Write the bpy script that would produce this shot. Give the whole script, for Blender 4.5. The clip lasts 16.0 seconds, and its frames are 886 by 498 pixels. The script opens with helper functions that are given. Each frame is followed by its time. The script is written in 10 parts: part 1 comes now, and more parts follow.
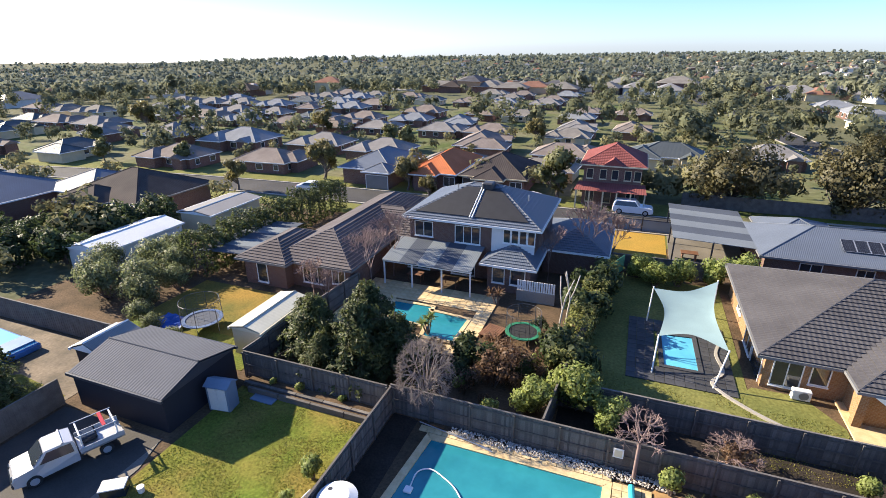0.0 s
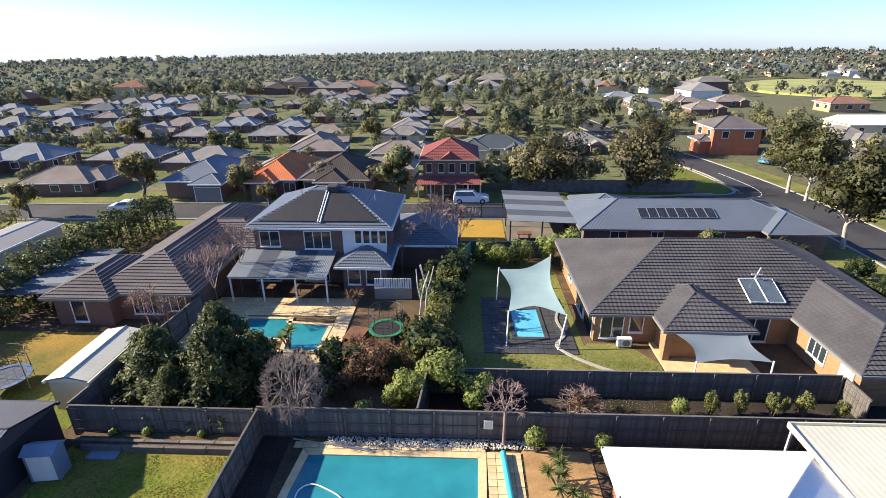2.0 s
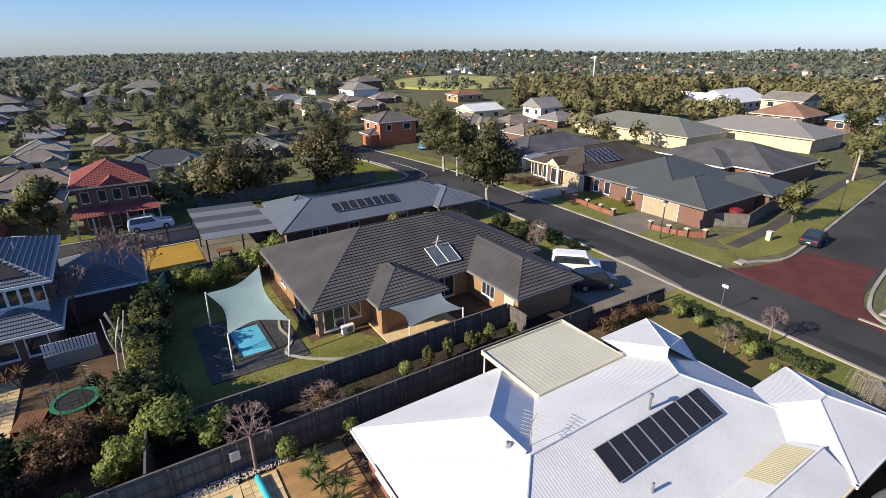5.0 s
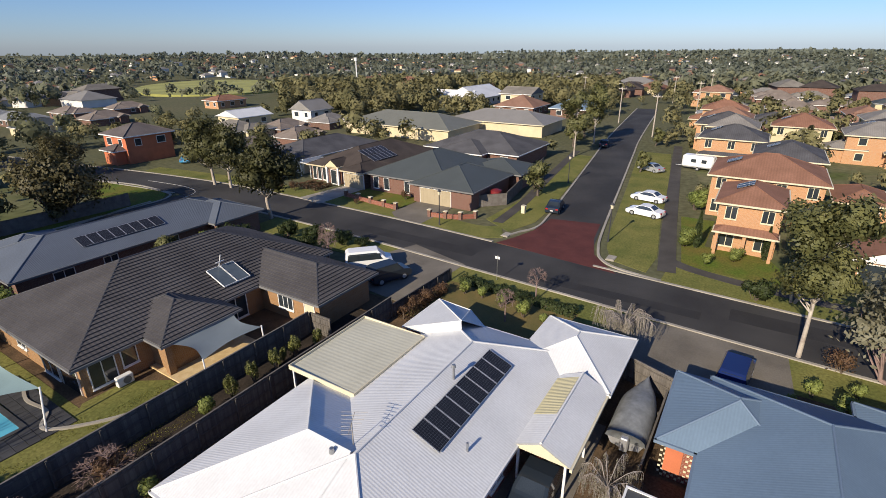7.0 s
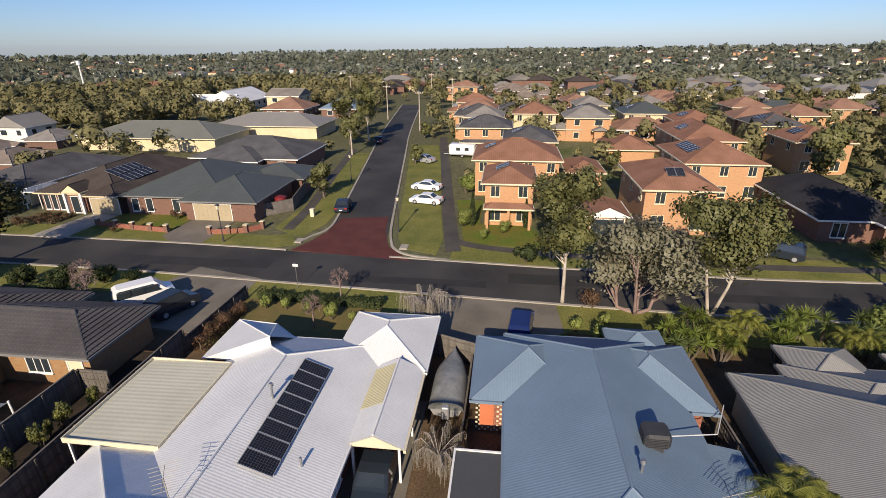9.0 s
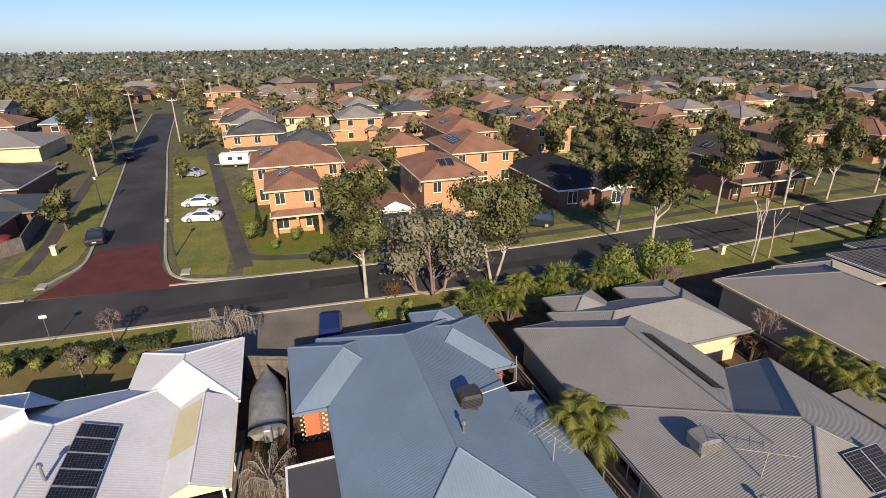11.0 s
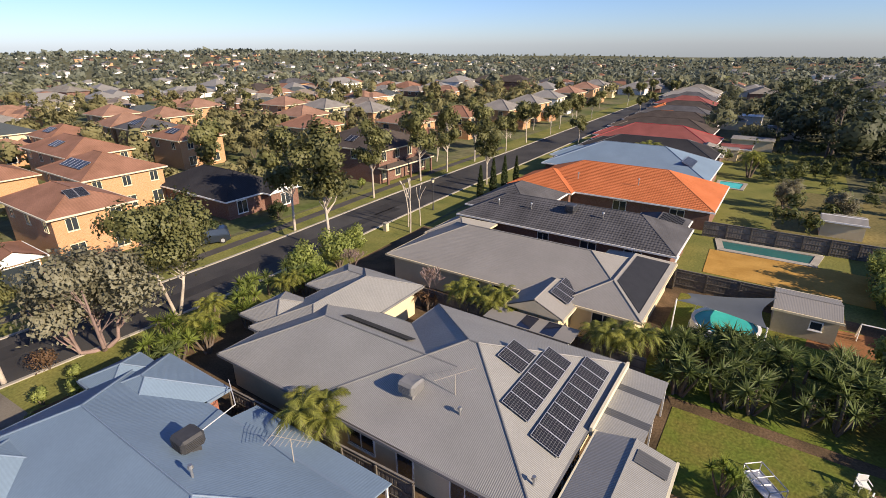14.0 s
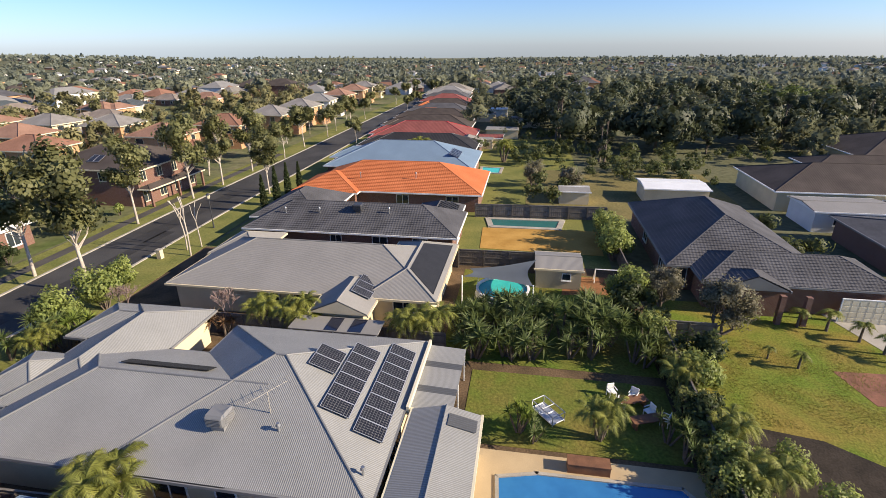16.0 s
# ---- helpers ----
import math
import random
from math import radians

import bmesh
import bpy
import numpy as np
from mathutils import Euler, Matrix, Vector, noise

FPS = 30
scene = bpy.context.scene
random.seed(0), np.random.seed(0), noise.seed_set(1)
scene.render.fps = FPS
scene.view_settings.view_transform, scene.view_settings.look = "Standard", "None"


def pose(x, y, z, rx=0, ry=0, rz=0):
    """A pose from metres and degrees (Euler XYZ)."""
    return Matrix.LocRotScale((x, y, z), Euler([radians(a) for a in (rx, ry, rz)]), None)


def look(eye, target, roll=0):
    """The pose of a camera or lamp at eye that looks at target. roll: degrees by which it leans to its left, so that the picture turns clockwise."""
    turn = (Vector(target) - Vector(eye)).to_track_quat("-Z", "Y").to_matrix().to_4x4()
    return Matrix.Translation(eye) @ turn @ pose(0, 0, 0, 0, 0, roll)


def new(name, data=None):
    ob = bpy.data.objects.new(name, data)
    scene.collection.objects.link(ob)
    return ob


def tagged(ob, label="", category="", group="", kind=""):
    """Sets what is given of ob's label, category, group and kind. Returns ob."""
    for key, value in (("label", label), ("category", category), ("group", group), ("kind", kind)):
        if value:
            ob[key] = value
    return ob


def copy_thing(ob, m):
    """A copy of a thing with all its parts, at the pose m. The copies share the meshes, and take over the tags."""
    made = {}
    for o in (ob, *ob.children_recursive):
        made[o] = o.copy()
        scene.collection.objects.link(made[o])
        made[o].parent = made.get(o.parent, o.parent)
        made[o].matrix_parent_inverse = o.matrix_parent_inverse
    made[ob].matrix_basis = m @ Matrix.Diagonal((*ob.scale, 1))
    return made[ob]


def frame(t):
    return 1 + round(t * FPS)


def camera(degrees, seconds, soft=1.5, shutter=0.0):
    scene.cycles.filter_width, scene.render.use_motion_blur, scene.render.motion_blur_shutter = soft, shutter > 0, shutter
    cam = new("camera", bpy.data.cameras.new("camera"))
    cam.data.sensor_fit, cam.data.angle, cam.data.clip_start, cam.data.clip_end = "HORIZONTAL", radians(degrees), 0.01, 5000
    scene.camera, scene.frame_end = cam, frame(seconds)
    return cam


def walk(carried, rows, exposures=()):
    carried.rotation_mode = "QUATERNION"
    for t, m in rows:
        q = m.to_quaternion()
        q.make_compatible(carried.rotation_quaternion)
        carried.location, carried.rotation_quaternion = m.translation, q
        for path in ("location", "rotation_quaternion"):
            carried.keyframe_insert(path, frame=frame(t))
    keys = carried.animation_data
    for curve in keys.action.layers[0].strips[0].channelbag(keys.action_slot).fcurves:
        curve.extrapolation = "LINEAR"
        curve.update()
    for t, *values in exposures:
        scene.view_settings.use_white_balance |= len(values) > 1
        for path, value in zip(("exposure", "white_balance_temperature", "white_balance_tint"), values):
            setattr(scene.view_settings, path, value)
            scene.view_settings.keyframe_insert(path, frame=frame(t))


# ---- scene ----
cam = camera(82.95, 16.0, 0.6)
PATH = [
    (0.0, -0.00, 0.00, 20.00, 20.71, -21.92, 0.24),
    (0.5, -0.06, -0.08, 20.03, 17.47, -21.95, 0.25),
    (1.0, -0.12, -0.16, 20.07, 12.97, -22.02, 0.27),
    (1.5, -0.18, -0.25, 20.10, 7.96, -22.07, 0.30),
    (2.0, -0.24, -0.34, 20.14, 2.25, -22.10, 0.33),
    (2.5, -0.29, -0.44, 20.19, -3.26, -22.16, 0.36),
    (3.0, -0.34, -0.54, 20.24, -9.10, -22.17, 0.38),
    (3.5, -0.37, -0.65, 20.29, -14.78, -22.14, 0.39),
    (4.0, -0.41, -0.77, 20.34, -20.89, -22.14, 0.38),
    (6.5, -0.44, -1.37, 20.49, -51.23, -21.90, 0.25),
    (7.0, -0.55, -1.36, 20.52, -57.90, -21.98, 0.29),
    (7.5, -0.66, -1.34, 20.56, -64.15, -22.00, 0.33),
    (8.0, -0.78, -1.30, 20.59, -70.59, -22.04, 0.39),
    (8.5, -0.91, -1.26, 20.62, -76.60, -22.10, 0.43),
    (9.0, -1.03, -1.21, 20.65, -83.05, -22.16, 0.47),
    (11.5, -1.55, -0.75, 20.72, -114.59, -22.13, 0.29),
    (12.0, -1.67, -0.63, 20.77, -121.16, -22.12, 0.29),
    (12.5, -1.80, -0.51, 20.82, -127.31, -22.12, 0.29),
    (13.0, -1.92, -0.38, 20.87, -133.69, -22.11, 0.30),
    (13.5, -2.05, -0.23, 20.93, -139.68, -22.08, 0.31),
    (14.0, -2.19, -0.08, 21.00, -145.97, -22.07, 0.34),
    (14.5, -2.32, 0.08, 21.06, -151.90, -22.05, 0.36),
    (15.0, -2.45, 0.25, 21.12, -158.24, -22.02, 0.38),
    (15.5, -2.59, 0.42, 21.18, -164.22, -22.03, 0.41),
    (16.0, -2.72, 0.59, 21.24, -170.63, -22.02, 0.43),
]
walk(cam, [(t, pose(x, y, z, 90 + pitch, roll, yaw)) for t, x, y, z, yaw, pitch, roll in PATH],
     [(0, 1.48, 6500, 10), (2, 1.38, 6500, 10), (3.5, 1.04, 6500, 10), (5, 0.68, 6500, 10), (6.5, 0.30, 6500, 10), (9, 0.30, 6850, 12), (12.5, 0.58, 7050, 14), (14, 0.72, 7050, 14), (16, 0.88, 6750, 11)])

# ---- world and sun ----
SUN_WAY = Vector((-0.895, 0.07, 0.438)).normalized()
world = bpy.data.worlds.new("sky")
scene.world = world
world.use_nodes = True
wn = world.node_tree
sky = wn.nodes.new("ShaderNodeTexSky")
sky.sky_type, sky.sun_disc = "NISHITA", False
sky.sun_elevation, sky.sun_rotation = math.asin(SUN_WAY.z), math.atan2(SUN_WAY.x, SUN_WAY.y)
sky.altitude, sky.air_density, sky.dust_density, sky.ozone_density = 1000, 1.0, 0.8, 8.0
wn.nodes["Background"].inputs[1].default_value = 0.098
tint = wn.nodes.new("ShaderNodeMix")
tint.data_type, tint.blend_type = "RGBA", "MULTIPLY"
tint.inputs[0].default_value, tint.inputs[7].default_value = 1.0, (1.06, 0.98, 1.05, 1)
wn.links.new(sky.outputs[0], tint.inputs[6])
wn.links.new(tint.outputs[2], wn.nodes["Background"].inputs[0])
sun = new("sun", bpy.data.lights.new("sun", "SUN"))
sun.data.energy, sun.data.angle, sun.data.color = 5.0, radians(0.6), (1.0, 0.87, 0.68)
sun.matrix_world = look(SUN_WAY * 50, (0, 0, 0))

# ---- materials ----
def mat(name, colour, rough=0.7, metal=0.0, vary=0.25, size=0.6, bump=0.0, grain=18.0, second=None, mix=0.5, island=0.0, spec=0.5, obrand=0.0):
    """A surface with two scales of variation, in metres of object space."""
    m = bpy.data.materials.new(name)
    m.use_nodes = True
    t = m.node_tree
    n, l = t.nodes, t.links
    b = n["Principled BSDF"]
    b.inputs["Roughness"].default_value, b.inputs["Metallic"].default_value = rough, metal
    b.inputs["Specular IOR Level"].default_value = spec
    co = n.new("ShaderNodeTexCoord")
    big, fine = n.new("ShaderNodeTexNoise"), n.new("ShaderNodeTexNoise")
    big.inputs["Scale"].default_value, big.inputs["Detail"].default_value = size, 5
    fine.inputs["Scale"].default_value, fine.inputs["Detail"].default_value = grain, 3
    for q in (big, fine):
        l.new(co.outputs["Object"], q.inputs["Vector"])
    r = n.new("ShaderNodeValToRGB")
    c2 = second or tuple(c * (1 - vary) for c in colour)
    r.color_ramp.elements[0].color, r.color_ramp.elements[1].color = (*c2, 1), (*colour, 1)
    r.color_ramp.elements[0].position, r.color_ramp.elements[1].position = 0.5 - mix * 0.35, 0.5 + mix * 0.3
    l.new(big.outputs["Fac"], r.inputs["Fac"])
    h = n.new("ShaderNodeHueSaturation")
    l.new(r.outputs["Color"], h.inputs["Color"])
    val = n.new("ShaderNodeMath")
    val.operation = "MULTIPLY_ADD"
    val.inputs[1].default_value, val.inputs[2].default_value = vary * 1.7, 1 - vary * 0.85
    l.new(fine.outputs["Fac"], val.inputs[0])
    last = val
    for amount, node, socket in ((island, "ShaderNodeNewGeometry", "Random Per Island"), (obrand, "ShaderNodeObjectInfo", "Random")):
        if amount:
            g, k, mu = n.new(node), n.new("ShaderNodeMath"), n.new("ShaderNodeMath")
            k.operation, mu.operation = "MULTIPLY_ADD", "MULTIPLY"
            k.inputs[1].default_value, k.inputs[2].default_value = amount * 2, 1 - amount
            l.new(g.outputs[socket], k.inputs[0])
            l.new(last.outputs[0], mu.inputs[0])
            l.new(k.outputs[0], mu.inputs[1])
            last = mu
    l.new(last.outputs[0], h.inputs["Value"])
    l.new(h.outputs["Color"], b.inputs["Base Color"])
    if bump:
        bu = n.new("ShaderNodeBump")
        bu.inputs["Strength"].default_value, bu.inputs["Distance"].default_value = bump, 0.04
        l.new(fine.outputs["Fac"], bu.inputs["Height"])
        l.new(bu.outputs["Normal"], b.inputs["Normal"])
    m["hue"] = h.name
    return m


def ribbed(name, colour, pitch=0.076, rough=0.45, metal=0.0, vary=0.12, depth=0.02, strength=0.6, dark=0.8, spec=0.28):
    """Roof sheet with ribs that run up the slope; u of the map runs along the eave in metres."""
    m = mat(name, colour, min(1, rough + 0.12), metal, vary, 0.35, grain=6, spec=spec)
    n, l = m.node_tree.nodes, m.node_tree.links
    uv, w, bu = n.new("ShaderNodeUVMap"), n.new("ShaderNodeTexWave"), n.new("ShaderNodeBump")
    w.wave_type, w.bands_direction, w.wave_profile = "BANDS", "X", "SIN"
    w.inputs["Scale"].default_value = 0.314159 / pitch
    l.new(uv.outputs[0], w.inputs["Vector"])
    bu.inputs["Strength"].default_value, bu.inputs["Distance"].default_value = strength, depth
    l.new(w.outputs["Fac"], bu.inputs["Height"])
    l.new(bu.outputs["Normal"], n["Principled BSDF"].inputs["Normal"])
    h = n[m["hue"]]
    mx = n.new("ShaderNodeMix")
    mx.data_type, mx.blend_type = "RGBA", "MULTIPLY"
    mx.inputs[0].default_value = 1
    # shade of the troughs put into the colour: darkest between the ribs
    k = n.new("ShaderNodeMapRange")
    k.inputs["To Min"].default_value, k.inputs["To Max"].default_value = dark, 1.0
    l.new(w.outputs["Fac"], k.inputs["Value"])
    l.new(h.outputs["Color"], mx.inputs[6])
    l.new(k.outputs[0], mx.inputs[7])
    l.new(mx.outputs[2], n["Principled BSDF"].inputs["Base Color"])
    return m


def bricked(name, colour, second, mortar, bw=0.23, bh=0.086, vary=0.2):
    """Brickwork on upright walls: courses by height, bricks along the wall."""
    m = mat(name, colour, 0.85, 0, vary, 0.5, grain=10)
    n, l = m.node_tree.nodes, m.node_tree.links
    co, sep, add, com, br = (n.new("ShaderNode" + k) for k in ("TexCoord", "SeparateXYZ", "Math", "CombineXYZ", "TexBrick"))
    l.new(co.outputs["Object"], sep.inputs[0])
    l.new(sep.outputs[0], add.inputs[0])
    l.new(sep.outputs[1], add.inputs[1])
    l.new(add.outputs[0], com.inputs[0])
    l.new(sep.outputs[2], com.inputs[1])
    l.new(com.outputs[0], br.inputs["Vector"])
    br.inputs["Scale"].default_value = 1
    br.inputs["Brick Width"].default_value, br.inputs["Row Height"].default_value = bw, bh
    br.inputs["Mortar Size"].default_value = 0.007
    br.inputs["Color1"].default_value, br.inputs["Color2"].default_value, br.inputs["Mortar"].default_value = (*colour, 1), (*second, 1), (*mortar, 1)
    l.new(br.outputs["Color"], n[m["hue"]].inputs["Color"])
    bu = n.new("ShaderNodeBump")
    bu.invert = True
    bu.inputs["Strength"].default_value, bu.inputs["Distance"].default_value = 0.5, 0.01
    l.new(br.outputs["Fac"], bu.inputs["Height"])
    l.new(bu.outputs["Normal"], n["Principled BSDF"].inputs["Normal"])
    return m


def leafy(name, colour, second, island=0.35, glow=0.48, rough=0.55, spec=0.3, size=0.8):
    """Leaves that let some light through."""
    m = mat(name, colour, rough, 0, 0.22, size, grain=4, second=second, island=island, spec=spec, obrand=0.12)
    n, l = m.node_tree.nodes, m.node_tree.links
    tr, mx = n.new("ShaderNodeBsdfTranslucent"), n.new("ShaderNodeMixShader")
    l.new(n[m["hue"]].outputs["Color"], tr.inputs["Color"])
    mx.inputs[0].default_value = glow
    l.new(n["Principled BSDF"].outputs[0], mx.inputs[1])
    l.new(tr.outputs[0], mx.inputs[2])
    l.new(mx.outputs[0], n["Material Output"].inputs["Surface"])
    return m


def watery(name, colour, second, rough=0.06):
    m = mat(name, colour, rough, 0, 0.12, 0.5, grain=2.2, second=second, bump=0.12)
    return m


GRASS = mat("grass", (0.215, 0.202, 0.064), 0.95, 0, 0.7, 0.3, 0.8, 5, second=(0.100, 0.122, 0.034), mix=0.8, spec=0.1)
GARDENS = mat("far_gardens", (0.165, 0.155, 0.088), 0.95, 0, 0.6, 0.09, 0.5, 0.9, second=(0.085, 0.110, 0.036), mix=0.5, spec=0.08)
LAWN = mat("lawn", (0.105, 0.150, 0.026), 0.95, 0, 0.75, 0.35, 1.0, 5.5, second=(0.165, 0.140, 0.04), mix=0.5, spec=0.08)
DRYLAWN = mat("dry_lawn", (0.42, 0.25, 0.05), 0.95, 0, 0.5, 0.3, 0.5, 9, second=(0.33, 0.22, 0.045), mix=0.6, spec=0.1)
SAND = mat("sand", (0.46, 0.27, 0.075), 0.95, 0, 0.3, 0.5, 0.3, 8, second=(0.36, 0.20, 0.05), spec=0.1)
# near-black soil: the shade on these beds is put into the colour
SHADED_BED = mat("dark_mulch", (0.052, 0.042, 0.034), 0.95, 0, 0.6, 0.7, 0.8, 9, second=(0.032, 0.027, 0.022), spec=0.08)
EARTH = mat("earth", (0.145, 0.098, 0.06), 0.95, 0, 0.7, 0.5, 0.8, 7, second=(0.075, 0.055, 0.035), spec=0.1)
COUNTRY = mat("country", (0.105, 0.112, 0.062), 0.95, 0, 0.7, 0.03, 0.3, 1.2, second=(0.140, 0.132, 0.078), mix=0.7, spec=0.05)
ASPHALT = mat("asphalt", (0.058, 0.056, 0.054), 0.8, 0, 0.3, 0.15, 0.3, 30, second=(0.033, 0.032, 0.032), mix=0.4, spec=0.3)
REDROAD = mat("red_asphalt", (0.115, 0.035, 0.03), 0.85, 0, 0.3, 0.5, 0.3, 30, spec=0.3)
CONCRETE = mat("concrete", (0.40, 0.37, 0.32), 0.85, 0, 0.3, 0.4, 0.2, 12, spec=0.3)
DRIVE = mat("aggregate_drive", (0.20, 0.18, 0.15), 0.85, 0, 0.35, 0.3, 0.2, 12, spec=0.3)
PATHDARK = mat("dark_path", (0.085, 0.078, 0.07), 0.85, 0, 0.3, 0.4, 0.2, 12, spec=0.3)
SANDSTONE = mat("sandstone_paver", (0.66, 0.51, 0.29), 0.75, 0, 0.2, 2.0, 0.15, 12, obrand=0.14, second=(0.56, 0.40, 0.20))
SLATE = mat("dark_paver", (0.055, 0.056, 0.060), 0.7, 0, 0.3, 1.2, 0.2, 12, obrand=0.25)
PEBBLE = mat("pebble", (0.55, 0.50, 0.43), 0.8, 0, 0.3, 3, island=0.35)
POOL = watery("pool_water", (0.030, 0.24, 0.28), (0.022, 0.19, 0.235))
POOL_PALE = watery("pool_cover", (0.13, 0.50, 0.68), (0.10, 0.42, 0.62), 0.35)
POOL_BLUE = watery("blue_pool", (0.03, 0.15, 0.36), (0.04, 0.19, 0.42))
POOL_GREEN = watery("green_pool", (0.05, 0.52, 0.44), (0.035, 0.42, 0.38))
POOL_DARK = watery("dark_pool", (0.035, 0.15, 0.14), (0.03, 0.12, 0.12))

WHITE_ROOF = ribbed("white_sheet", (0.71, 0.725, 0.74), 0.15, 0.45, dark=0.94, strength=0.22)
BLUE_ROOF = ribbed("blue_grey_sheet", (0.175, 0.25, 0.335), 0.15, 0.45, dark=0.93, strength=0.22)
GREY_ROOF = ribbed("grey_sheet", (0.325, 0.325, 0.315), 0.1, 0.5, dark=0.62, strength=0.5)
LIGHT_ROOF = ribbed("light_grey_sheet", (0.262, 0.252, 0.238), 0.1, 0.5, dark=0.9, strength=0.3)
PALE_GREEN = ribbed("pale_green_sheet", (0.185, 0.19, 0.165), 0.1, 0.5, dark=0.9, strength=0.3)
SLATE_ROOF = ribbed("slate_blue_sheet", (0.135, 0.158, 0.195), 0.15, 0.4, dark=0.85)
SHED_ROOF = ribbed("dark_shed_sheet", (0.125, 0.130, 0.145), 0.2, 0.7, dark=0.85, spec=0.12)
CREAM_SHEET = ribbed("cream_sheet", (0.56, 0.55, 0.45), 0.3, 0.5, dark=0.95, strength=0.25)
YELLOW_SHEET = ribbed("yellowed_sheet", (0.66, 0.60, 0.36), 0.15, 0.3, dark=0.9)
DARK_SHEET = ribbed("smoked_sheet", (0.10, 0.103, 0.108), 0.15, 0.35, dark=0.8)
PATIO_DARK = ribbed("dark_patio_sheet", (0.10, 0.115, 0.14), 0.15, 0.8, dark=0.8, spec=0.05)
PATIO_PALE = ribbed("pale_patio_sheet", (0.20, 0.225, 0.245), 0.15, 0.8, dark=0.85, spec=0.05)
GREEN_ROOF = ribbed("grey_green_sheet", (0.082, 0.095, 0.098), 0.15, 0.45, dark=0.85)


def tiled(name, colour, second, vary=0.3, relief=0.5):
    m = ribbed(name, colour, 0.30, 0.8, 0, vary, 0.03, relief, 0.72, 0.12)
    for k in m.node_tree.nodes:
        if k.bl_idname == "ShaderNodeMapRange":
            k.inputs["To Min"].default_value = 0.88
    r = [q for q in m.node_tree.nodes if q.bl_idname == "ShaderNodeValToRGB"][0]
    r.color_ramp.elements[0].color = (*second, 1)
    return m


TILE_DARK = tiled("charcoal_tile", (0.112, 0.107, 0.110), (0.080, 0.076, 0.079))
TILE_GREY = tiled("grey_tile", (0.115, 0.115, 0.125), (0.075, 0.075, 0.082))
TILE_BROWN = tiled("brown_tile", (0.088, 0.073, 0.066), (0.060, 0.050, 0.046))
GARAGE_TAN = mat("tan_garage_paint", (0.40, 0.335, 0.225), 0.55, 0, 0.1, 0.8)
TILE_ORANGE = tiled("orange_tile", (0.58, 0.19, 0.08), (0.49, 0.155, 0.062))
TILE_LILAC = tiled("grey_brown_tile", (0.155, 0.138, 0.134), (0.115, 0.10, 0.098), relief=0.12)
TILE_RED = tiled("red_tile", (0.27, 0.092, 0.082), (0.20, 0.066, 0.06))
TILE_TERRA = tiled("terracotta_tile", (0.30, 0.158, 0.110), (0.225, 0.118, 0.080), relief=0.12)
TILE_BLACK = tiled("black_tile", (0.04, 0.04, 0.045), (0.028, 0.028, 0.032))
TILE_PALE = tiled("pale_tile", (0.26, 0.24, 0.21), (0.19, 0.175, 0.155), relief=0.12)

BRICK_RED = bricked("red_brick", (0.29, 0.085, 0.05), (0.22, 0.06, 0.04), (0.34, 0.28, 0.22))
BRICK_TAN = bricked("tan_brick", (0.33, 0.18, 0.078), (0.26, 0.135, 0.055), (0.34, 0.27, 0.18))
BRICK_BROWN = bricked("brown_brick", (0.16, 0.085, 0.062), (0.12, 0.062, 0.048), (0.22, 0.18, 0.15))
BRICK_ORANGE = bricked("orange_brick", (0.50, 0.27, 0.135), (0.44, 0.22, 0.10), (0.5, 0.39, 0.28))
BRICK_PINK = bricked("pink_brick", (0.185, 0.088, 0.064), (0.145, 0.066, 0.05), (0.25, 0.20, 0.16))
RENDER_CREAM = mat("cream_render", (0.66, 0.56, 0.37), 0.85, 0, 0.15, 0.5, 0.1)
RENDER_WHITE = mat("white_render", (0.72, 0.71, 0.68), 0.8, 0, 0.12, 0.5, 0.1)
RENDER_TERRA = mat("terracotta_panel", (0.55, 0.17, 0.08), 0.8, 0, 0.15, 1.0, 0.1)
WHITE = mat("white_paint", (0.80, 0.80, 0.78), 0.5, 0, 0.1, 0.8)
CREAM = mat("cream_paint", (0.68, 0.62, 0.45), 0.5, 0, 0.1, 0.8)
GREYPAINT = mat("grey_paint", (0.20, 0.20, 0.20), 0.5, 0, 0.15, 0.8)
DARKPAINT = mat("charcoal_paint", (0.045, 0.047, 0.055), 0.5, 0, 0.2, 0.8)
BLUEPAINT = mat("blue_grey_paint", (0.16, 0.22, 0.30), 0.5, 0, 0.12, 0.8)
SHEDWALL = ribbed("dark_shed_wall", (0.028, 0.03, 0.04), 0.2, 0.5)
GLASS = mat("window_glass", (0.035, 0.045, 0.055), 0.06, 0, 0.3, 0.5, spec=0.9)
PALING = mat("grey_paling", (0.155, 0.14, 0.125), 0.9, 0, 0.4, 1.5, 0.3, 25, second=(0.10, 0.088, 0.078), obrand=0.3)
RAIL = mat("fence_rail", (0.13, 0.115, 0.10), 0.9, 0, 0.3, 2)
TIMBER = mat("brown_timber", (0.20, 0.09, 0.045), 0.8, 0, 0.35, 2, 0.2, 20)
RUBBER = mat("black_rubber", (0.017, 0.017, 0.019), 0.65, 0, 0.3, 1.5, 0.2, 14)
COLLECTOR = mat("collector_glass", (0.10, 0.125, 0.145), 0.12, 0, 0.2, 1.5, spec=0.8)
PV = mat("solar_cell", (0.012, 0.016, 0.035), 0.12, 0, 0.3, 3, spec=0.8)


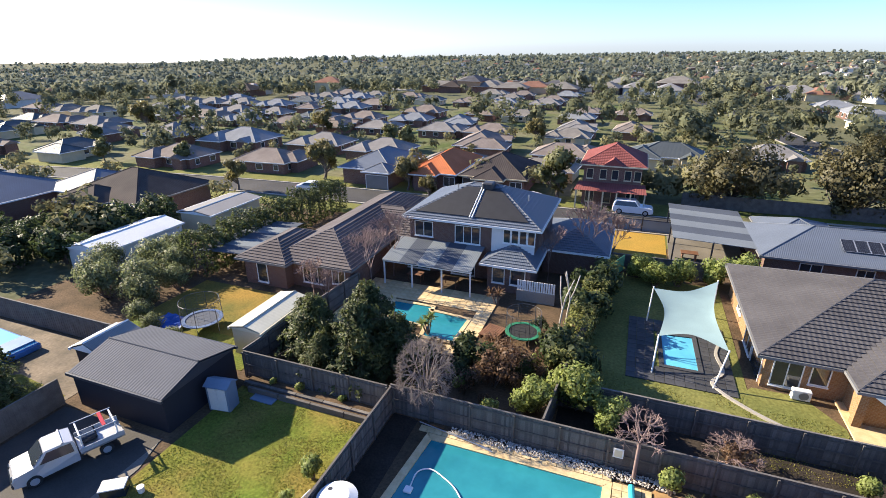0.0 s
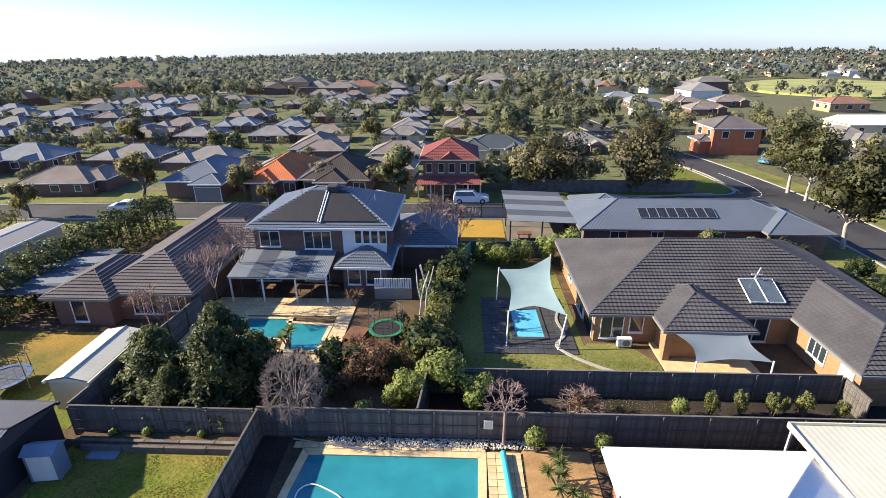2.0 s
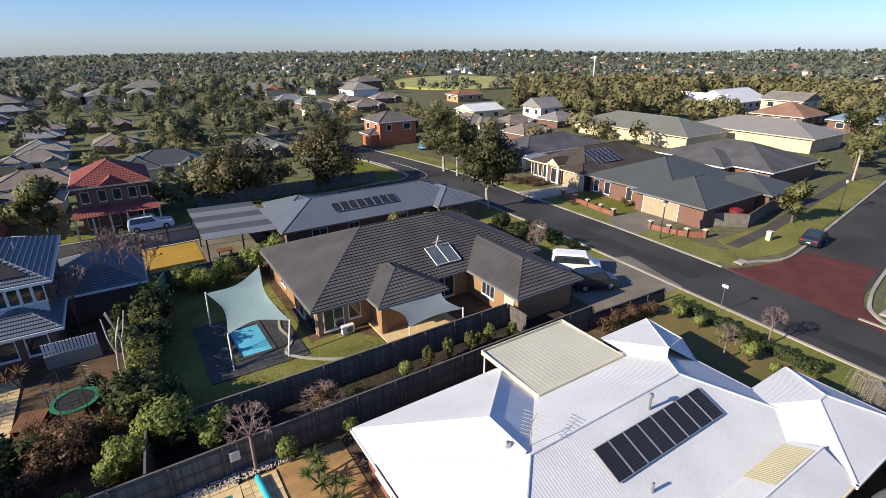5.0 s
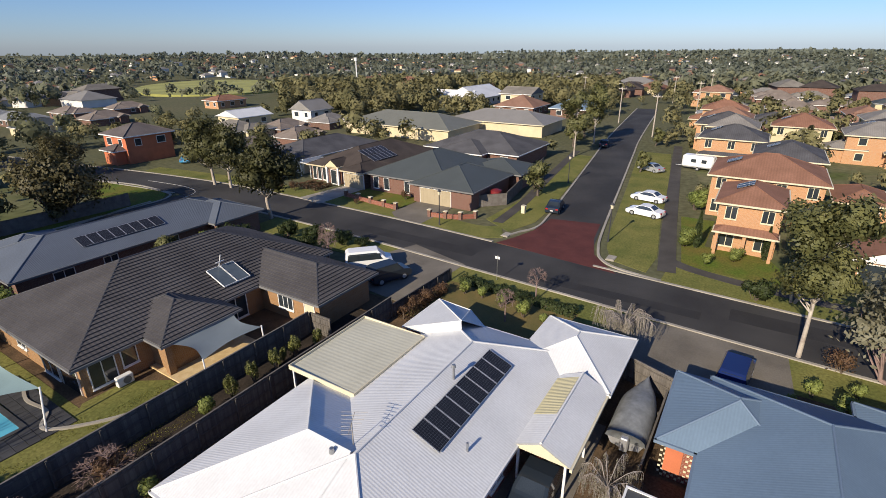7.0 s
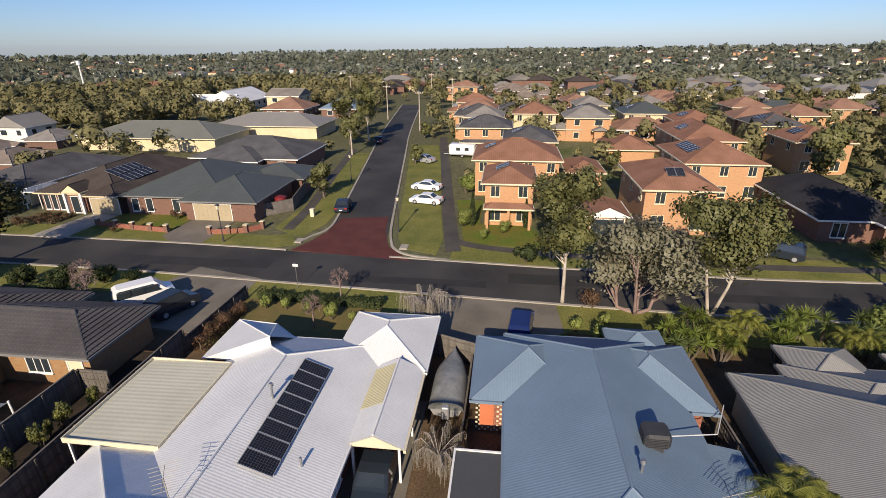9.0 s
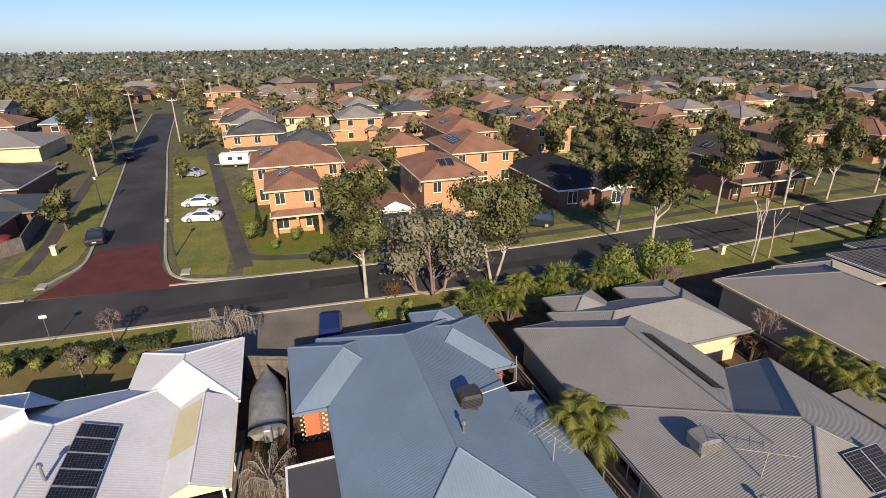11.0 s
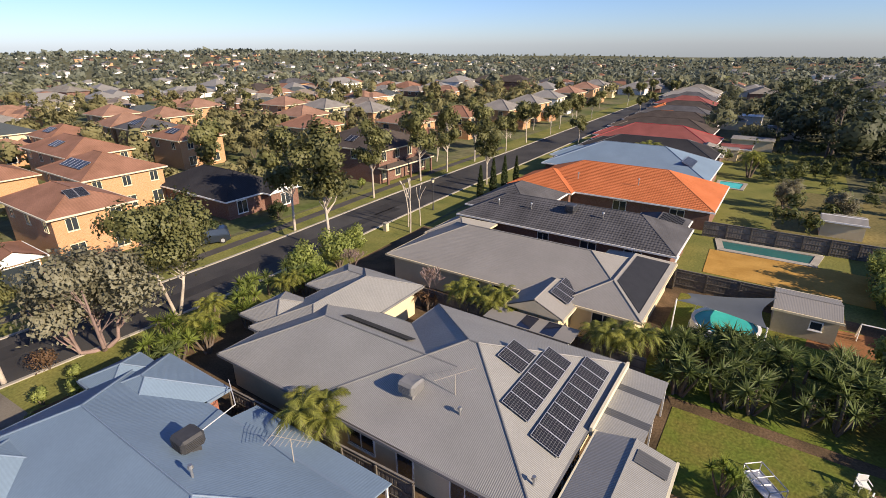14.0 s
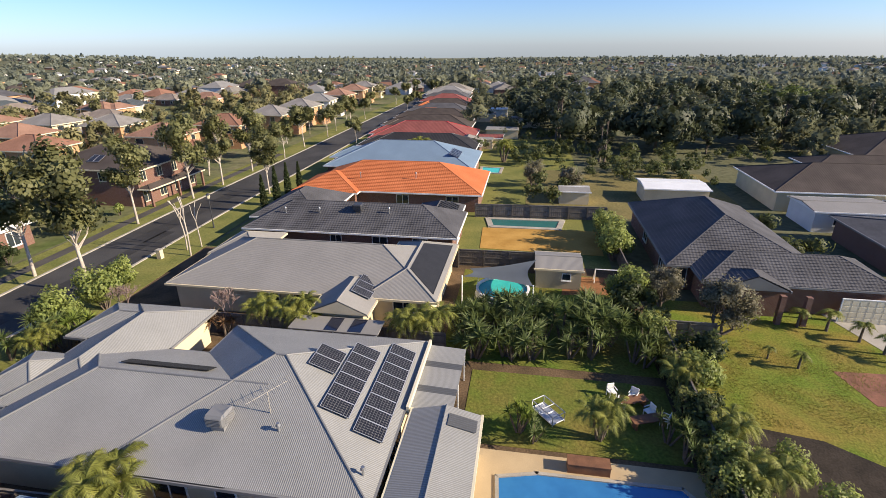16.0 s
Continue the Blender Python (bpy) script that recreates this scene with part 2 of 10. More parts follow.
def cells(name, line, pitch, width):
    """Dark solar cells with a fine pale grid."""
    m = mat(name, (0.012, 0.014, 0.022), 0.3, 0, 0.3, 3, spec=0.15)
    n, l = m.node_tree.nodes, m.node_tree.links
    co, br = n.new("ShaderNodeTexCoord"), n.new("ShaderNodeTexBrick")
    br.offset, br.inputs["Scale"].default_value = 0.0, 1.0
    br.inputs["Brick Width"].default_value = br.inputs["Row Height"].default_value = pitch
    br.inputs["Mortar Size"].default_value = width
    br.inputs["Color1"].default_value = br.inputs["Color2"].default_value = (0.012, 0.014, 0.022, 1)
    br.inputs["Mortar"].default_value = (*line, 1)
    l.new(co.outputs["Object"], br.inputs["Vector"])
    l.new(br.outputs["Color"], n[m["hue"]].inputs["Color"])
    return m


PV_FINE = cells("fine_solar_cells", (0.10, 0.11, 0.13), 0.135, 0.006)
PV_BOLD = cells("bold_solar_cells", (0.16, 0.16, 0.16), 0.162, 0.009)
PVLINE = mat("solar_frame", (0.55, 0.56, 0.58), 0.35, 0.6, 0.1)
STEEL = mat("galvanised_steel", (0.45, 0.46, 0.47), 0.4, 0.8, 0.2)
SAILCLOTH = mat("sail_cloth", (0.235, 0.335, 0.335), 0.8, 0, 0.12, 0.6)
SAILDARK = mat("dark_sail_cloth", (0.085, 0.10, 0.115), 0.85, 0, 0.15, 0.6)
FIELD = mat("dry_field", (0.20, 0.165, 0.07), 0.95, 0, 0.7, 0.2, 0.6, 3, second=(0.11, 0.105, 0.045), mix=0.6, spec=0.08)
SAILGREY = mat("grey_sail_cloth", (0.165, 0.20, 0.225), 0.8, 0, 0.12, 0.6)
DARKCOVER = mat("dark_cover", (0.045, 0.046, 0.05), 0.6, 0, 0.3, 1.2, 0.3, 5)
TARP = mat("grey_tarpaulin", (0.24, 0.255, 0.265), 0.55, 0, 0.3, 1.2, 0.4, 5)
BARK = mat("bark", (0.16, 0.125, 0.10), 0.9, 0, 0.4, 1.5, 0.6, 9)
PALEBARK = mat("pale_bark", (0.52, 0.47, 0.40), 0.8, 0, 0.35, 0.9, 0.3, 6, second=(0.30, 0.25, 0.21))
TWIG = mat("twig", (0.245, 0.20, 0.175), 0.9, 0, 0.3, 2)
REDTWIG = mat("red_twig", (0.27, 0.19, 0.17), 0.9, 0, 0.3, 2)
LEAF_GUM = leafy("gum_leaf", (0.200, 0.200, 0.080), (0.105, 0.113, 0.045), 0.18, 0.34)
# gum leaf darkened in colour for corner trees seen against the light
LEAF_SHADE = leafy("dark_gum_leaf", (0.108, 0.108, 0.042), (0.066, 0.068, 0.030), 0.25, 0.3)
LEAF_BROAD = leafy("brown_olive_leaf", (0.150, 0.132, 0.062), (0.092, 0.084, 0.042), 0.2, 0.34)
LEAF_FIR = leafy("fir_leaf", (0.115, 0.130, 0.045), (0.060, 0.078, 0.028), 0.4, 0.45)
LEAF_BLADE = leafy("grass_blade", (0.19, 0.23, 0.042), (0.25, 0.19, 0.052), 0.4, 0.45)
LEAF_IVY = leafy("climber_leaf", (0.26, 0.27, 0.085), (0.15, 0.16, 0.055), 0.4, 0.45)
WESTLAWN = mat("patchy_lawn", (0.125, 0.170, 0.026), 0.95, 0, 0.85, 0.28, 1.0, 7, second=(0.215, 0.168, 0.042), mix=0.4, spec=0.08)
UTE_PAINT = mat("ute_paint", (0.52, 0.53, 0.54), 0.3, 0.25, 0.06, 1.0)
LEAF_GREY = leafy("grey_gum_leaf", (0.275, 0.262, 0.180), (0.195, 0.188, 0.128), 0.2, 0.4)
LEAF_DARK = leafy("dark_leaf", (0.070, 0.092, 0.034), (0.046, 0.066, 0.026))
LEAF_PINE = leafy("pine_needle", (0.078, 0.090, 0.044), (0.046, 0.058, 0.030), island=0.08, glow=0.25, size=0.12)
LEAF_BRIGHT = leafy("bright_leaf", (0.32, 0.36, 0.11), (0.205, 0.25, 0.072))
LEAF_HEDGE = leafy("hedge_leaf", (0.135, 0.175, 0.052), (0.088, 0.120, 0.036))
LEAF_OLIVE = leafy("olive_leaf", (0.215, 0.185, 0.075), (0.15, 0.135, 0.056))
LEAF_PALM = leafy("palm_leaf", (0.30, 0.30, 0.070), (0.16, 0.19, 0.045))
LEAF_YUCCA = leafy("yucca_leaf", (0.185, 0.225, 0.07), (0.10, 0.135, 0.045))
LEAF_SPIKE = leafy("bright_spike_leaf", (0.25, 0.30, 0.06), (0.15, 0.20, 0.045))
LEAF_RUST = leafy("rust_leaf", (0.23, 0.145, 0.085), (0.15, 0.09, 0.055))
# far leaf paled so that its colour carries the haze of distance
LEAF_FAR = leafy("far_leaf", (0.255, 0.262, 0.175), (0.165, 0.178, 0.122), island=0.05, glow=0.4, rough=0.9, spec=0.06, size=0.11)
# two tones of one foliage: lighter as front-lit, then darker as half-lit
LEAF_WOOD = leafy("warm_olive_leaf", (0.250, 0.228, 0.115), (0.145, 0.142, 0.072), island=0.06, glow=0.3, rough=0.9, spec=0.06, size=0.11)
LEAF_HALF_LIT = leafy("grey_olive_leaf", (0.185, 0.190, 0.112), (0.105, 0.114, 0.068), island=0.06, glow=0.4, rough=0.9, spec=0.06, size=0.11)
# bluish grey-green stands in for haze on the farthest crowns
LEAF_HAZE = leafy("glaucous_far_leaf", (0.225, 0.245, 0.195), (0.160, 0.180, 0.142), island=0.04, glow=0.35, rough=0.9, spec=0.06, size=0.05)
PAINT_WHITE = mat("car_white", (0.78, 0.79, 0.80), 0.2, 0, 0.03)
PAINT_BLUE = mat("car_blue", (0.012, 0.025, 0.11), 0.2, 0, 0.05)
PAINT_DARK = mat("car_dark", (0.02, 0.028, 0.04), 0.2, 0, 0.05)
PAINT_SILVER = mat("car_silver", (0.42, 0.44, 0.46), 0.28, 0.3, 0.05)
PAINT_SKY = mat("car_sky", (0.06, 0.30, 0.55), 0.25, 0, 0.05)
PAINT_RED = mat("car_red", (0.40, 0.02, 0.02), 0.3, 0, 0.05)
TYRE = mat("tyre", (0.02, 0.02, 0.02), 0.85)

# ---- building blocks ----
def mesh_of(name, verts, faces, material, uvs=None, smooth=False):
    me = bpy.data.meshes.new(name)
    me.from_pydata([tuple(v) for v in verts], [], faces)
    if uvs:
        lay = me.uv_layers.new(name="map")
        flat = [c for f in uvs for uv in f for c in uv]
        lay.data.foreach_set("uv", flat)
    if material:
        me.materials.append(material)
    if smooth:
        me.polygons.foreach_set("use_smooth", [True] * len(me.polygons))
    me.update()
    return me


def part(name, bm, material, parent=None, label=""):
    """Links a bmesh (or a ready mesh) as one object, under a thing or a part."""
    if isinstance(bm, bmesh.types.BMesh):
        me = bpy.data.meshes.new(name)
        bm.normal_update()
        bm.to_mesh(me)
        bm.free()
        me.materials.append(material)
    else:
        me = bm
    ob = new(name, me)
    if parent:
        ob.parent = parent
    return tagged(ob, label)


def thing(name, label, category, x=0, y=0, z=0, rz=0, group="", kind=""):
    ob = new(name)
    ob.empty_display_size = 0.2
    ob.matrix_world = pose(x, y, z, 0, 0, rz)
    return tagged(ob, label, category, group, kind)


def box(bm, x0, y0, z0, x1, y1, z1, m=None, bevel=0.0):
    r = bmesh.ops.create_cube(bm, size=1, matrix=Matrix.LocRotScale(((x0 + x1) / 2, (y0 + y1) / 2, (z0 + z1) / 2), None, (abs(x1 - x0), abs(y1 - y0), abs(z1 - z0))))
    vs = r["verts"]
    if bevel:
        es = list({e for v in vs for e in v.link_edges})
        vs = list({v for f in bmesh.ops.bevel(bm, geom=es, offset=bevel, segments=1, affect="EDGES")["faces"] for v in f.verts} | {v for v in vs if v.is_valid})
    if m is not None:
        bmesh.ops.transform(bm, matrix=m, verts=[v for v in vs if v.is_valid])
    return bm


def boxed(x0, y0, z0, x1, y1, z1, bevel=0.0, m=None):
    return box(bmesh.new(), x0, y0, z0, x1, y1, z1, m, bevel)


def rod(bm, a, b, r0, r1=None, sides=6, caps=True):
    a, b = Vector(a), Vector(b)
    d = b - a
    q = Vector((0, 0, 1)).rotation_difference(d.normalized()).to_matrix().to_4x4()
    bmesh.ops.create_cone(bm, cap_ends=caps, segments=sides, radius1=r0, radius2=r0 if r1 is None else r1, depth=d.length, matrix=Matrix.Translation((a + b) / 2) @ q)
    return bm


def rods(pairs, r, sides=6):
    bm = bmesh.new()
    for a, b in pairs:
        rod(bm, a, b, r, r, sides)
    return bm


def slab(poly, z0, z1):
    """An upright prism over a plan polygon."""
    n = len(poly)
    vs = [(x, y, z0) for x, y in poly] + [(x, y, z1) for x, y in poly]
    fs = [tuple(range(n, 2 * n)), tuple(range(n - 1, -1, -1))] + [(i, (i + 1) % n, n + (i + 1) % n, n + i) for i in range(n)]
    bm = bmesh.new()
    bv = [bm.verts.new(v) for v in vs]
    for f in fs:
        bm.faces.new([bv[i] for i in f])
    bmesh.ops.recalc_face_normals(bm, faces=bm.faces)
    return bm


def rect(x0, y0, x1, y1):
    return [(x0, y0), (x1, y0), (x1, y1), (x0, y1)]


def ground_patch(name, label, category, poly, material, z=0.02, thick=0.06):
    return tagged(part(name, slab(poly, z - thick, z), material), label, category, kind="structure")


def ribbon(points, half, n=8):
    """A smooth strip through plan points: its left and right edges."""
    pts = [Vector((x, y, 0)) for x, y in points]
    line = []
    for i in range(len(pts) - 1):
        p0, p1, p2, p3 = pts[max(i - 1, 0)], pts[i], pts[i + 1], pts[min(i + 2, len(pts) - 1)]
        for k in range(n):
            s = k / n
            line.append(0.5 * ((2 * p1) + (p2 - p0) * s + (2 * p0 - 5 * p1 + 4 * p2 - p3) * s * s + (3 * p1 - p0 - 3 * p2 + p3) * s ** 3))
    line.append(pts[-1])
    left, right = [], []
    for i, p in enumerate(line):
        d = (line[min(i + 1, len(line) - 1)] - line[max(i - 1, 0)]).normalized()
        s = Vector((-d.y, d.x, 0))
        left.append(p + s * half)
        right.append(p - s * half)
    return line, left, right


def strip_mesh(name, left, right, z0, z1, material):
    """A thick strip between two edge lines."""
    n = len(left)
    vs = [(p.x, p.y, z) for z in (z1, z0) for q in (left, right) for p in q]
    fs = []
    for i in range(n - 1):
        a, b, c, d = i, i + 1, n + i + 1, n + i
        fs += [(d, c, b, a), (2 * n + a, 2 * n + b, 2 * n + c, 2 * n + d), (a, b, 2 * n + b, 2 * n + a), (c, d, 2 * n + d, 2 * n + c)]
    return mesh_of(name, vs, fs, material)


# ---- roofs ----
def clip_poly(poly, lo, hi):
    """The part of a polygon of (u, v) with lo <= v <= hi."""
    def half(ps, keep, cut):
        out = []
        for i, p in enumerate(ps):
            q = ps[(i + 1) % len(ps)]
            a, b = keep(p), keep(q)
            if a:
                out.append(p)
            if a != b:
                s = (cut - p[1]) / (q[1] - p[1])
                out.append((p[0] + s * (q[0] - p[0]), cut))
        return out
    ps = half(poly, lambda p: p[1] >= lo - 1e-9, lo)
    return half(ps, lambda p: p[1] <= hi + 1e-9, hi) if ps else ps


def slopes(x0, y0, x1, y1, ze, pitch, along, ends):
    """The slopes of a hipped or gabled roof over a rectangle: plan polygons with heights, eave edge first."""
    k = math.tan(radians(pitch))
    if along == "y":
        flip = True
        a0, b0, a1, b1 = y0, x0, y1, x1
    else:
        flip = False
        a0, b0, a1, b1 = x0, y0, x1, y1
    h = (b1 - b0) / 2
    bm_ = (b0 + b1) / 2
    zr = ze + h * k
    r0 = a0 + (h if ends[0] == "h" else 0)
    r1 = a1 - (h if ends[1] == "h" else 0)
    if r1 < r0:
        r0 = r1 = (a0 + a1) / 2
    A, B, C, D = (a0, b0, ze), (a1, b0, ze), (a1, b1, ze), (a0, b1, ze)
    R0, R1 = (r0, bm_, zr), (r1, bm_, zr)
    out = [[A, B, R1, R0], [C, D, R0, R1]]
    if ends[0] == "h":
        out.append([D, A, R0])
    if ends[1] == "h":
        out.append([B, C, R1])
    lines = [(R0, R1)] if r1 - r0 > 0.05 else []
    lines += ([(A, R0), (D, R0)] if ends[0] == "h" else []) + ([(B, R1), (C, R1)] if ends[1] == "h" else [])
    gab = ([(D, A, R0)] if ends[0] != "h" else []) + ([(B, C, R1)] if ends[1] != "h" else [])
    if flip:
        sw = lambda p: (p[1], p[0], p[2])
        out = [[sw(p) for p in [q[1], q[0], *q[:1:-1]]] for q in out]
        lines = [(sw(a), sw(b)) for a, b in lines]
        gab = [tuple(sw(p) for p in (g[1], g[0], g[2])) for g in gab]
    return out, lines, gab, zr


def slope_frame(q):
    a, b = Vector(q[0]), Vector(q[1])
    u = (b - a).normalized()
    n = u.cross(Vector(q[2]) - a).normalized()
    if n.z < 0:
        n = -n
    v = n.cross(u)
    return a, u, v, n


def roof(parent, x0, y0, x1, y1, ze, pitch, along, ends, material, cap, gutter, tile=0.0, thick=0.09, joined=False):
    sl, lines, gab, zr = slopes(x0, y0, x1, y1, ze, pitch, along, ends)
    vs, fs, uvs = [], [], []
    for q in sl:
        a, u, v, n = slope_frame(q)
        i = len(vs)
        vs += [Vector(p) for p in q] + [Vector(p) - Vector((0, 0, thick)) for p in q]
        m = len(q)
        uv = [((Vector(p) - a).dot(u), (Vector(p) - a).dot(v)) for p in q]
        fs.append(tuple(range(i, i + m)))
        uvs.append(uv)
        fs.append(tuple(range(i + 2 * m - 1, i + m - 1, -1)))
        uvs.append(uv[::-1])
        fs.append((i + m, i + m + 1, i + 1, i))
        uvs.append([uv[0], uv[1], uv[1], uv[0]])
    ob = part("roof", mesh_of("roof", vs, fs, material, uvs), material, parent)
    if tile:
        tv, tf, tu = [], [], []
        for q in sl:
            a, u, v, n = slope_frame(q)
            uv = [((Vector(p) - a).dot(u), (Vector(p) - a).dot(v)) for p in q]
            top = max(p[1] for p in uv)
            for k in range(int(top / tile)):
                lo, hi = k * tile, min((k + 1) * tile, top - 0.01)
                c = clip_poly(uv, lo, hi)
                if len(c) < 3:
                    continue
                lift = lambda p: (0.05 if joined else 0.085) * (1 - 0.88 * (p[1] - lo) / tile)
                up = [a + u * p[0] + v * p[1] + n * lift(p) for p in c]
                dn = [a + u * p[0] + v * p[1] + n * 0.002 for p in c]
                m = len(c)
                f = [tuple(range(m))] + [(j, m + j, m + (j + 1) % m, (j + 1) % m) for j in range(m)]
                uu = [c] + [[c[j], c[j], c[(j + 1) % m], c[(j + 1) % m]] for j in range(m)]
                if joined:
                    tf += [tuple(len(tv) + j for j in g) for g in f]
                    tv += up + dn
                    tu += uu
                else:
                    part("tile_course", mesh_of("tile_course", up + dn, f, material, uu), material, ob)
        if joined:
            tagged(part("tile_courses", mesh_of("tile_courses", tv, tf, material, tu), material, ob), kind="stuff")
    bm = bmesh.new()
    for p, q in lines:
        up = Vector((0, 0, 0.05))
        rod(bm, Vector(p) + up * 0.2, Vector(q) + up * 0.2, 0.06, 0.06, 6)
        if not joined:
            part("ridge_cap", bm, cap, ob)
            bm = bmesh.new()
    if joined:
        tagged(part("ridge_caps", bm, cap, ob), kind="stuff")
        bm = bmesh.new()
    for q in sl:
        p, r = Vector(q[0]), Vector(q[1])
        d = (r - p).normalized()
        o = Vector((d.y, -d.x, 0)) * 0.07
        mid = (p + r) / 2 + o * 0.8 + Vector((0, 0, -0.09))
        box(bm, -(r - p).length / 2 - 0.1, -0.065, -0.10, (r - p).length / 2 + 0.1, 0.065, 0.075, Matrix.Translation(mid) @ Matrix.Rotation(math.atan2(d.y, d.x), 4, "Z"))
        if not joined:
            part("gutter", bm, gutter, ob)
            bm = bmesh.new()
    if joined:
        tagged(part("gutters", bm, gutter, ob), kind="stuff")
    if gab:
        for g in gab:
            part("gable", mesh_of("gable", [Vector(p) - Vector((0, 0, 0.1)) for p in g], [(0, 1, 2)], gutter), gutter, ob)
    return ob, zr


def plane_z(x, y, b):
    """Height of a hipped roof block b over a plan point."""
    x0, y0, x1, y1, ze, pitch, along, ends = b
    k = math.tan(radians(pitch))
    d = [y - y0, y1 - y] if along == "x" else [x - x0, x1 - x]
    if ends[0] == "h":
        d.append((x - x0) if along == "x" else (y - y0))
    if ends[1] == "h":
        d.append((x1 - x) if along == "x" else (y1 - y))
    return ze + k * min(d)


def window(parent, x, y, z, face, w, h, frame_mat=None, panes=2):
    """A framed window on a wall: centre of its sill line, facing n, s, e or w."""
    rz = {"s": 0, "e": 90, "n": 180, "w": -90}[face]
    fm = frame_mat or WHITE
    ob = part("window", boxed(-w / 2, -0.03, 0, w / 2, 0.03, h), GLASS, parent)
    ob.matrix_basis = pose(x, y, z, 0, 0, rz)
    bm = bmesh.new()
    f = 0.07
    box(bm, -w / 2 - f, -0.07, -f, w / 2 + f, 0.02, 0)
    box(bm, -w / 2 - f, -0.07, h, w / 2 + f, 0.02, h + f)
    box(bm, -w / 2 - f, -0.07, 0, -w / 2, 0.02, h)
    box(bm, w / 2, -0.07, 0, w / 2 + f, 0.02, h)
    for i in range(1, panes):
        c = -w / 2 + w * i / panes
        box(bm, c - 0.03, -0.06, 0, c + 0.03, 0.02, h)
    part("frame", bm, fm, ob)
    part("sill", boxed(-w / 2 - 0.1, -0.13, -0.14, w / 2 + 0.1, 0.02, -f - 0.005), fm, ob)
    return ob


def door(parent, x, y, z, face, w, h, material, name="door", ribs=0):
    rz = {"s": 0, "e": 90, "n": 180, "w": -90}[face]
    bm = boxed(-w / 2, -0.05, 0, w / 2, 0.03, h)
    for i in range(ribs):
        zz = h * (i + 0.5) / ribs
        for j in range(max(1, int(w / 0.6))):
            xx = -w / 2 + (j + 0.5) * w / max(1, int(w / 0.6))
            box(bm, xx - 0.22, -0.07, zz - h / ribs * 0.36, xx + 0.22, -0.04, zz + h / ribs * 0.36)
    ob = part(name, bm, material, parent)
    ob.matrix_basis = pose(x, y, z, 0, 0, rz)
    bm = bmesh.new()
    box(bm, -w / 2 - 0.08, -0.08, 0, -w / 2, 0.02, h + 0.08)
    box(bm, w / 2, -0.08, 0, w / 2 + 0.08, 0.02, h + 0.08)
    box(bm, -w / 2, -0.08, h, w / 2, 0.02, h + 0.08)
    part("frame", bm, WHITE, ob)
    return ob


def house(label, blocks, wall, roofing, cap, gutter, tile=0.0, inset=0.5, name="house", base=0.0, category="house", soffit=True):
    """blocks: (x0, y0, x1, y1, eave, pitch, ridge axis, ends) of the roof in plan; the walls stand inset under it."""
    xs = [c for b in blocks for c in (b[0], b[2])]
    ys = [c for b in blocks for c in (b[1], b[3])]
    cx, cy = (min(xs) + max(xs)) / 2, (min(ys) + max(ys)) / 2
    root = thing(name, label, category, cx, cy, 0)
    joined = math.hypot(cx, cy) > 52
    for b in blocks:
        x0, y0, x1, y1, ze, pitch, along, ends = b[:8]
        x0, x1, y0, y1 = x0 - cx, x1 - cx, y0 - cy, y1 - cy
        mt = b[8] if len(b) > 8 and b[8] else roofing
        if not (len(b) > 9 and b[9] == "open"):
            part("wall", boxed(x0 + inset, y0 + inset, base, x1 - inset, y1 - inset, ze - 0.06), wall, root)
            if soffit:
                part("soffit", boxed(x0 + 0.05, y0 + 0.05, ze - 0.17, x1 - 0.05, y1 - 0.05, ze - 0.11), gutter, root)
        roof(root, x0, y0, x1, y1, ze, pitch, along, ends, mt, cap, gutter, tile, joined=joined)
    return root, cx, cy


def win(h, *rows, frame_mat=None):
    root, cx, cy = h
    for x, y, z, face, w, ht, panes in rows:
        window(root, x - cx, y - cy, z, face, w, ht, frame_mat, panes)


# ---- fittings ----
def solar_panel(parent, w, h, material):
    """One panel, a part of its house's roof: the glass with its frame."""
    ob = part("solar_panel", boxed(-w / 2, -h / 2, 0, w / 2, h / 2, 0.035), material, parent, "dark framed solar panel")
    bm = bmesh.new()
    f = 0.03
    box(bm, -w / 2, -h / 2, 0, w / 2, -h / 2 + f, 0.045)
    box(bm, -w / 2, h / 2 - f, 0, w / 2, h / 2, 0.045)
    box(bm, -w / 2, -h / 2, 0, -w / 2 + f, h / 2, 0.045)
    box(bm, w / 2 - f, -h / 2, 0, w / 2, h / 2, 0.045)
    part("frame", bm, PVLINE, ob)
    return ob


def panels(house_, master, poses):
    """Copies of a solar panel on a house's roof; the first pose takes the master itself if it is not laid yet."""
    root, cx, cy = house_
    back = Matrix.Translation((-cx, -cy, 0))
    for m in poses:
        if master.parent is None:
            master.parent = root
            master.matrix_basis = back @ m
        else:
            o = copy_thing(master, back @ m)
            o.parent = root


def slope_pose(x, y, z, facing, pitch):
    """A pose flat on a slope that falls towards facing; local x runs along the eave, local y up the slope."""
    rz = {"s": 0, "e": 90, "n": 180, "w": -90}[facing]
    return pose(x, y, z, 0, 0, rz) @ pose(0, 0, 0, pitch, 0, 0)


def place(master, m):
    return copy_thing(master, m)


def box_cooler(x, y, z, material, label):
    root = thing("evaporative_cooler", label, "cooler", x, y, z)
    bm = boxed(-0.55, -0.55, 0.15, 0.55, 0.55, 0.85, 0.12)
    part("body", bm, material, root)
    bm = bmesh.new()
    for s in range(4):
        for k in range(6):
            box(bm, -0.4, -0.58, 0.25 + 0.085 * k, 0.4, -0.54, 0.29 + 0.085 * k, Matrix.Rotation(s * math.pi / 2, 4, "Z"))
    part("louvre", bm, material, root)
    part("duct", boxed(-0.35, -0.35, -0.5, 0.35, 0.35, 0.16), material, root)
    return root


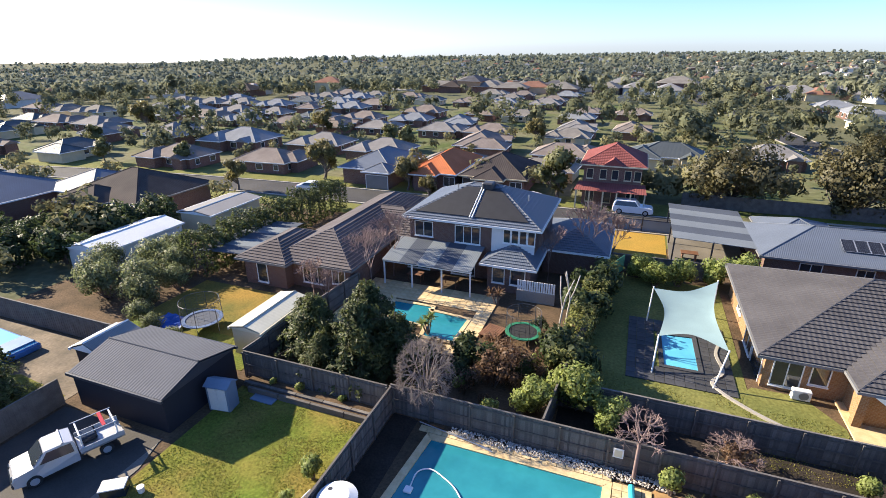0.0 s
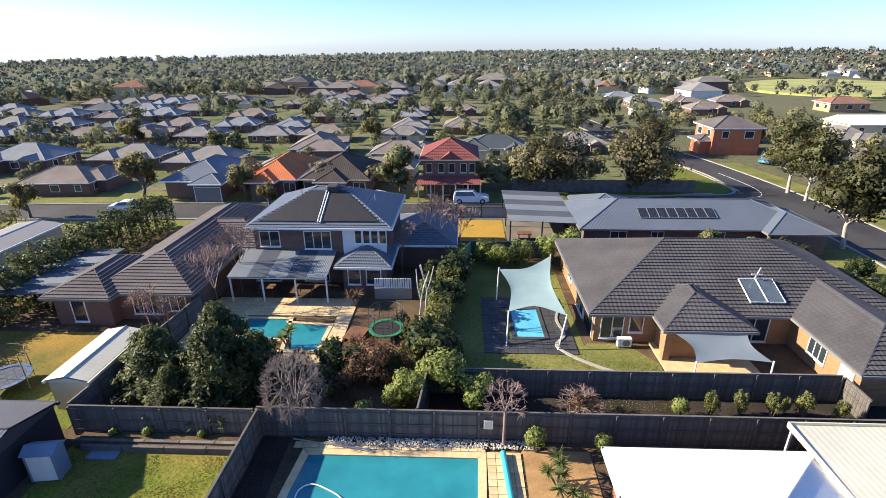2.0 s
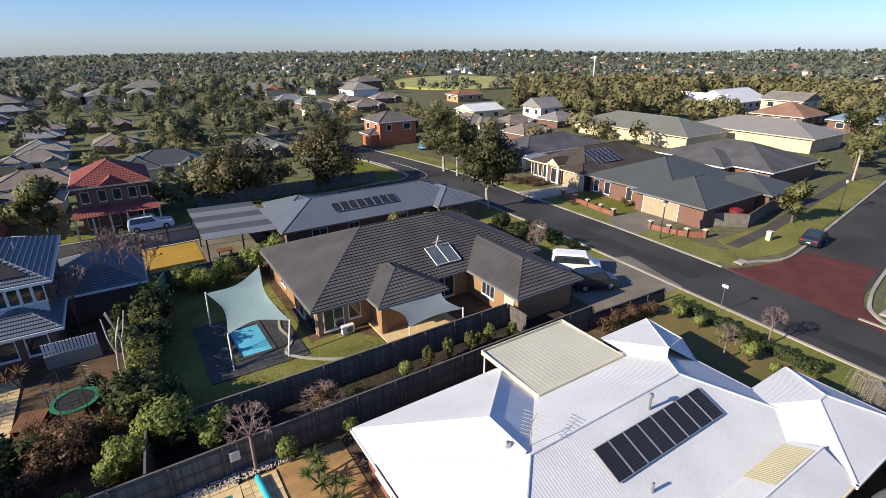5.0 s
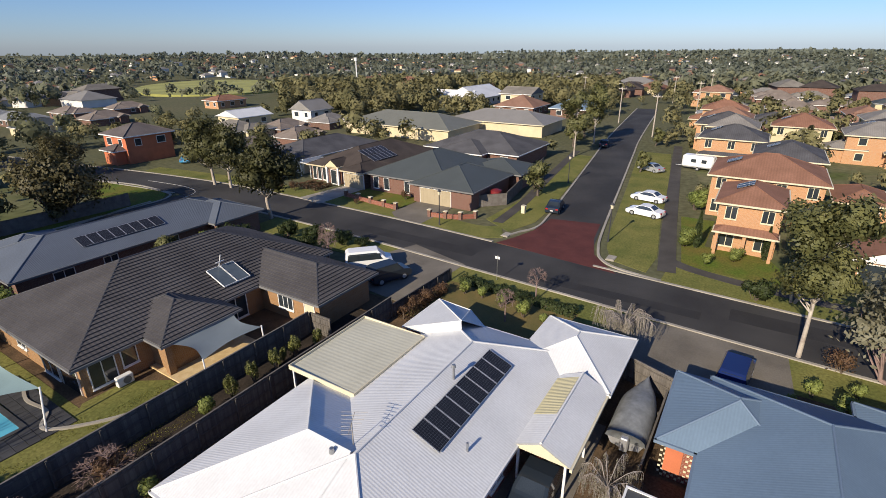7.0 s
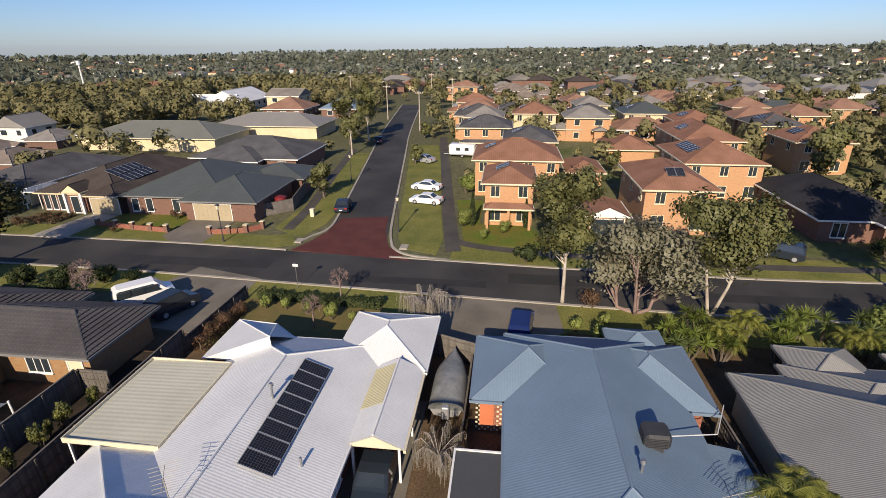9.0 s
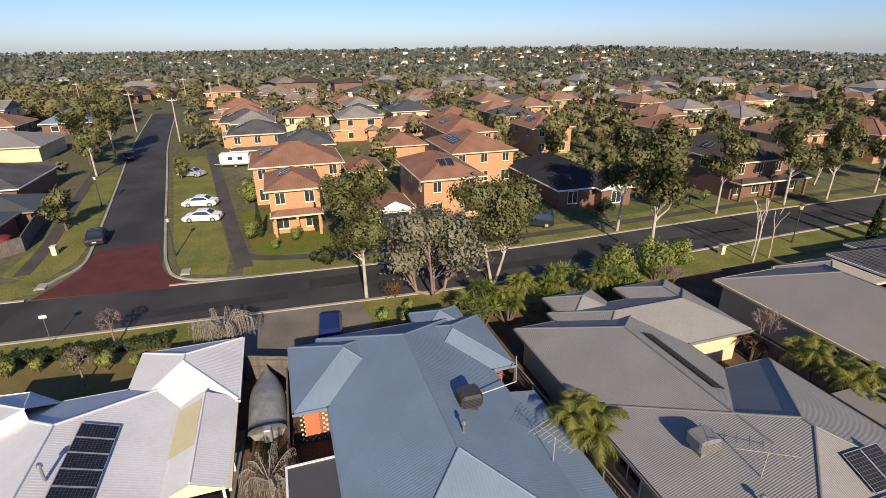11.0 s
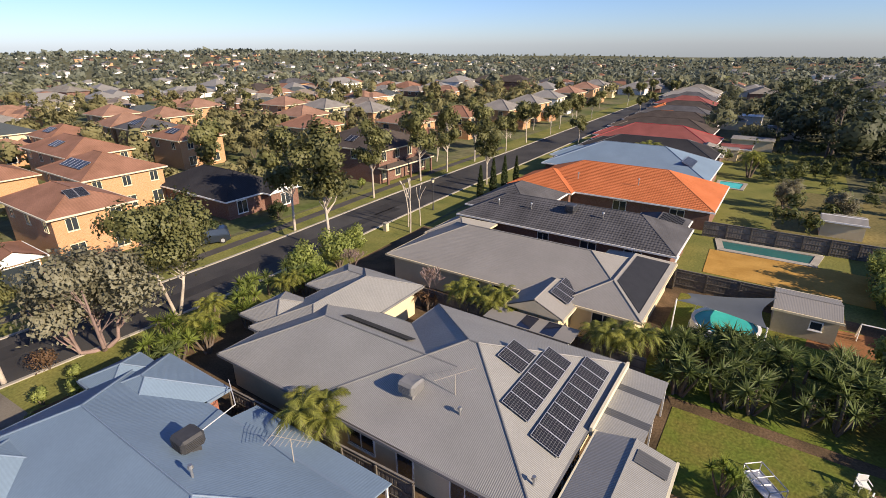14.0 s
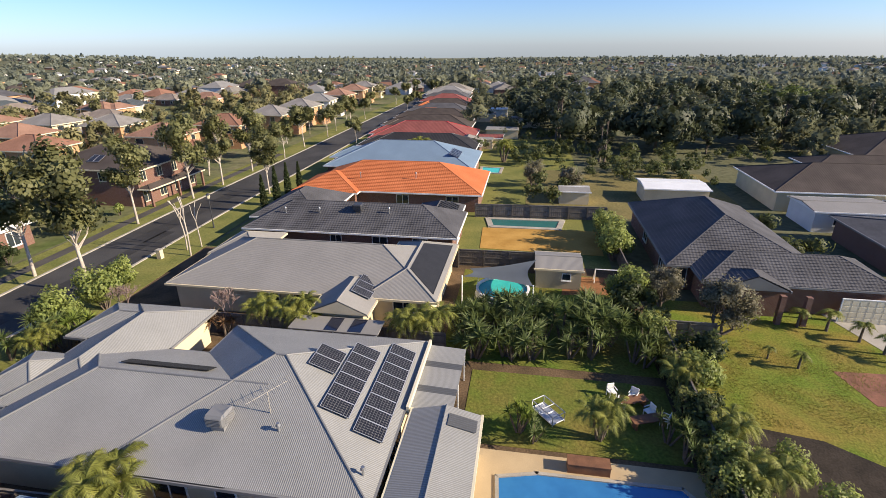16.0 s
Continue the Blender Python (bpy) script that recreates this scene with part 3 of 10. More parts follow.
def antenna(x, y, z, h, rz, n=8, length=1.7):
    root = thing("television_antenna", "thin metal television antenna with cross bars on a mast", "antenna", x, y, z, rz)
    alu = CONCRETE
    part("mast", rods([((0, 0, -0.4), (0, 0, h))], 0.025), alu, root)
    part("boom", rods([((-length / 2, 0, h), (length / 2, 0, h))], 0.014), alu, root)
    for i in range(n):
        x1 = -length / 2 + length * i / (n - 1)
        part("element", rods([((x1, -0.3 - 0.05 * i, h), (x1, 0.3 + 0.05 * i, h))], 0.012, 4), alu, root)
    return root


def vent_pipe(x, y, z, h=0.6, cap=True):
    root = thing("roof_vent", "small metal vent pipe standing on a roof", "vent", x, y, z)
    part("pipe", rods([((0, 0, -0.3), (0, 0, h))], 0.06, 8), STEEL, root)
    if cap:
        part("cowl", rod(bmesh.new(), (0, 0, h), (0, 0, h + 0.16), 0.13, 0.09, 10), STEEL, root)
    return root


def fence(label, a, b, height=1.85, material=None, pieces=True, step=0.13, rail_side=1, name="paling_fence", rails=True):
    """A paling fence from a to b: posts, rails and palings."""
    a, b = Vector((*a, 0)), Vector((*b, 0))
    d = b - a
    L = d.length
    root = thing(name, label, "fence", a.x, a.y, 0, math.degrees(math.atan2(d.y, d.x)), kind="structure")
    mt = material or PALING
    if rails:
        n = max(1, round(L / 2.4))
        post = None
        for i in range(n + 1):
            if post is None:
                post = boxed(-0.05, -0.05, 0, 0.05, 0.05, height - 0.05)
                me = bpy.data.meshes.new("post")
                post.to_mesh(me)
                post.free()
                me.materials.append(RAIL)
            o = part("post", me, None, root)
            o.location = (L * i / n, 0.075 * rail_side, 0)
        for z in (0.3, 0.95, height - 0.25):
            part("rail", boxed(0, 0.02 * rail_side, z, L, 0.055 * rail_side, z + 0.08), RAIL, root)
        part("capping", boxed(0, -0.05, height + 0.002, L, 0.06, height + 0.035), mt, root)
    n = int(L / step)
    if pieces and n <= 300:
        bm = boxed(-step / 2 - 0.011, -0.009, 0.02, step / 2 + 0.011, 0.009, height)
        me = bpy.data.meshes.new("paling")
        bm.to_mesh(me)
        bm.free()
        me.materials.append(mt)
        for i in range(n):
            o = part("paling", me, None, root)
            o.location = ((i + 0.5) * L / n, 0.010 * (-1) ** i + random.uniform(-0.001, 0.001), random.uniform(-0.025, 0.0))
            o.rotation_euler = (0, random.uniform(-0.006, 0.006), 0)
    else:
        vs, fs = [], []
        for i in range(n):
            c, w, t = (i + 0.5) * L / n, L / n / 2 + 0.011, 0.010 * (-1) ** i
            h = height + random.uniform(-0.02, 0)
            k = len(vs)
            vs += [(c + sx * w, t + sy * 0.009, z) for z in (0.02, h) for sx, sy in ((-1, -1), (1, -1), (1, 1), (-1, 1))]
            fs += [(k + p, k + q, k + r, k + s) for p, q, r, s in ((0, 1, 5, 4), (1, 2, 6, 5), (2, 3, 7, 6), (3, 0, 4, 7), (4, 5, 6, 7))]
        tagged(part("palings", mesh_of("palings", vs, fs, mt), mt, root), kind="stuff")
    return root

# ---- plants ----
rng = np.random.default_rng(7)


def leaf_mesh(name, centres, size, material, flat=0.0, droop=0.0, long=1.5, out=None, loose=0.6, k=4, soft=0.0):
    """Many small leaf faces, one at each centre; every leaf is an island of its own."""
    n = len(centres)
    d = rng.normal(size=(n, 3))
    d[:, 2] = d[:, 2] * (1 - flat) - droop
    d /= np.linalg.norm(d, axis=1, keepdims=True)
    face = rng.normal(size=(n, 3))
    if out is not None:
        face = out + face * loose
        face /= np.linalg.norm(face, axis=1, keepdims=True) + 1e-9
        d -= face * np.sum(d * face, axis=1, keepdims=True)
        d /= np.linalg.norm(d, axis=1, keepdims=True) + 1e-9
    e = np.cross(d, face)
    e /= np.linalg.norm(e, axis=1, keepdims=True) + 1e-9
    s = (size * rng.uniform(0.6, 1.3, n))[:, None]
    c = np.asarray(centres)
    a, b = d * s * long * 0.5, e * s * 0.5
    if out is not None:
        b = b * np.where(np.sum(np.cross(d, e) * out, axis=1, keepdims=True) < 0, -1, 1) * (-1 if k == 4 else 1)
    v = np.stack([c - a, c + b * 0.9, c + a, c - b * 0.9] if k == 4 else [c - a * 0.8 + b, c - a * 0.8 - b, c + a * 1.1], 1).reshape(-1, 3)
    me = bpy.data.meshes.new(name)
    me.vertices.add(k * n)
    me.vertices.foreach_set("co", v.ravel())
    me.loops.add(k * n)
    me.loops.foreach_set("vertex_index", np.arange(k * n))
    me.polygons.add(n)
    me.polygons.foreach_set("loop_start", np.arange(0, k * n, k))
    me.update()
    me.validate()
    if soft and out is not None:
        # leaves of a crown take the light together, as a rounded mass does
        up = np.cross(d, e)
        up *= np.sign(np.sum(up * out, axis=1, keepdims=True) + 1e-9)
        nn = out / (np.linalg.norm(out, axis=1, keepdims=True) + 1e-9) * soft + up * (1 - soft)
        nn /= np.linalg.norm(nn, axis=1, keepdims=True) + 1e-9
        me.normals_split_custom_set_from_vertices(np.repeat(nn, k, 0).tolist())
    me.materials.append(material)
    return me


def limbs(height, spread, fork, levels, trunk_r, lean=0.0, up=0.55, seed=1, clear=0.35, sides=6):
    """A branching skeleton: tapered pieces and the places of the twigs' ends."""
    r = random.Random(seed)
    pieces, tips = [], []

    def grow(p, d, length, rad, level):
        steps = 3 if level == 0 else 2
        q = p
        for i in range(steps):
            bend = Vector((r.uniform(-1, 1), r.uniform(-1, 1), r.uniform(-0.3, 0.5))) * (0.10 + 0.10 * level)
            d = (d + bend).normalized()
            e = q + d * length / steps
            r2 = rad * (1 - 0.22 * (i + 1) / steps)
            pieces.append((q.copy(), e.copy(), rad * (1 - 0.22 * i / steps), r2))
            q = e
            if level >= 1:
                tips.append((q.copy(), level))
        if level >= levels:
            return
        n = fork + (r.random() < 0.4)
        for k in range(n):
            ang = 2 * math.pi * (k + r.random() * 0.7) / n
            out = Vector((math.cos(ang), math.sin(ang), 0))
            nd = (d * up + out * spread * r.uniform(0.6, 1.2) + Vector((0, 0, 0.25))).normalized()
            grow(q, nd, length * r.uniform(0.58, 0.8), rad * 0.62, level + 1)

    grow(Vector((0, 0, 0)), Vector((lean, lean * 0.4, 1)).normalized(), height * clear, trunk_r, 0)
    top = max(t[0].z for t in tips)
    k = height * 0.92 / top
    pieces = [(a * k, b * k, ra, rb) for a, b, ra, rb in pieces]
    tips = [(t * k, lv) for t, lv in tips]
    return pieces, tips


def trunk_mesh(pieces, material, sides=6, least=0.012):
    vs, fs = [], []
    for a, b, ra, rb in pieces:
        ra, rb = max(ra, least), max(rb, least)
        d = (b - a).normalized()
        x = d.orthogonal().normalized()
        y = d.cross(x)
        n = sides if ra > 0.05 else 3
        k = len(vs)
        for c, rad in ((a, ra), (b, rb)):
            vs += [c + (x * math.cos(2 * math.pi * i / n) + y * math.sin(2 * math.pi * i / n)) * rad for i in range(n)]
        fs += [(k + i, k + (i + 1) % n, k + n + (i + 1) % n, k + n + i) for i in range(n)]
    return mesh_of("trunk", vs, fs, material, smooth=True)


def tree(label, height, spread, fork, levels, trunk_r, bark, leaf, leaf_size, per_tip, clump, seed, clear=0.35, up=0.55, lean=0.0, droop=0.0, name="tree", category="tree", squash=0.75, low=0.3):
    root = thing(name, label, category)
    pieces, tips = limbs(height, spread, fork, levels, trunk_r, lean, up, seed, clear)
    if leaf:
        part("trunk", trunk_mesh(pieces, bark), bark, root)
    else:
        part("trunk", trunk_mesh([p for p in pieces if p[2] > 0.05], bark), bark, root)
        part("twig_crown", trunk_mesh([p for p in pieces if p[2] <= 0.05], bark, 3, 0.012), bark, root)
    if leaf:
        top = [t for t, lv in tips if lv >= 1 and t.z > height * low]
        each = max(2, int(per_tip / len(top)))
        pts = []
        for t in top:
            n = max(2, int(each * rng.uniform(0.4, 1.6)))
            c = clump * rng.uniform(0.6, 1.3)
            d = rng.normal(size=(n, 3))
            d /= np.linalg.norm(d, axis=1, keepdims=True)
            o = d * c * rng.uniform(0.45, 1.0, (n, 1))
            o[:, 2] = o[:, 2] * squash - np.abs(rng.normal(size=n)) * droop * c
            pts.append(np.array(t) + o)
        part("crown", leaf_mesh("crown", np.concatenate(pts), leaf_size, leaf, droop=droop), leaf, root)
    return root


def crowned(label, height, radius, bark, leaf, leaf_size, clumps, per, seed, base=0.32, trunk_r=0.22, stems=1, lean=0.0, taper=0.0, droop=0.25, squash=0.8, name="tree", open_=0.0):
    """A tree whose limbs reach out to leaf clumps that fill an uneven, egg-shaped crown."""
    root = thing(name, label, "tree")
    r = random.Random(seed)
    q = np.random.default_rng(seed)
    zc, zr = height * (1 + base) / 2, height * (1 - base) / 2
    pieces, pts, outs = [], [], []
    heads = []
    for k in range(stems):
        a = 2 * math.pi * k / stems + r.uniform(0, 1)
        out = Vector((math.cos(a), math.sin(a), 0)) * (radius * 0.42 if stems > 1 else 0.0)
        p = Vector((out.x * 0.1, out.y * 0.1, 0))
        mid = Vector((out.x * 0.5 + lean * height * 0.3, out.y * 0.5, height * (base * 0.75 + 0.05 * r.random())))
        end = Vector((out.x + lean * height * 0.6, out.y, height * (0.62 + 0.1 * r.random())))
        rr = trunk_r / math.sqrt(stems)
        bend = mid + Vector((r.uniform(-0.3, 0.3), r.uniform(-0.3, 0.3), 0))
        pieces += [(p, bend, rr * 1.15, rr * 0.85), (bend, end, rr * 0.85, rr * 0.35)]
        heads.append((bend, end, rr))
    lobes = []
    for i in range(max(6, clumps // 7)):
        d = Vector((r.gauss(0, 1), r.gauss(0, 1), r.gauss(0.25, 0.9))).normalized()
        f = r.uniform(0.40, 0.64)
        w = radius * (1 - taper * (d.z * f + 0.2))
        lobes.append((Vector((d.x * f * w + lean * height * 0.6, d.y * f * w, zc + d.z * f * zr)), radius * r.uniform(0.26, 0.42)))
    for i in range(clumps):
        at, wide = lobes[i % len(lobes)]
        d = Vector((r.gauss(0, 1), r.gauss(0, 1), r.gauss(0.2, 1))).normalized()
        c = at + d * wide * r.uniform(0.25, 0.95)
        b, e, rr = min(heads, key=lambda t: (t[1].xy - c.xy).length)
        s = min(0.95, max(0.0, (c.z - radius * 0.55 - b.z) / max(0.5, e.z - b.z)))
        st = b.lerp(e, s)
        knee = st.lerp(c, 0.55) + Vector((r.uniform(-0.2, 0.2), r.uniform(-0.2, 0.2), -0.25))
        ra = rr * 0.42 * (1 - 0.55 * s)
        pieces += [(st, knee, ra, ra * 0.6), (knee, c, ra * 0.6, 0.015)]
        if r.random() < open_:
            continue
        n = int(per * r.uniform(0.6, 1.4))
        o = q.normal(size=(n, 3))
        o /= np.linalg.norm(o, axis=1, keepdims=True)
        cr = radius * r.uniform(0.20, 0.33)
        outs.append(o * 0.5 + np.array(d) * 0.75)
        o = o * cr * q.uniform(0.35, 1.0, (n, 1)) * (1 + 0.35 * np.sin(o[:, :1] * 5 + i))
        o[:, 2] = o[:, 2] * squash - np.abs(q.normal(size=n)) * droop * cr * 0.5
        pts.append(np.array(c) + o)
    part("trunk", trunk_mesh(pieces, bark), bark, root)
    part("crown", leaf_mesh("crown", np.concatenate(pts), leaf_size, leaf, droop=droop, out=np.concatenate(outs), loose=0.45, soft=0.85), leaf, root)
    return root


def shrub(label, rx, ry, h, leaf, leaf_size, n, name="shrub", stem=BARK, lumps=7, category="shrub"):
    """A rounded bush of leaf clumps on short stems, uneven outside."""
    root = thing(name, label, category)
    pts, outs = [], []
    bm = bmesh.new()
    for i in range(lumps):
        a, q = rng.uniform(0, 6.28), math.sqrt(rng.uniform(0.02, 1))
        c = np.array([math.cos(a) * q * rx * 0.62, math.sin(a) * q * ry * 0.62, h * rng.uniform(0.4, 0.78)])
        rad = np.array([rx * 0.45, ry * 0.45, h * 0.30]) * rng.uniform(0.7, 1.25)
        d = rng.normal(size=(n // lumps, 3))
        d /= np.linalg.norm(d, axis=1, keepdims=True)
        pts.append(c + d * rad * rng.uniform(0.55, 1.05, (n // lumps, 1)))
        outs.append(d)
        rod(bm, (c[0] * 0.2, c[1] * 0.2, 0), tuple(c), 0.05, 0.02, 5)
    p = np.concatenate(pts)
    p[:, 2] = np.clip(p[:, 2], 0.05, None)
    part("stem", bm, stem, root)
    part("foliage", leaf_mesh("foliage", p, leaf_size, leaf, out=np.concatenate(outs), loose=0.45, soft=0.7), leaf, root)
    return root


def frond(bm, base, yaw, length, rise, sag, width, n=11):
    """A feathered palm frond: a bent rib with close, drooping leaflets on both sides."""
    out = Vector((math.cos(yaw), math.sin(yaw), 0))
    side = Vector((-out.y, out.x, 0))
    pts = []
    for i in range(n + 1):
        s = i / n
        pts.append(Vector(base) + out * length * s * (1 - 0.12 * s) + Vector((0, 0, rise * s - sag * s * s)))
    for i in range(n):
        p, q = pts[i], pts[i + 1]
        for k in range(3):
            m = p.lerp(q, k / 3)
            w = width * math.sin(math.pi * min(0.96, 0.16 + 0.82 * (i + k / 3) / n))
            for sg in (-1, 1):
                tip = m + side * sg * w * (0.8 + 0.1 * ((i * 3 + k) % 4)) + (q - p) * 1.6 + Vector((0, 0, -0.5 * w + 0.06 * ((i + k) % 3)))
                d = (q - p).normalized() * 0.03
                f = [bm.verts.new(v) for v in (m - d, m + d, tip)]
                bm.faces.new(f if sg > 0 else f[::-1])
    return bm


def palm(label, height, n, length, width=0.35, rise=0.7, sag=1.5, heads=1, trunk=0.11, name="palm_tree", leaf=None):
    root = thing(name, label, "palm")
    bm, tb = bmesh.new(), bmesh.new()
    r = random.Random(int(height * 100) + n)
    for h in range(heads):
        a = 2 * math.pi * h / heads
        off = Vector((math.cos(a), math.sin(a), 0)) * (0.0 if heads == 1 else 0.55)
        top = Vector((off.x * 1.6, off.y * 1.6, height * r.uniform(0.82, 1.05)))
        rod(tb, off * 0.3, off + Vector((0, 0, height * 0.5)), trunk * 1.3, trunk, 8)
        rod(tb, off + Vector((0, 0, height * 0.5)), top, trunk, trunk * 0.8, 8)
        for i in range(n):
            frond(bm, top, 2 * math.pi * i / n + r.uniform(-0.25, 0.25), length * r.uniform(0.75, 1.1), rise * r.uniform(0.2, 1.5), sag * r.uniform(0.7, 1.2), width)
    part("trunk", tb, BARK, root)
    part("frond_crown", bm, leaf or LEAF_PALM, root)
    return root


def yucca(label, height, heads, blades=46, leaf=None):
    """Stems with round heads of stiff sword leaves."""
    root = thing("yucca", label, "yucca")
    bm, tb = bmesh.new(), bmesh.new()
    r = random.Random(heads * 31 + int(height * 10))
    for h in range(heads):
        a = 2 * math.pi * h / heads
        q = 0.0 if h == 0 else r.uniform(0.4, 0.9)
        top = Vector((math.cos(a) * q, math.sin(a) * q, height * r.uniform(0.6, 1.0)))
        rod(tb, (top.x * 0.2, top.y * 0.2, 0), top, 0.08, 0.06, 6)
        for i in range(blades):
            d = Vector((r.gauss(0, 1), r.gauss(0, 1), r.gauss(0.45, 0.75))).normalized()
            s = d.orthogonal().normalized() * 0.06
            L = r.uniform(0.6, 0.95)
            bm.faces.new([bm.verts.new(v) for v in (top - s, top + s, top + d * L + Vector((0, 0, -0.08)))])
    part("stem", tb, BARK, root)
    part("leaf_head", bm, leaf or LEAF_YUCCA, root)
    return root


def cypress(label, height):
    root = thing("cypress", label, "tree")
    part("trunk", rods([((0, 0, 0), (0, 0, height * 0.6))], 0.07), BARK, root)
    z = rng.uniform(0.02, 1, 1600)
    a = rng.uniform(0, 6.28, 1600)
    rad = 0.48 * np.sin(np.pi * np.clip(z, 0, 1) ** 0.6) * rng.uniform(0.6, 1.05, 1600)
    p = np.stack([np.cos(a) * rad, np.sin(a) * rad, 0.1 + z * height], 1)
    part("crown", leaf_mesh("crown", p, 0.16, LEAF_DARK, long=2.2), LEAF_DARK, root)
    return root


def conifer(label, height, radius, leaf, boughs, per, size, seed):
    """A loose conifer: boughs that reach out, lift and hang at the tips, with short feathery sprays."""
    root = thing("conifer", label, "tree")
    r, q = random.Random(seed), np.random.default_rng(seed)
    pieces, pts, outs = [(Vector((0, 0, 0)), Vector((0, 0, height * 0.92)), 0.12, 0.02)], [], []
    for i in range(boughs):
        s = 0.06 + 0.92 * (i + r.random()) / boughs
        a = i * 2.4 + r.uniform(-0.5, 0.5)
        long = radius * (1 - s) ** 0.62 * r.uniform(0.5, 1.25) + 0.15
        out = Vector((math.cos(a), math.sin(a), 0))
        st = Vector((0, 0, height * s * 0.88))
        mid, tip = st + out * long * 0.6 + Vector((0, 0, 0.22 * long)), st + out * long + Vector((0, 0, 0.10 * long))
        pieces += [(st, mid, 0.03, 0.02), (mid, tip, 0.02, 0.008)]
        side = np.array([-out.y, out.x, 0])
        for k in range(5):
            f = 0.35 + 0.16 * k
            at = np.array(mid.lerp(tip, max(0, (f - 0.6) / 0.4)) if f > 0.6 else st.lerp(mid, f / 0.6))
            sg = (-1) ** k * long * 0.26 * (1.15 - f) * 1.6
            n = per // 5
            u = q.uniform(0, 1, (n, 1))
            o = side * sg * u + np.array(out) * 0.35 * long * u * 0.6 + q.normal(size=(n, 3)) * 0.055 * radius * (1.1 - 0.5 * u)
            o[:, 2] -= np.abs(q.normal(size=n)) * 0.10 * radius
            pts.append(at + o)
            outs.append(np.tile(np.array(out) * 0.5 + np.array([0, 0, 0.75]), (n, 1)) + q.normal(size=(n, 3)) * 0.25)
    part("trunk", trunk_mesh(pieces, BARK), BARK, root)
    part("crown", leaf_mesh("crown", np.concatenate(pts), size, leaf, long=2.4, droop=0.3, out=np.concatenate(outs), loose=0.6, soft=0.5), leaf, root)
    return root


def twig_ball(label, rx, rz, zc, seed, mains=15, bark=TWIG):
    """A bare tree whose limbs fork again and again into a dense round net of twigs."""
    root = thing("tree", label, "tree")
    r = random.Random(seed)
    low = Vector((0, 0, zc - rz * 0.62))
    trunk, net = [(Vector((0, 0, 0)), low, 0.10, 0.08)], []

    def at(d, f):
        return Vector((d.x * rx * f, d.y * rx * f, zc + d.z * rz * f))

    def stray(d, k):
        return (d + Vector((r.gauss(0, 1), r.gauss(0, 1), r.gauss(0, 1))) * k).normalized()
    for i in range(mains):
        z = 1 - 1.75 * (i + 0.5) / mains
        a = i * 2.4
        d = Vector((math.cos(a) * math.sqrt(1 - z * z), math.sin(a) * math.sqrt(1 - z * z), z))
        p1 = low.lerp(at(d, 0.5), 0.95)
        trunk.append((low, p1, 0.05, 0.032))
        for j in range(5):
            d2 = stray(d, 0.26)
            p2 = at(d2, r.uniform(0.66, 0.8))
            net.append((p1, p2, 0.026, 0.017))
            for k in range(4):
                d3 = stray(d2, 0.17)
                p3 = at(d3, r.uniform(0.86, 1.08)) + Vector((0, 0, -0.06))
                net.append((p2, p3, 0.016, 0.010))
                for m in range(2):
                    net.append((p2.lerp(p3, r.uniform(0.3, 0.8)), at(stray(d3, 0.13), r.uniform(0.9, 1.1)), 0.011, 0.008))
    part("trunk", trunk_mesh(trunk, bark), bark, root)
    part("twig_crown", trunk_mesh(net, bark, 3, 0.008), bark, root)
    return root


def hedge(label, a, b, width, height, leaf, size, density, name="hedge"):
    """A clipped or loose hedge from a to b, standing in one row."""
    a, b = Vector((*a, 0)), Vector((*b, 0))
    d = b - a
    root = thing(name, label, "hedge", a.x, a.y, 0, math.degrees(math.atan2(d.y, d.x)))
    L = d.length
    n = int(L * density)
    u = rng.uniform(0, L, n)
    wob = 0.82 + 0.18 * np.sin(u * 2.1) * np.cos(u * 0.83) + 0.08 * np.sin(u * 5.7)
    s = rng.uniform(-1, 1, n)
    top = rng.random(n) < 0.5
    v = np.where(top, s, np.sign(s)) * width / 2 * wob * rng.uniform(0.8, 1.05, n)
    w = np.where(top, 1.0, rng.uniform(0.05, 1, n)) * height * wob * rng.uniform(0.88, 1.05, n)
    part("foliage", leaf_mesh("foliage", np.stack([u, v, w], 1), size, leaf, out=np.stack([u * 0, np.where(top, s * 0.5, np.sign(s)), np.where(top, 1.0, 0.25)], 1), loose=0.5), leaf, root)
    part("woody_base", rods([((x, 0, 0), (x, 0, height * 0.7)) for x in np.arange(0.3, L, 1.2)], 0.05, 5), BARK, root)
    return root


def put(master, rows, group=""):
    """Copies of a plant: x, y, scale, turn."""
    for x, y, s, rz in rows:
        o = copy_thing(master, Matrix.LocRotScale((x, y, 0), Euler((0, 0, radians(rz))), (s, s, s)))
        tagged(o, group=group)


def used(master, x, y, s=1.0, rz=0.0):
    """Moves the first of a kind to its own place."""
    master.matrix_basis = Matrix.LocRotScale((x, y, 0), Euler((0, 0, radians(rz))), (s, s, s))


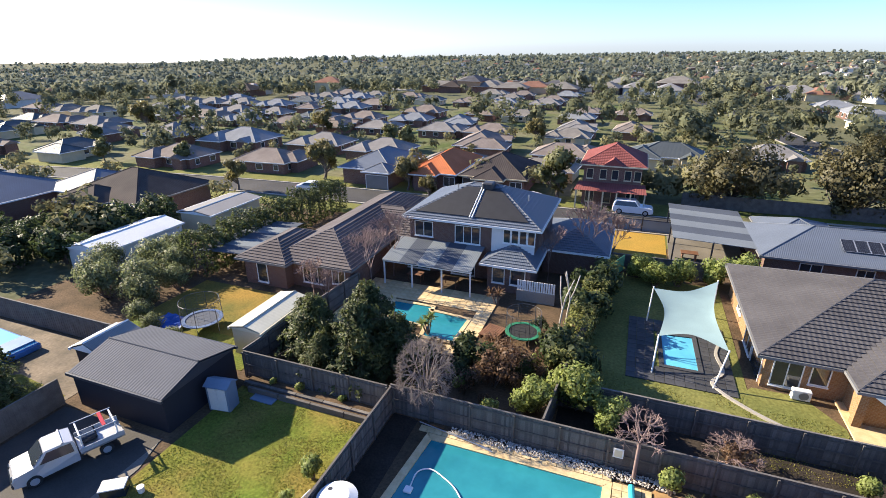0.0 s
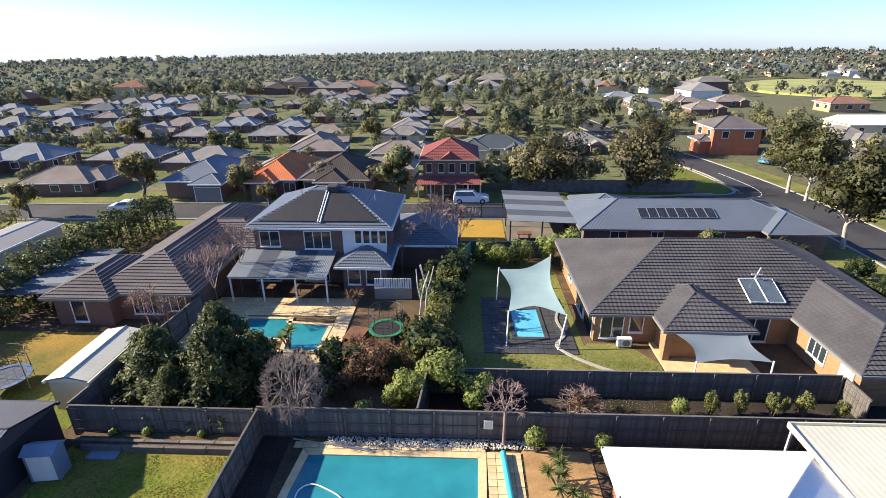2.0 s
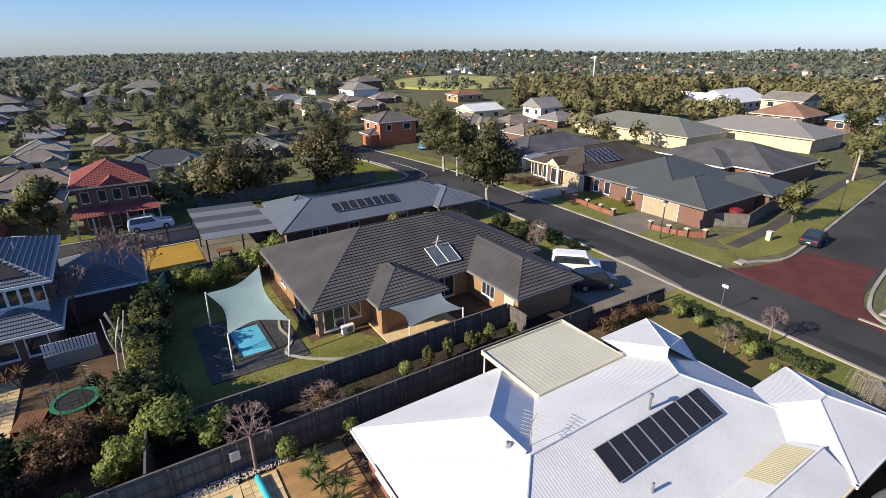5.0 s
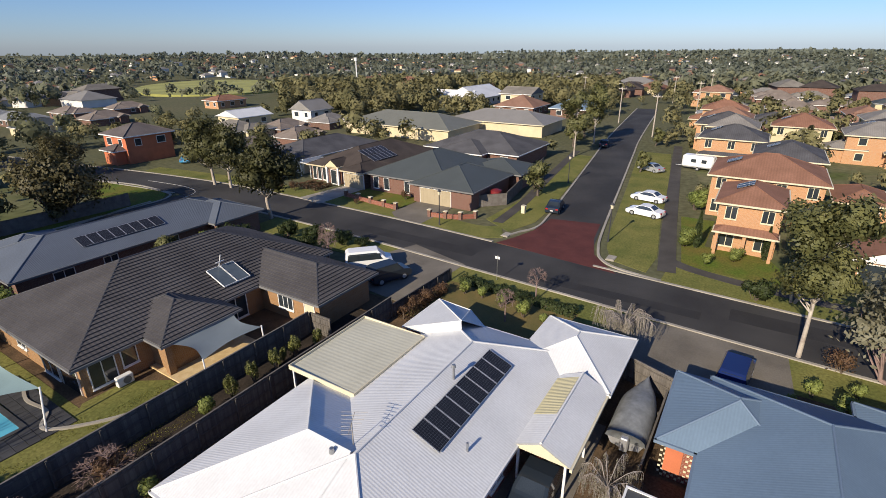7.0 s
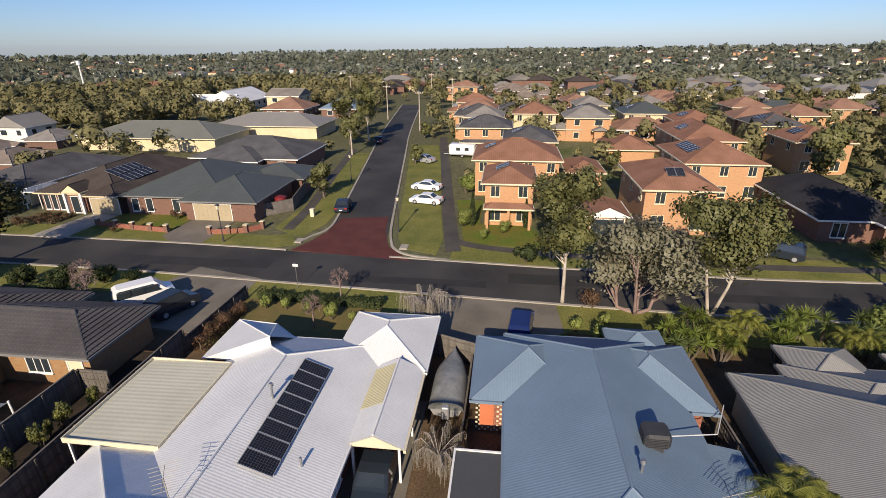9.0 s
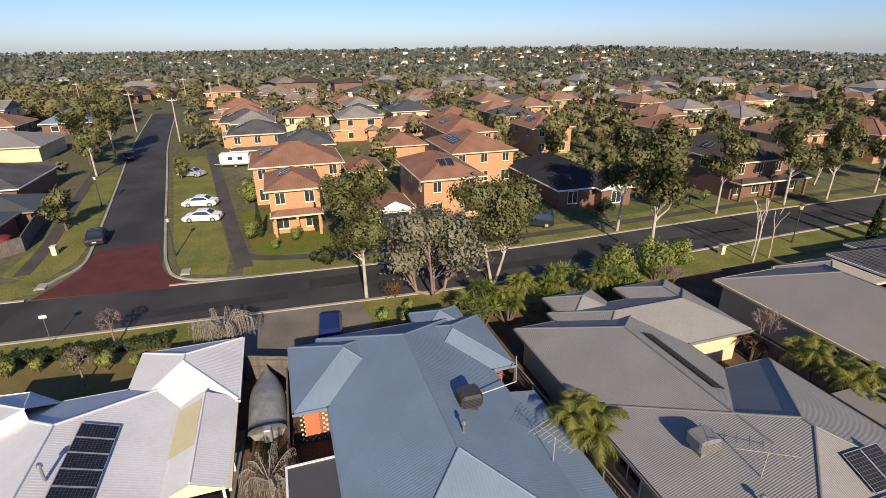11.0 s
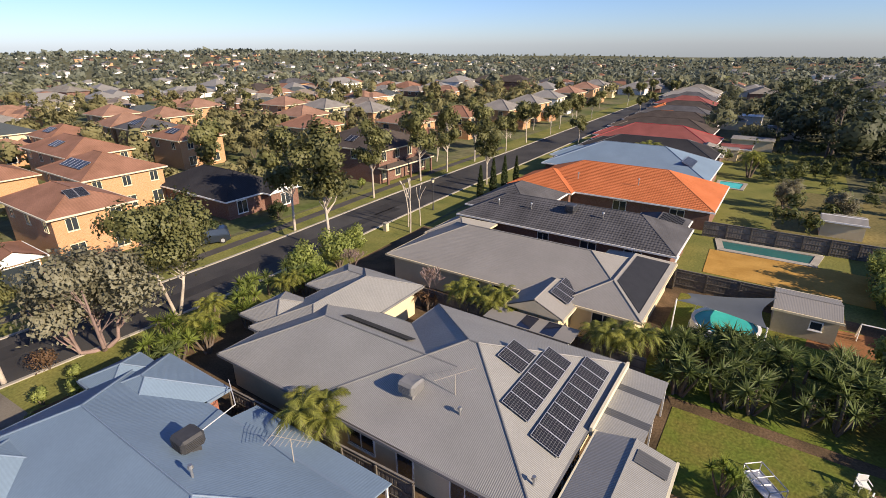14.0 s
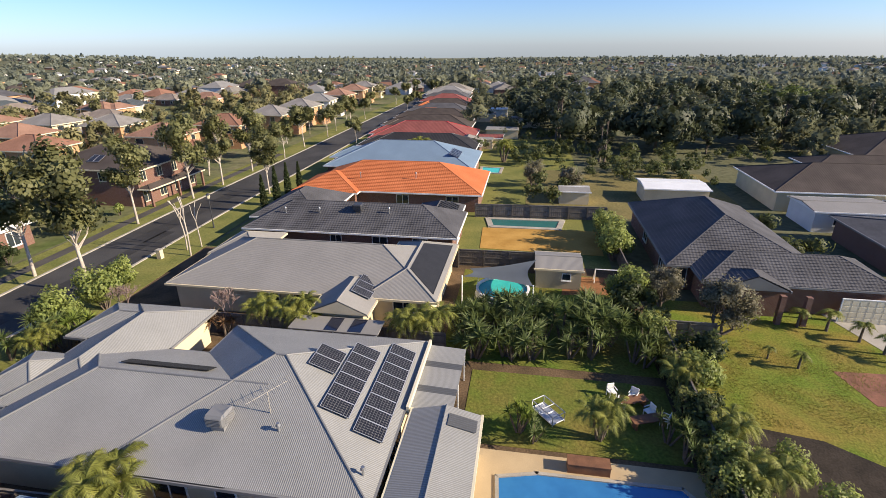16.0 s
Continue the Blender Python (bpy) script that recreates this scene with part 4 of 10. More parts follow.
# ---- vehicles ----
def profile_body(name, prof, w, material, parent, taper=0.82, split=None):
    """A car body: a side outline swept across the width, drawn in above the waist."""
    bm = bmesh.new()
    waist = split or 0.9
    rings = []
    for y, k in ((-w / 2, 0.97), (-w / 2 + 0.06, 1.0), (w / 2 - 0.06, 1.0), (w / 2, 0.97)):
        ring = []
        for x, z in prof:
            t = max(0.0, (z - waist)) * 0.28
            yy = y - math.copysign(min(t, 0.28), y)
            ring.append(bm.verts.new((x * k, yy, z)))
        rings.append(ring)
    m = len(prof)
    for a, b in zip(rings, rings[1:]):
        for i in range(m):
            bm.faces.new((a[i], a[(i + 1) % m], b[(i + 1) % m], b[i]))
    bm.faces.new(rings[0][::-1])
    bm.faces.new(rings[-1])
    bmesh.ops.recalc_face_normals(bm, faces=bm.faces)
    ob = part(name, bm, material, parent)
    return ob


def wheels(root, xs, w, r=0.32):
    for x in xs:
        for s in (-1, 1):
            wh = part("wheel", rod(bmesh.new(), (x, s * (w / 2 - 0.2), r), (x, s * (w / 2 + 0.01), r), r, r, 16), TYRE, root)
            part("rim", rod(bmesh.new(), (x, s * (w / 2), r), (x, s * (w / 2 + 0.02), r), r * 0.62, r * 0.58, 12), PAINT_SILVER, wh)


def car(label, x, y, rz, paint, kind="sedan", L=4.7, w=1.8):
    root = thing("car", label, "car", x, y, 0.03, rz)
    h = L / 2
    if kind == "sedan":
        prof = [(-h, .35), (-h, .72), (-h + .12, .92), (-h + .75, .97), (-h + 1.45, 1.40), (-h + 2.3, 1.46), (-h + 2.95, 1.38), (-h + 3.6, .95), (h - .25, .80), (h, .62), (h, .32), (h - .3, .22), (-h + .3, .22)]
        glass = [(-h + .95, 1.0), (-h + 1.52, 1.36), (-h + 2.3, 1.41), (-h + 2.88, 1.34), (-h + 3.42, .99)]
    elif kind == "wagon":
        prof = [(-h, .4), (-h, .95), (-h + .15, 1.55), (-h + .45, 1.75), (-h + 2.7, 1.78), (-h + 3.3, 1.12), (h - .2, .98), (h, .75), (h, .38), (h - .3, .28), (-h + .3, .28)]
        glass = [(-h + .2, 1.12), (-h + .35, 1.62), (-h + .55, 1.68), (-h + 2.62, 1.70), (-h + 3.1, 1.14)]
    else:
        prof = [(-h, .4), (-h, 1.2), (-h + .12, 1.95), (-h + .4, 2.12), (h - 1.5, 2.12), (h - .75, 1.35), (h - .12, 1.1), (h, .8), (h, .38), (h - .3, .28), (-h + .3, .28)]
        glass = [(-h + .15, 1.25), (-h + .25, 1.85), (-h + .45, 1.92), (h - 1.62, 1.92), (h - 1.0, 1.28)]
    wst = glass[0][1] - 0.05
    profile_body("body", prof, w, paint, root, split=wst)
    profile_body("side_glass", glass, w + 0.012, GLASS, root, split=wst)
    for nm, (x0, z0), (x1, z1) in (("rear_window", glass[0], glass[1]), ("windscreen", glass[-1], glass[-2])):
        gl = bmesh.new()
        d = Vector((x1 - x0, 0, z1 - z0))
        o = Vector((-d.z, 0, d.x)).normalized() * (0.09 if d.x > 0 else -0.09)
        y0, y1 = w / 2 - 0.2, w / 2 - 0.3
        bm_v = [gl.verts.new(v) for v in ((x0 + o.x, -y0, z0 + o.z), (x0 + o.x, y0, z0 + o.z), (x1 + o.x, y1, z1 + o.z), (x1 + o.x, -y1, z1 + o.z))]
        gl.faces.new(bm_v)
        part(nm, gl, GLASS, root)
    if kind == "van":
        for s in (-1, 1):
            for k in range(3):
                x0 = -h + 0.3 + 1.05 * k
                part("side_window", boxed(x0, s * (w / 2 - 0.2), 1.32, x0 + 0.98, s * (w / 2 - 0.015), 1.86), GLASS, root)
    wheels(root, (-h + 0.85, h - 0.9), w, 0.33 if kind == "sedan" else 0.37)
    for s in (-1, 1):
        part("headlight", boxed(h - 0.12, s * (w / 2 - 0.45), 0.6, h + 0.015, s * (w / 2 - 0.1), 0.74), GLASS, root)
        part("tail_light", boxed(-h - 0.015, s * (w / 2 - 0.4), 0.74, -h + 0.1, s * (w / 2 - 0.08), 0.9), PAINT_RED, root)
    part("number_plate", boxed(-h - 0.02, -0.2, 0.55, -h + 0.02, 0.2, 0.66), WHITE, root)
    return root

# ---- the ground, roads and paths ----
# how far the land has fallen or risen near the horizon, by the way from the place
FALL_WAY = (-180, -108, -81, -56, -35, -22, 0, 26, 40, 60, 84, 111, 138, 180)
FALL = (-44, -52, -66, -42, -4, -8, -14, -24, -34, -24, -22, -44, -66, -44)


def land_height(x, y):
    r = math.hypot(x, y)
    s = min(1, max(0, (r - 230) / 260))
    s = s * s * (3 - 2 * s)
    far = min(1, max(0, (r - 500) / 900))
    a = math.atan2(y, x)
    roll = 9 * math.sin(x * 0.0031 + 1.3) * math.cos(y * 0.0027 - 0.4) + 5 * math.sin(a * 5 + r * 0.002)
    rise = min(1, max(0, (r - 480) / 1100))
    away = min(1, max(0, (r - 420) / 2400))
    drop = float(np.interp(math.degrees(a), FALL_WAY, FALL))
    return -17 * s + 16 * rise + far * roll * 0.8 + drop * away


rings = [0, 30, 60, 90, 130, 180, 240] + [240 * 1.16 ** i for i in range(1, 20)]
vs, fs = [(0, 0, 0)], []
SEG = 96
for r in rings[1:]:
    for i in range(SEG):
        a = 2 * math.pi * i / SEG
        x, y = r * math.cos(a), r * math.sin(a)
        vs.append((x, y, land_height(x, y)))
fs = [(0, 1 + i, 1 + (i + 1) % SEG) for i in range(SEG)]
for k in range(len(rings) - 2):
    o = 1 + k * SEG
    fs += [(o + i, o + SEG + i, o + SEG + (i + 1) % SEG, o + (i + 1) % SEG) for i in range(SEG)]
tagged(part("ground", mesh_of("ground", vs, fs, COUNTRY, smooth=True), COUNTRY), "rough green and brown ground reaching to the hills", "ground", kind="structure")

MAIN = [(20, 260), (32, 150), (38.2, 110), (41.6, 92), (43.6, 78), (44.5, 66), (44.5, 50), (44.1, 34), (43.2, 20), (42.3, 6), (41.4, -8), (40.8, -25), (41.3, -42), (42.0, -62), (42.2, -100), (43.0, -170), (44, -260), (47, -420)]
COURT = [(46, 14.6), (56, 16.0), (75, 18.8), (100, 22.6), (130, 27.0), (190, 34)]


def road(name, label, line, half, material, z, kerb=True):
    mid, left, right = ribbon(line, half)
    ob = tagged(part(name, strip_mesh(name, left, right, -0.05, z, material), material), label, "road", kind="structure")
    return mid


def kerb_line(points, w=0.28, h=0.13, skip=None):
    line, l, r = ribbon(points, w / 2, 6)
    run = []
    for i in range(len(line)):
        if skip and skip(line[i]):
            if len(run) > 1:
                tagged(part("kerb", strip_mesh("kerb", [l[j] for j in run], [r[j] for j in run], -0.05, h, CONCRETE), CONCRETE), "pale concrete kerb along the asphalt road", "kerb", kind="structure")
            run = []
        else:
            run.append(i)
    if len(run) > 1:
        tagged(part("kerb", strip_mesh("kerb", [l[j] for j in run], [r[j] for j in run], -0.05, h, CONCRETE), CONCRETE), "pale concrete kerb along the asphalt road", "kerb", kind="structure")


road("road", "dark worn asphalt residential road", MAIN, 3.65, ASPHALT, 0.045)
road("side_road", "dark asphalt side road between lawns", COURT, 3.4, ASPHALT, 0.041)
NORTH = [(-190, 40), (-130, 50), (-90, 57.5), (-55, 61), (-20, 62), (8, 62.5), (22, 64.8), (34, 67.8), (44, 67.2)]
road("north_road", "grey asphalt street in front of the far houses", NORTH, 3.2, ASPHALT, 0.037)
mid, left, right = ribbon(MAIN, 3.8)
kerb_line([(p.x, p.y) for p in right[::4]], skip=lambda p: 62.5 < p.y < 72.5 or 200 < p.y)
kerb_line([(p.x, p.y) for p in left[::4]], skip=lambda p: 10.5 < p.y < 21.5 or 200 < p.y)
mid, left, right = ribbon(COURT, 3.55)
kerb_line([(49.4, 21.6), (51.5, 20.9), (54.5, 19.7), (60, 20.2)] + [(p.x, p.y) for p in left[16::4]])
kerb_line([(46.2, 4), (47.0, 8.2), (48.6, 10.3), (51.2, 11.3), (56, 12.3)] + [(p.x, p.y) for p in right[14::4]])
ground_patch("red_road_threshold", "red coloured asphalt threshold at the side road's mouth", "road", [(45.6, 8.0), (47.4, 9.6), (49.4, 11.2), (54, 12.6), (59.5, 13.4), (58.3, 19.4), (53, 19.6), (49.6, 20.6), (47.2, 21.6)], REDROAD, 0.052)
mid, left, right = ribbon(NORTH, 3.35)
kerb_line([(p.x, p.y) for p in left[::4]], skip=lambda p: p.x > 36)
kerb_line([(p.x, p.y) for p in right[::4]], skip=lambda p: p.x > 36)

# verges and gardens along the roads
def strip(name, label, line, half, material, z, category="verge"):
    _, l, r = ribbon(line, half)
    return tagged(part(name, strip_mesh(name, l, r, -0.05, z, material), material), label, category, kind="structure")


strip("verge", "worn green and yellow grass verge", [(x + 5.9, y) for x, y in MAIN[3:8]] + [(49.4, 26), (50.8, 22.6)], 2.0, GRASS, 0.035)
strip("verge", "worn green and yellow grass verge", [(x + 6.4, y) for x, y in [(42, 4), (41.6, -8), (40.8, -25), (41.3, -42), (42, -62), (42.2, -100), (43, -170), (44, -260)]], 2.6, GRASS, 0.035)
strip("verge", "worn green and yellow grass verge", [(x - 6.1, y) for x, y in MAIN[6:18]], 2.2, GRASS, 0.033)
ground_patch("corner_lawn", "green patchy lawn on the street corner", "lawn", [(51.2, 22), (56, 20.6), (62, 20.9), (78, 23.2), (100, 26.5), (100, 31), (80, 27.5), (66, 26.2), (54, 26.5)], GRASS, 0.03)
ground_patch("corner_lawn", "green patchy lawn on the street corner", "lawn", [(47.5, 5.6), (48.8, 9.2), (52, 10.6), (58, 11.8), (80, 15), (110, 19.6), (110, 13.5), (80, 8.8), (68, 7.8), (52, 5.4)], GRASS, 0.03)
ground_patch("front_lawn", "green lawn beside the orange brick house", "lawn", [(48, 2.6), (53, 3.2), (68, 5.4), (68, 1.5), (58, 1.6), (57.5, -4.4), (50.5, -7.4), (46.8, -4)], LAWN, 0.034)
strip("footpath", "dark concrete footpath across the grass", [(48.6, 3.9), (56, 5.0), (68, 6.7), (90, 9.6), (120, 13.6)], 0.85, PATHDARK, 0.055, "path")
strip("footpath", "dark concrete footpath across the grass", [(52, 4.4), (50.5, 1.8), (49.4, -3), (48.6, -10), (47.6, -24), (48, -42), (49, -62), (49.4, -100)], 0.7, PATHDARK, 0.052, "path")
strip("footpath", "dark concrete footpath across the grass", [(53.5, 24.6), (64, 25.4), (80, 27.8), (104, 31)], 0.7, PATHDARK, 0.05, "path")

ground_patch("verge_island", "green grass island at the bend of the road", "lawn", [(17, 69.4), (30.5, 70.5), (37.3, 70.9), (39.6, 73.6), (39.9, 82), (38.0, 91), (34, 105), (30, 105), (33, 90), (33.6, 74), (17, 72)], LAWN, 0.06)
kerb_line([(17, 69.3), (30.5, 70.3), (36.4, 70.6), (38.6, 71.4), (39.8, 73.6), (40.1, 82), (38.2, 91), (34.6, 104)])
WORN = mat("road_patch", (0.036, 0.035, 0.035), 0.8, 0, 0.3, 0.4, 0.3, 25, spec=0.3)
for x0, y0, x1, y1 in ((41.4, -16, 43.6, -2), (39.6, -30, 41.2, -14), (42.2, 22, 44.2, 40), (40.2, 0, 41.6, 14), (41.2, -70, 43.4, -48), (40.0, -52, 41.4, -36)):
    ground_patch("road_patch", "darker asphalt patch in the worn road", "road patch", rect(x0, y0, x1, y1), WORN, 0.049)
LINE = mat("road_line", (0.55, 0.54, 0.50), 0.7, 0, 0.2, 1.0)
strip("road_line", "faded white line round the bend", [(42.6, 84), (43.4, 77), (43.2, 72.6), (42.0, 70.2), (39.6, 69.2)], 0.07, LINE, 0.056, "road line")
strip("verge", "green grass verge along the north street", [(x, y + 6.6) for x, y in NORTH[1:6]], 2.6, GRASS, 0.03)
strip("verge", "green grass verge along the north street", [(x, y - 5.8) for x, y in NORTH[1:6]], 2.0, GRASS, 0.03)

# ---- yards round the near houses ----
def pavers(name, label, cells, size, material, z, gap=0.012, jitter=0.004):
    """Paving laid stone by stone; cells is a list of (x, y) centres."""
    root = thing(name, label, "paving", kind="structure")
    me = bpy.data.meshes.new("paver")
    bm = boxed(-size / 2 + gap, -size / 2 + gap, -0.06, size / 2 - gap, size / 2 - gap, 0)
    bm.to_mesh(me)
    bm.free()
    me.materials.append(material)
    for x, y in cells:
        o = part("paver", me, None, root)
        o.location = (x, y, z + random.uniform(-jitter, jitter))
    return root


def grid(x0, y0, x1, y1, s, keep=lambda x, y: True):
    return [(x0 + (i + 0.5) * s, y0 + (j + 0.5) * s) for i in range(round((x1 - x0) / s)) for j in range(round((y1 - y0) / s)) if keep(x0 + (i + 0.5) * s, y0 + (j + 0.5) * s)]


def pool(label, poly, water, z=0.06, coping=None, w=0.3):
    root = thing("swimming_pool", label, "pool")
    part("water", slab(poly, -0.3, z), water, root)
    n = len(poly)
    cx, cy = sum(p[0] for p in poly) / n, sum(p[1] for p in poly) / n
    for i in range(n):
        (ax, ay), (bx, by) = poly[i], poly[(i + 1) % n]
        d = Vector((bx - ax, by - ay, 0)).normalized()
        o = Vector((d.y, -d.x, 0))
        if o.dot(Vector((ax - cx, ay - cy, 0))) < 0:
            o = -o
        q = [(ax - d.x * 0.02, ay - d.y * 0.02), (bx + d.x * 0.02, by + d.y * 0.02), (bx + d.x * w + o.x * w, by + d.y * w + o.y * w), (ax - d.x * w + o.x * w, ay - d.y * w + o.y * w)]
        part("coping", slab(q, -0.05, z + 0.07), coping or SANDSTONE, root)
    return root


ground_patch("gardens", "lawns, paths and beds between the brick houses", "gardens", [(51, -2), (110, 10), (235, 28), (235, -190), (60, -240), (51, -240)], GARDENS, 0.006, 0.02)
ground_patch("gardens", "lawns, paths and beds between the bungalows", "gardens", [(-170, 62), (36, 70), (28, 205), (-90, 205), (-170, 150)], GARDENS, 0.006, 0.02)
ground_patch("yard", "brown earth and bark between the gardens", "yard", rect(-48, 8, 30, 58), EARTH, 0.012)
ground_patch("yard", "brown earth and bark between the gardens", "yard", rect(-13.5, -48, 34, 7.9), EARTH, 0.012)
ground_patch("yard", "brown earth and bark between the gardens", "yard", rect(-12, -125, 33, -48.1), GRASS, 0.012)
# dark patches stand in for the shade lying between fences and by the pool
ground_patch("garden_bed", "garden bed between two fences, coloured dark for its shade", "garden bed", rect(-2.2, 21.5, 27.2, 25.2), SHADED_BED, 0.03)
ground_patch("garden_bed", "soil beside the pool, coloured dark for its shade", "garden bed", rect(-11.2, 12, -9.6, 21.2), SHADED_BED, 0.03)
ground_patch("lawn", "patchy green and brown back lawn", "lawn", rect(-21.4, 5, -11.6, 20.2), WESTLAWN, 0.04)
ground_patch("driveway", "dark stained concrete drive beside the shed", "driveway", rect(-30, 2, -22.2, 14.8), PATHDARK, 0.05)
ground_patch("driveway", "dark stained concrete drive beside the shed", "driveway", [(-22.3, 8), (-21.6, 9), (-21.6, 12.8), (-22.3, 14.8)], DRIVE, 0.048)
ground_patch("dry_lawn", "patchy brown and green winter lawn", "lawn", rect(-35.5, 24.6, -22.6, 31.6), mat("winter_lawn", (0.30, 0.19, 0.045), 0.95, 0, 0.6, 0.22, 0.6, 7, second=(0.120, 0.120, 0.032), mix=0.5, spec=0.1), 0.04)
ground_patch("lawn", "green back lawn behind the shed", "lawn", rect(-35.5, 21.4, -22.6, 24.6), LAWN, 0.035)
ground_patch("lawn", "narrow green side lawn", "lawn", rect(-2.4, 25.4, 8.6, 46), GRASS, 0.03)
ground_patch("dry_lawn", "yellow and green square of lawn", "lawn", rect(-1, 47.5, 4.6, 58.8), DRYLAWN, 0.04)
ground_patch("path", "brown timber path beside the white house", "path", rect(3.0, 13, 6.6, 20.6), mat("brown_gravel", (0.40, 0.24, 0.10), 0.9, 0, 0.35, 1.0, 0.3, 10), 0.05)
ground_patch("front_garden", "brown dry lawn in front of the white house", "lawn", rect(28.6, 8.5, 36.0, 20.8), mat("brown_lawn", (0.17, 0.125, 0.04), 0.95, 0, 0.4, 0.5, 0.5, 10, second=(0.11, 0.10, 0.03)), 0.04)
ground_patch("driveway", "pale grey concrete driveway", "driveway", [(30.2, -6.5), (38, -6), (38, 7), (30.2, 4)], DRIVE, 0.046)
ground_patch("driveway", "pale grey concrete driveway", "driveway", [(30, 22), (40, 21.6), (42, 29), (31, 33)], DRIVE, 0.046)
ground_patch("lawn", "small back lawn edged with palms", "lawn", rect(-12.6, -29, 0.2, -22.0), LAWN, 0.04)
ground_patch("pool_paving", "tan concrete paving round the blue pool", "paving", rect(-13.2, -21.6, 2.2, -9), mat("tan_concrete", (0.46, 0.35, 0.21), 0.85, 0, 0.2, 0.5), 0.06)
ground_patch("lawn", "green lawn behind the round pool", "lawn", rect(-12.6, -46, 2.8, -30), LAWN, 0.03)
ground_patch("sand_yard", "bare orange sand yard", "yard", [(2.2, -59.0), (-11.8, -59.4), (-11.6, -51.6), (1.9, -52)], SAND, 0.05)
ground_patch("soil_patch", "bare red-brown soil beside the small shed", "soil", [(-6.6, -41.6), (-10.8, -42.2), (-11.2, -46.0), (-7.0, -45.6)], mat("red_soil", (0.27, 0.125, 0.06), 0.95, 0, 0.5, 0.8, 0.5, 8, second=(0.17, 0.09, 0.045), spec=0.08), 0.045)
ground_patch("lawn", "long green and yellow lawn behind the hedge", "lawn", rect(-40, -42, -14.4, -8), WESTLAWN, 0.03)
# dark ground stands in for the shade under the plants here
ground_patch("garden_bed", "bed between the lawn and the hedge, coloured dark for shade", "garden bed", [(-16, -26), (-20.5, -25.2), (-23.6, -23), (-24, -15), (-15, -15)], SHADED_BED, 0.04)
ground_patch("red_patch", "faded red patch on the lawn", "lawn", [(-24.6, -32.6), (-29, -32.8), (-29.4, -29.4), (-25.4, -29)], mat("faded_red", (0.24, 0.10, 0.06), 0.95, 0, 0.4, 0.8, 0.3, 8), 0.045)
ground_patch("driveway", "cream concrete driveway to a garage", "driveway", [(-28, -41.2), (-33, -41.2), (-42, -30), (-42, -25), (-35, -29.6), (-30, -34.6)], CONCRETE, 0.05)
ground_patch("lawn", "pale dry grass clearing before the pines", "lawn", rect(-33, -92, -3, -65), FIELD, 0.03)

# the pool beside the white house
NEAR_POOL = [(-8.3, 19.9), (-8.9, 13.6), (0.5, 13.6), (0.7, 19.9)]
pool("long turquoise swimming pool edged with sandstone", NEAR_POOL, POOL, 0.05, w=0.42)
pavers("pool_paving", "warm sandstone paving slabs round the pool", grid(1.15, 13.6, 2.95, 20.4, 0.45), 0.45, SANDSTONE, 0.115)
pavers("pool_paving", "warm sandstone paving slabs round the pool", grid(-9.25, 20.35, 1.1, 20.8, 0.45), 0.45, SANDSTONE, 0.112)
bm = bmesh.new()
for i in range(1500):
    x, y = random.uniform(-7.5, 4.0), random.uniform(20.55, 21.2)
    s = random.uniform(0.03, 0.075)
    bmesh.ops.create_icosphere(bm, subdivisions=1, radius=s, matrix=Matrix.LocRotScale((x, y, 0.12 + s * 0.2), Euler((random.random() * 3, random.random() * 3, 0)), (1, random.uniform(0.6, 1), 0.6)))
tagged(part("pebbles", bm, PEBBLE), "pale river pebbles along the fence", "pebbles", kind="stuff")
hose = bpy.data.curves.new("hose", "CURVE")
hose.dimensions, hose.bevel_depth = "3D", 0.035
sp = hose.splines.new("BEZIER")
pts = [(-8.1, 16.4, 0.1), (-7.9, 17.8, 0.12), (-6.6, 17.6, 0.12), (-5.4, 16.6, 0.12), (-4.6, 15.2, 0.1)]
sp.bezier_points.add(len(pts) - 1)
for bp, p in zip(sp.bezier_points, pts):
    bp.co, bp.handle_left_type, bp.handle_right_type = p, "AUTO", "AUTO"
hose.materials.append(WHITE)
ho = thing("pool_cleaner", "white pool hose floating on the water", "pool cleaner")
c = new("hose", hose)
c.parent = ho
part("head", boxed(-8.3, 16.2, 0.04, -7.9, 16.6, 0.16, 0.03), WHITE, ho)
pl = thing("pool_poles", "pale aluminium pool poles lying on the paving", "poles")
for a, b in (((-9.4, 20.9, 0.17), (-5.1, 20.25, 0.17)), ((-7.6, 20.75, 0.17), (-4.9, 20.1, 0.17))):
    part("pole", rods([(a, b)], 0.035), PVLINE, pl)
rb = thing("rolled_cover", "turquoise rolled pool cover standing on the paving", "pool cover")
part("roll", rods([((2.0, 20.2, 0.26), (2.3, 15.5, 0.26))], 0.16, 12), mat("turquoise_foil", (0.05, 0.45, 0.52), 0.4), rb)
sg = thing("sign", "small pale notice board on the paling fence", "sign")
part("board", boxed(1.0, 21.12, 0.95, 1.5, 21.17, 1.5), WHITE, sg)
part("panel", boxed(1.07, 21.105, 1.02, 1.43, 21.118, 1.43), CREAM, sg)

# the second pool, behind the two-storey house
pool("turquoise swimming pool with a sandstone surround", [(-17.2, 33.9), (-16.8, 31.4), (-13.4, 31.0), (-13.2, 29.6), (-10.6, 29.6), (-10.5, 33.0), (-13.8, 33.3), (-13.9, 33.9)], POOL, 0.05)
pavers("pool_paving", "warm sandstone paving slabs round the pool", grid(-21, 27.9, -9, 37.5, 0.6, lambda x, y: not (-17.6 < x < -10.1 and 29.2 < y < 34.3)), 0.6, SANDSTONE, 0.09)
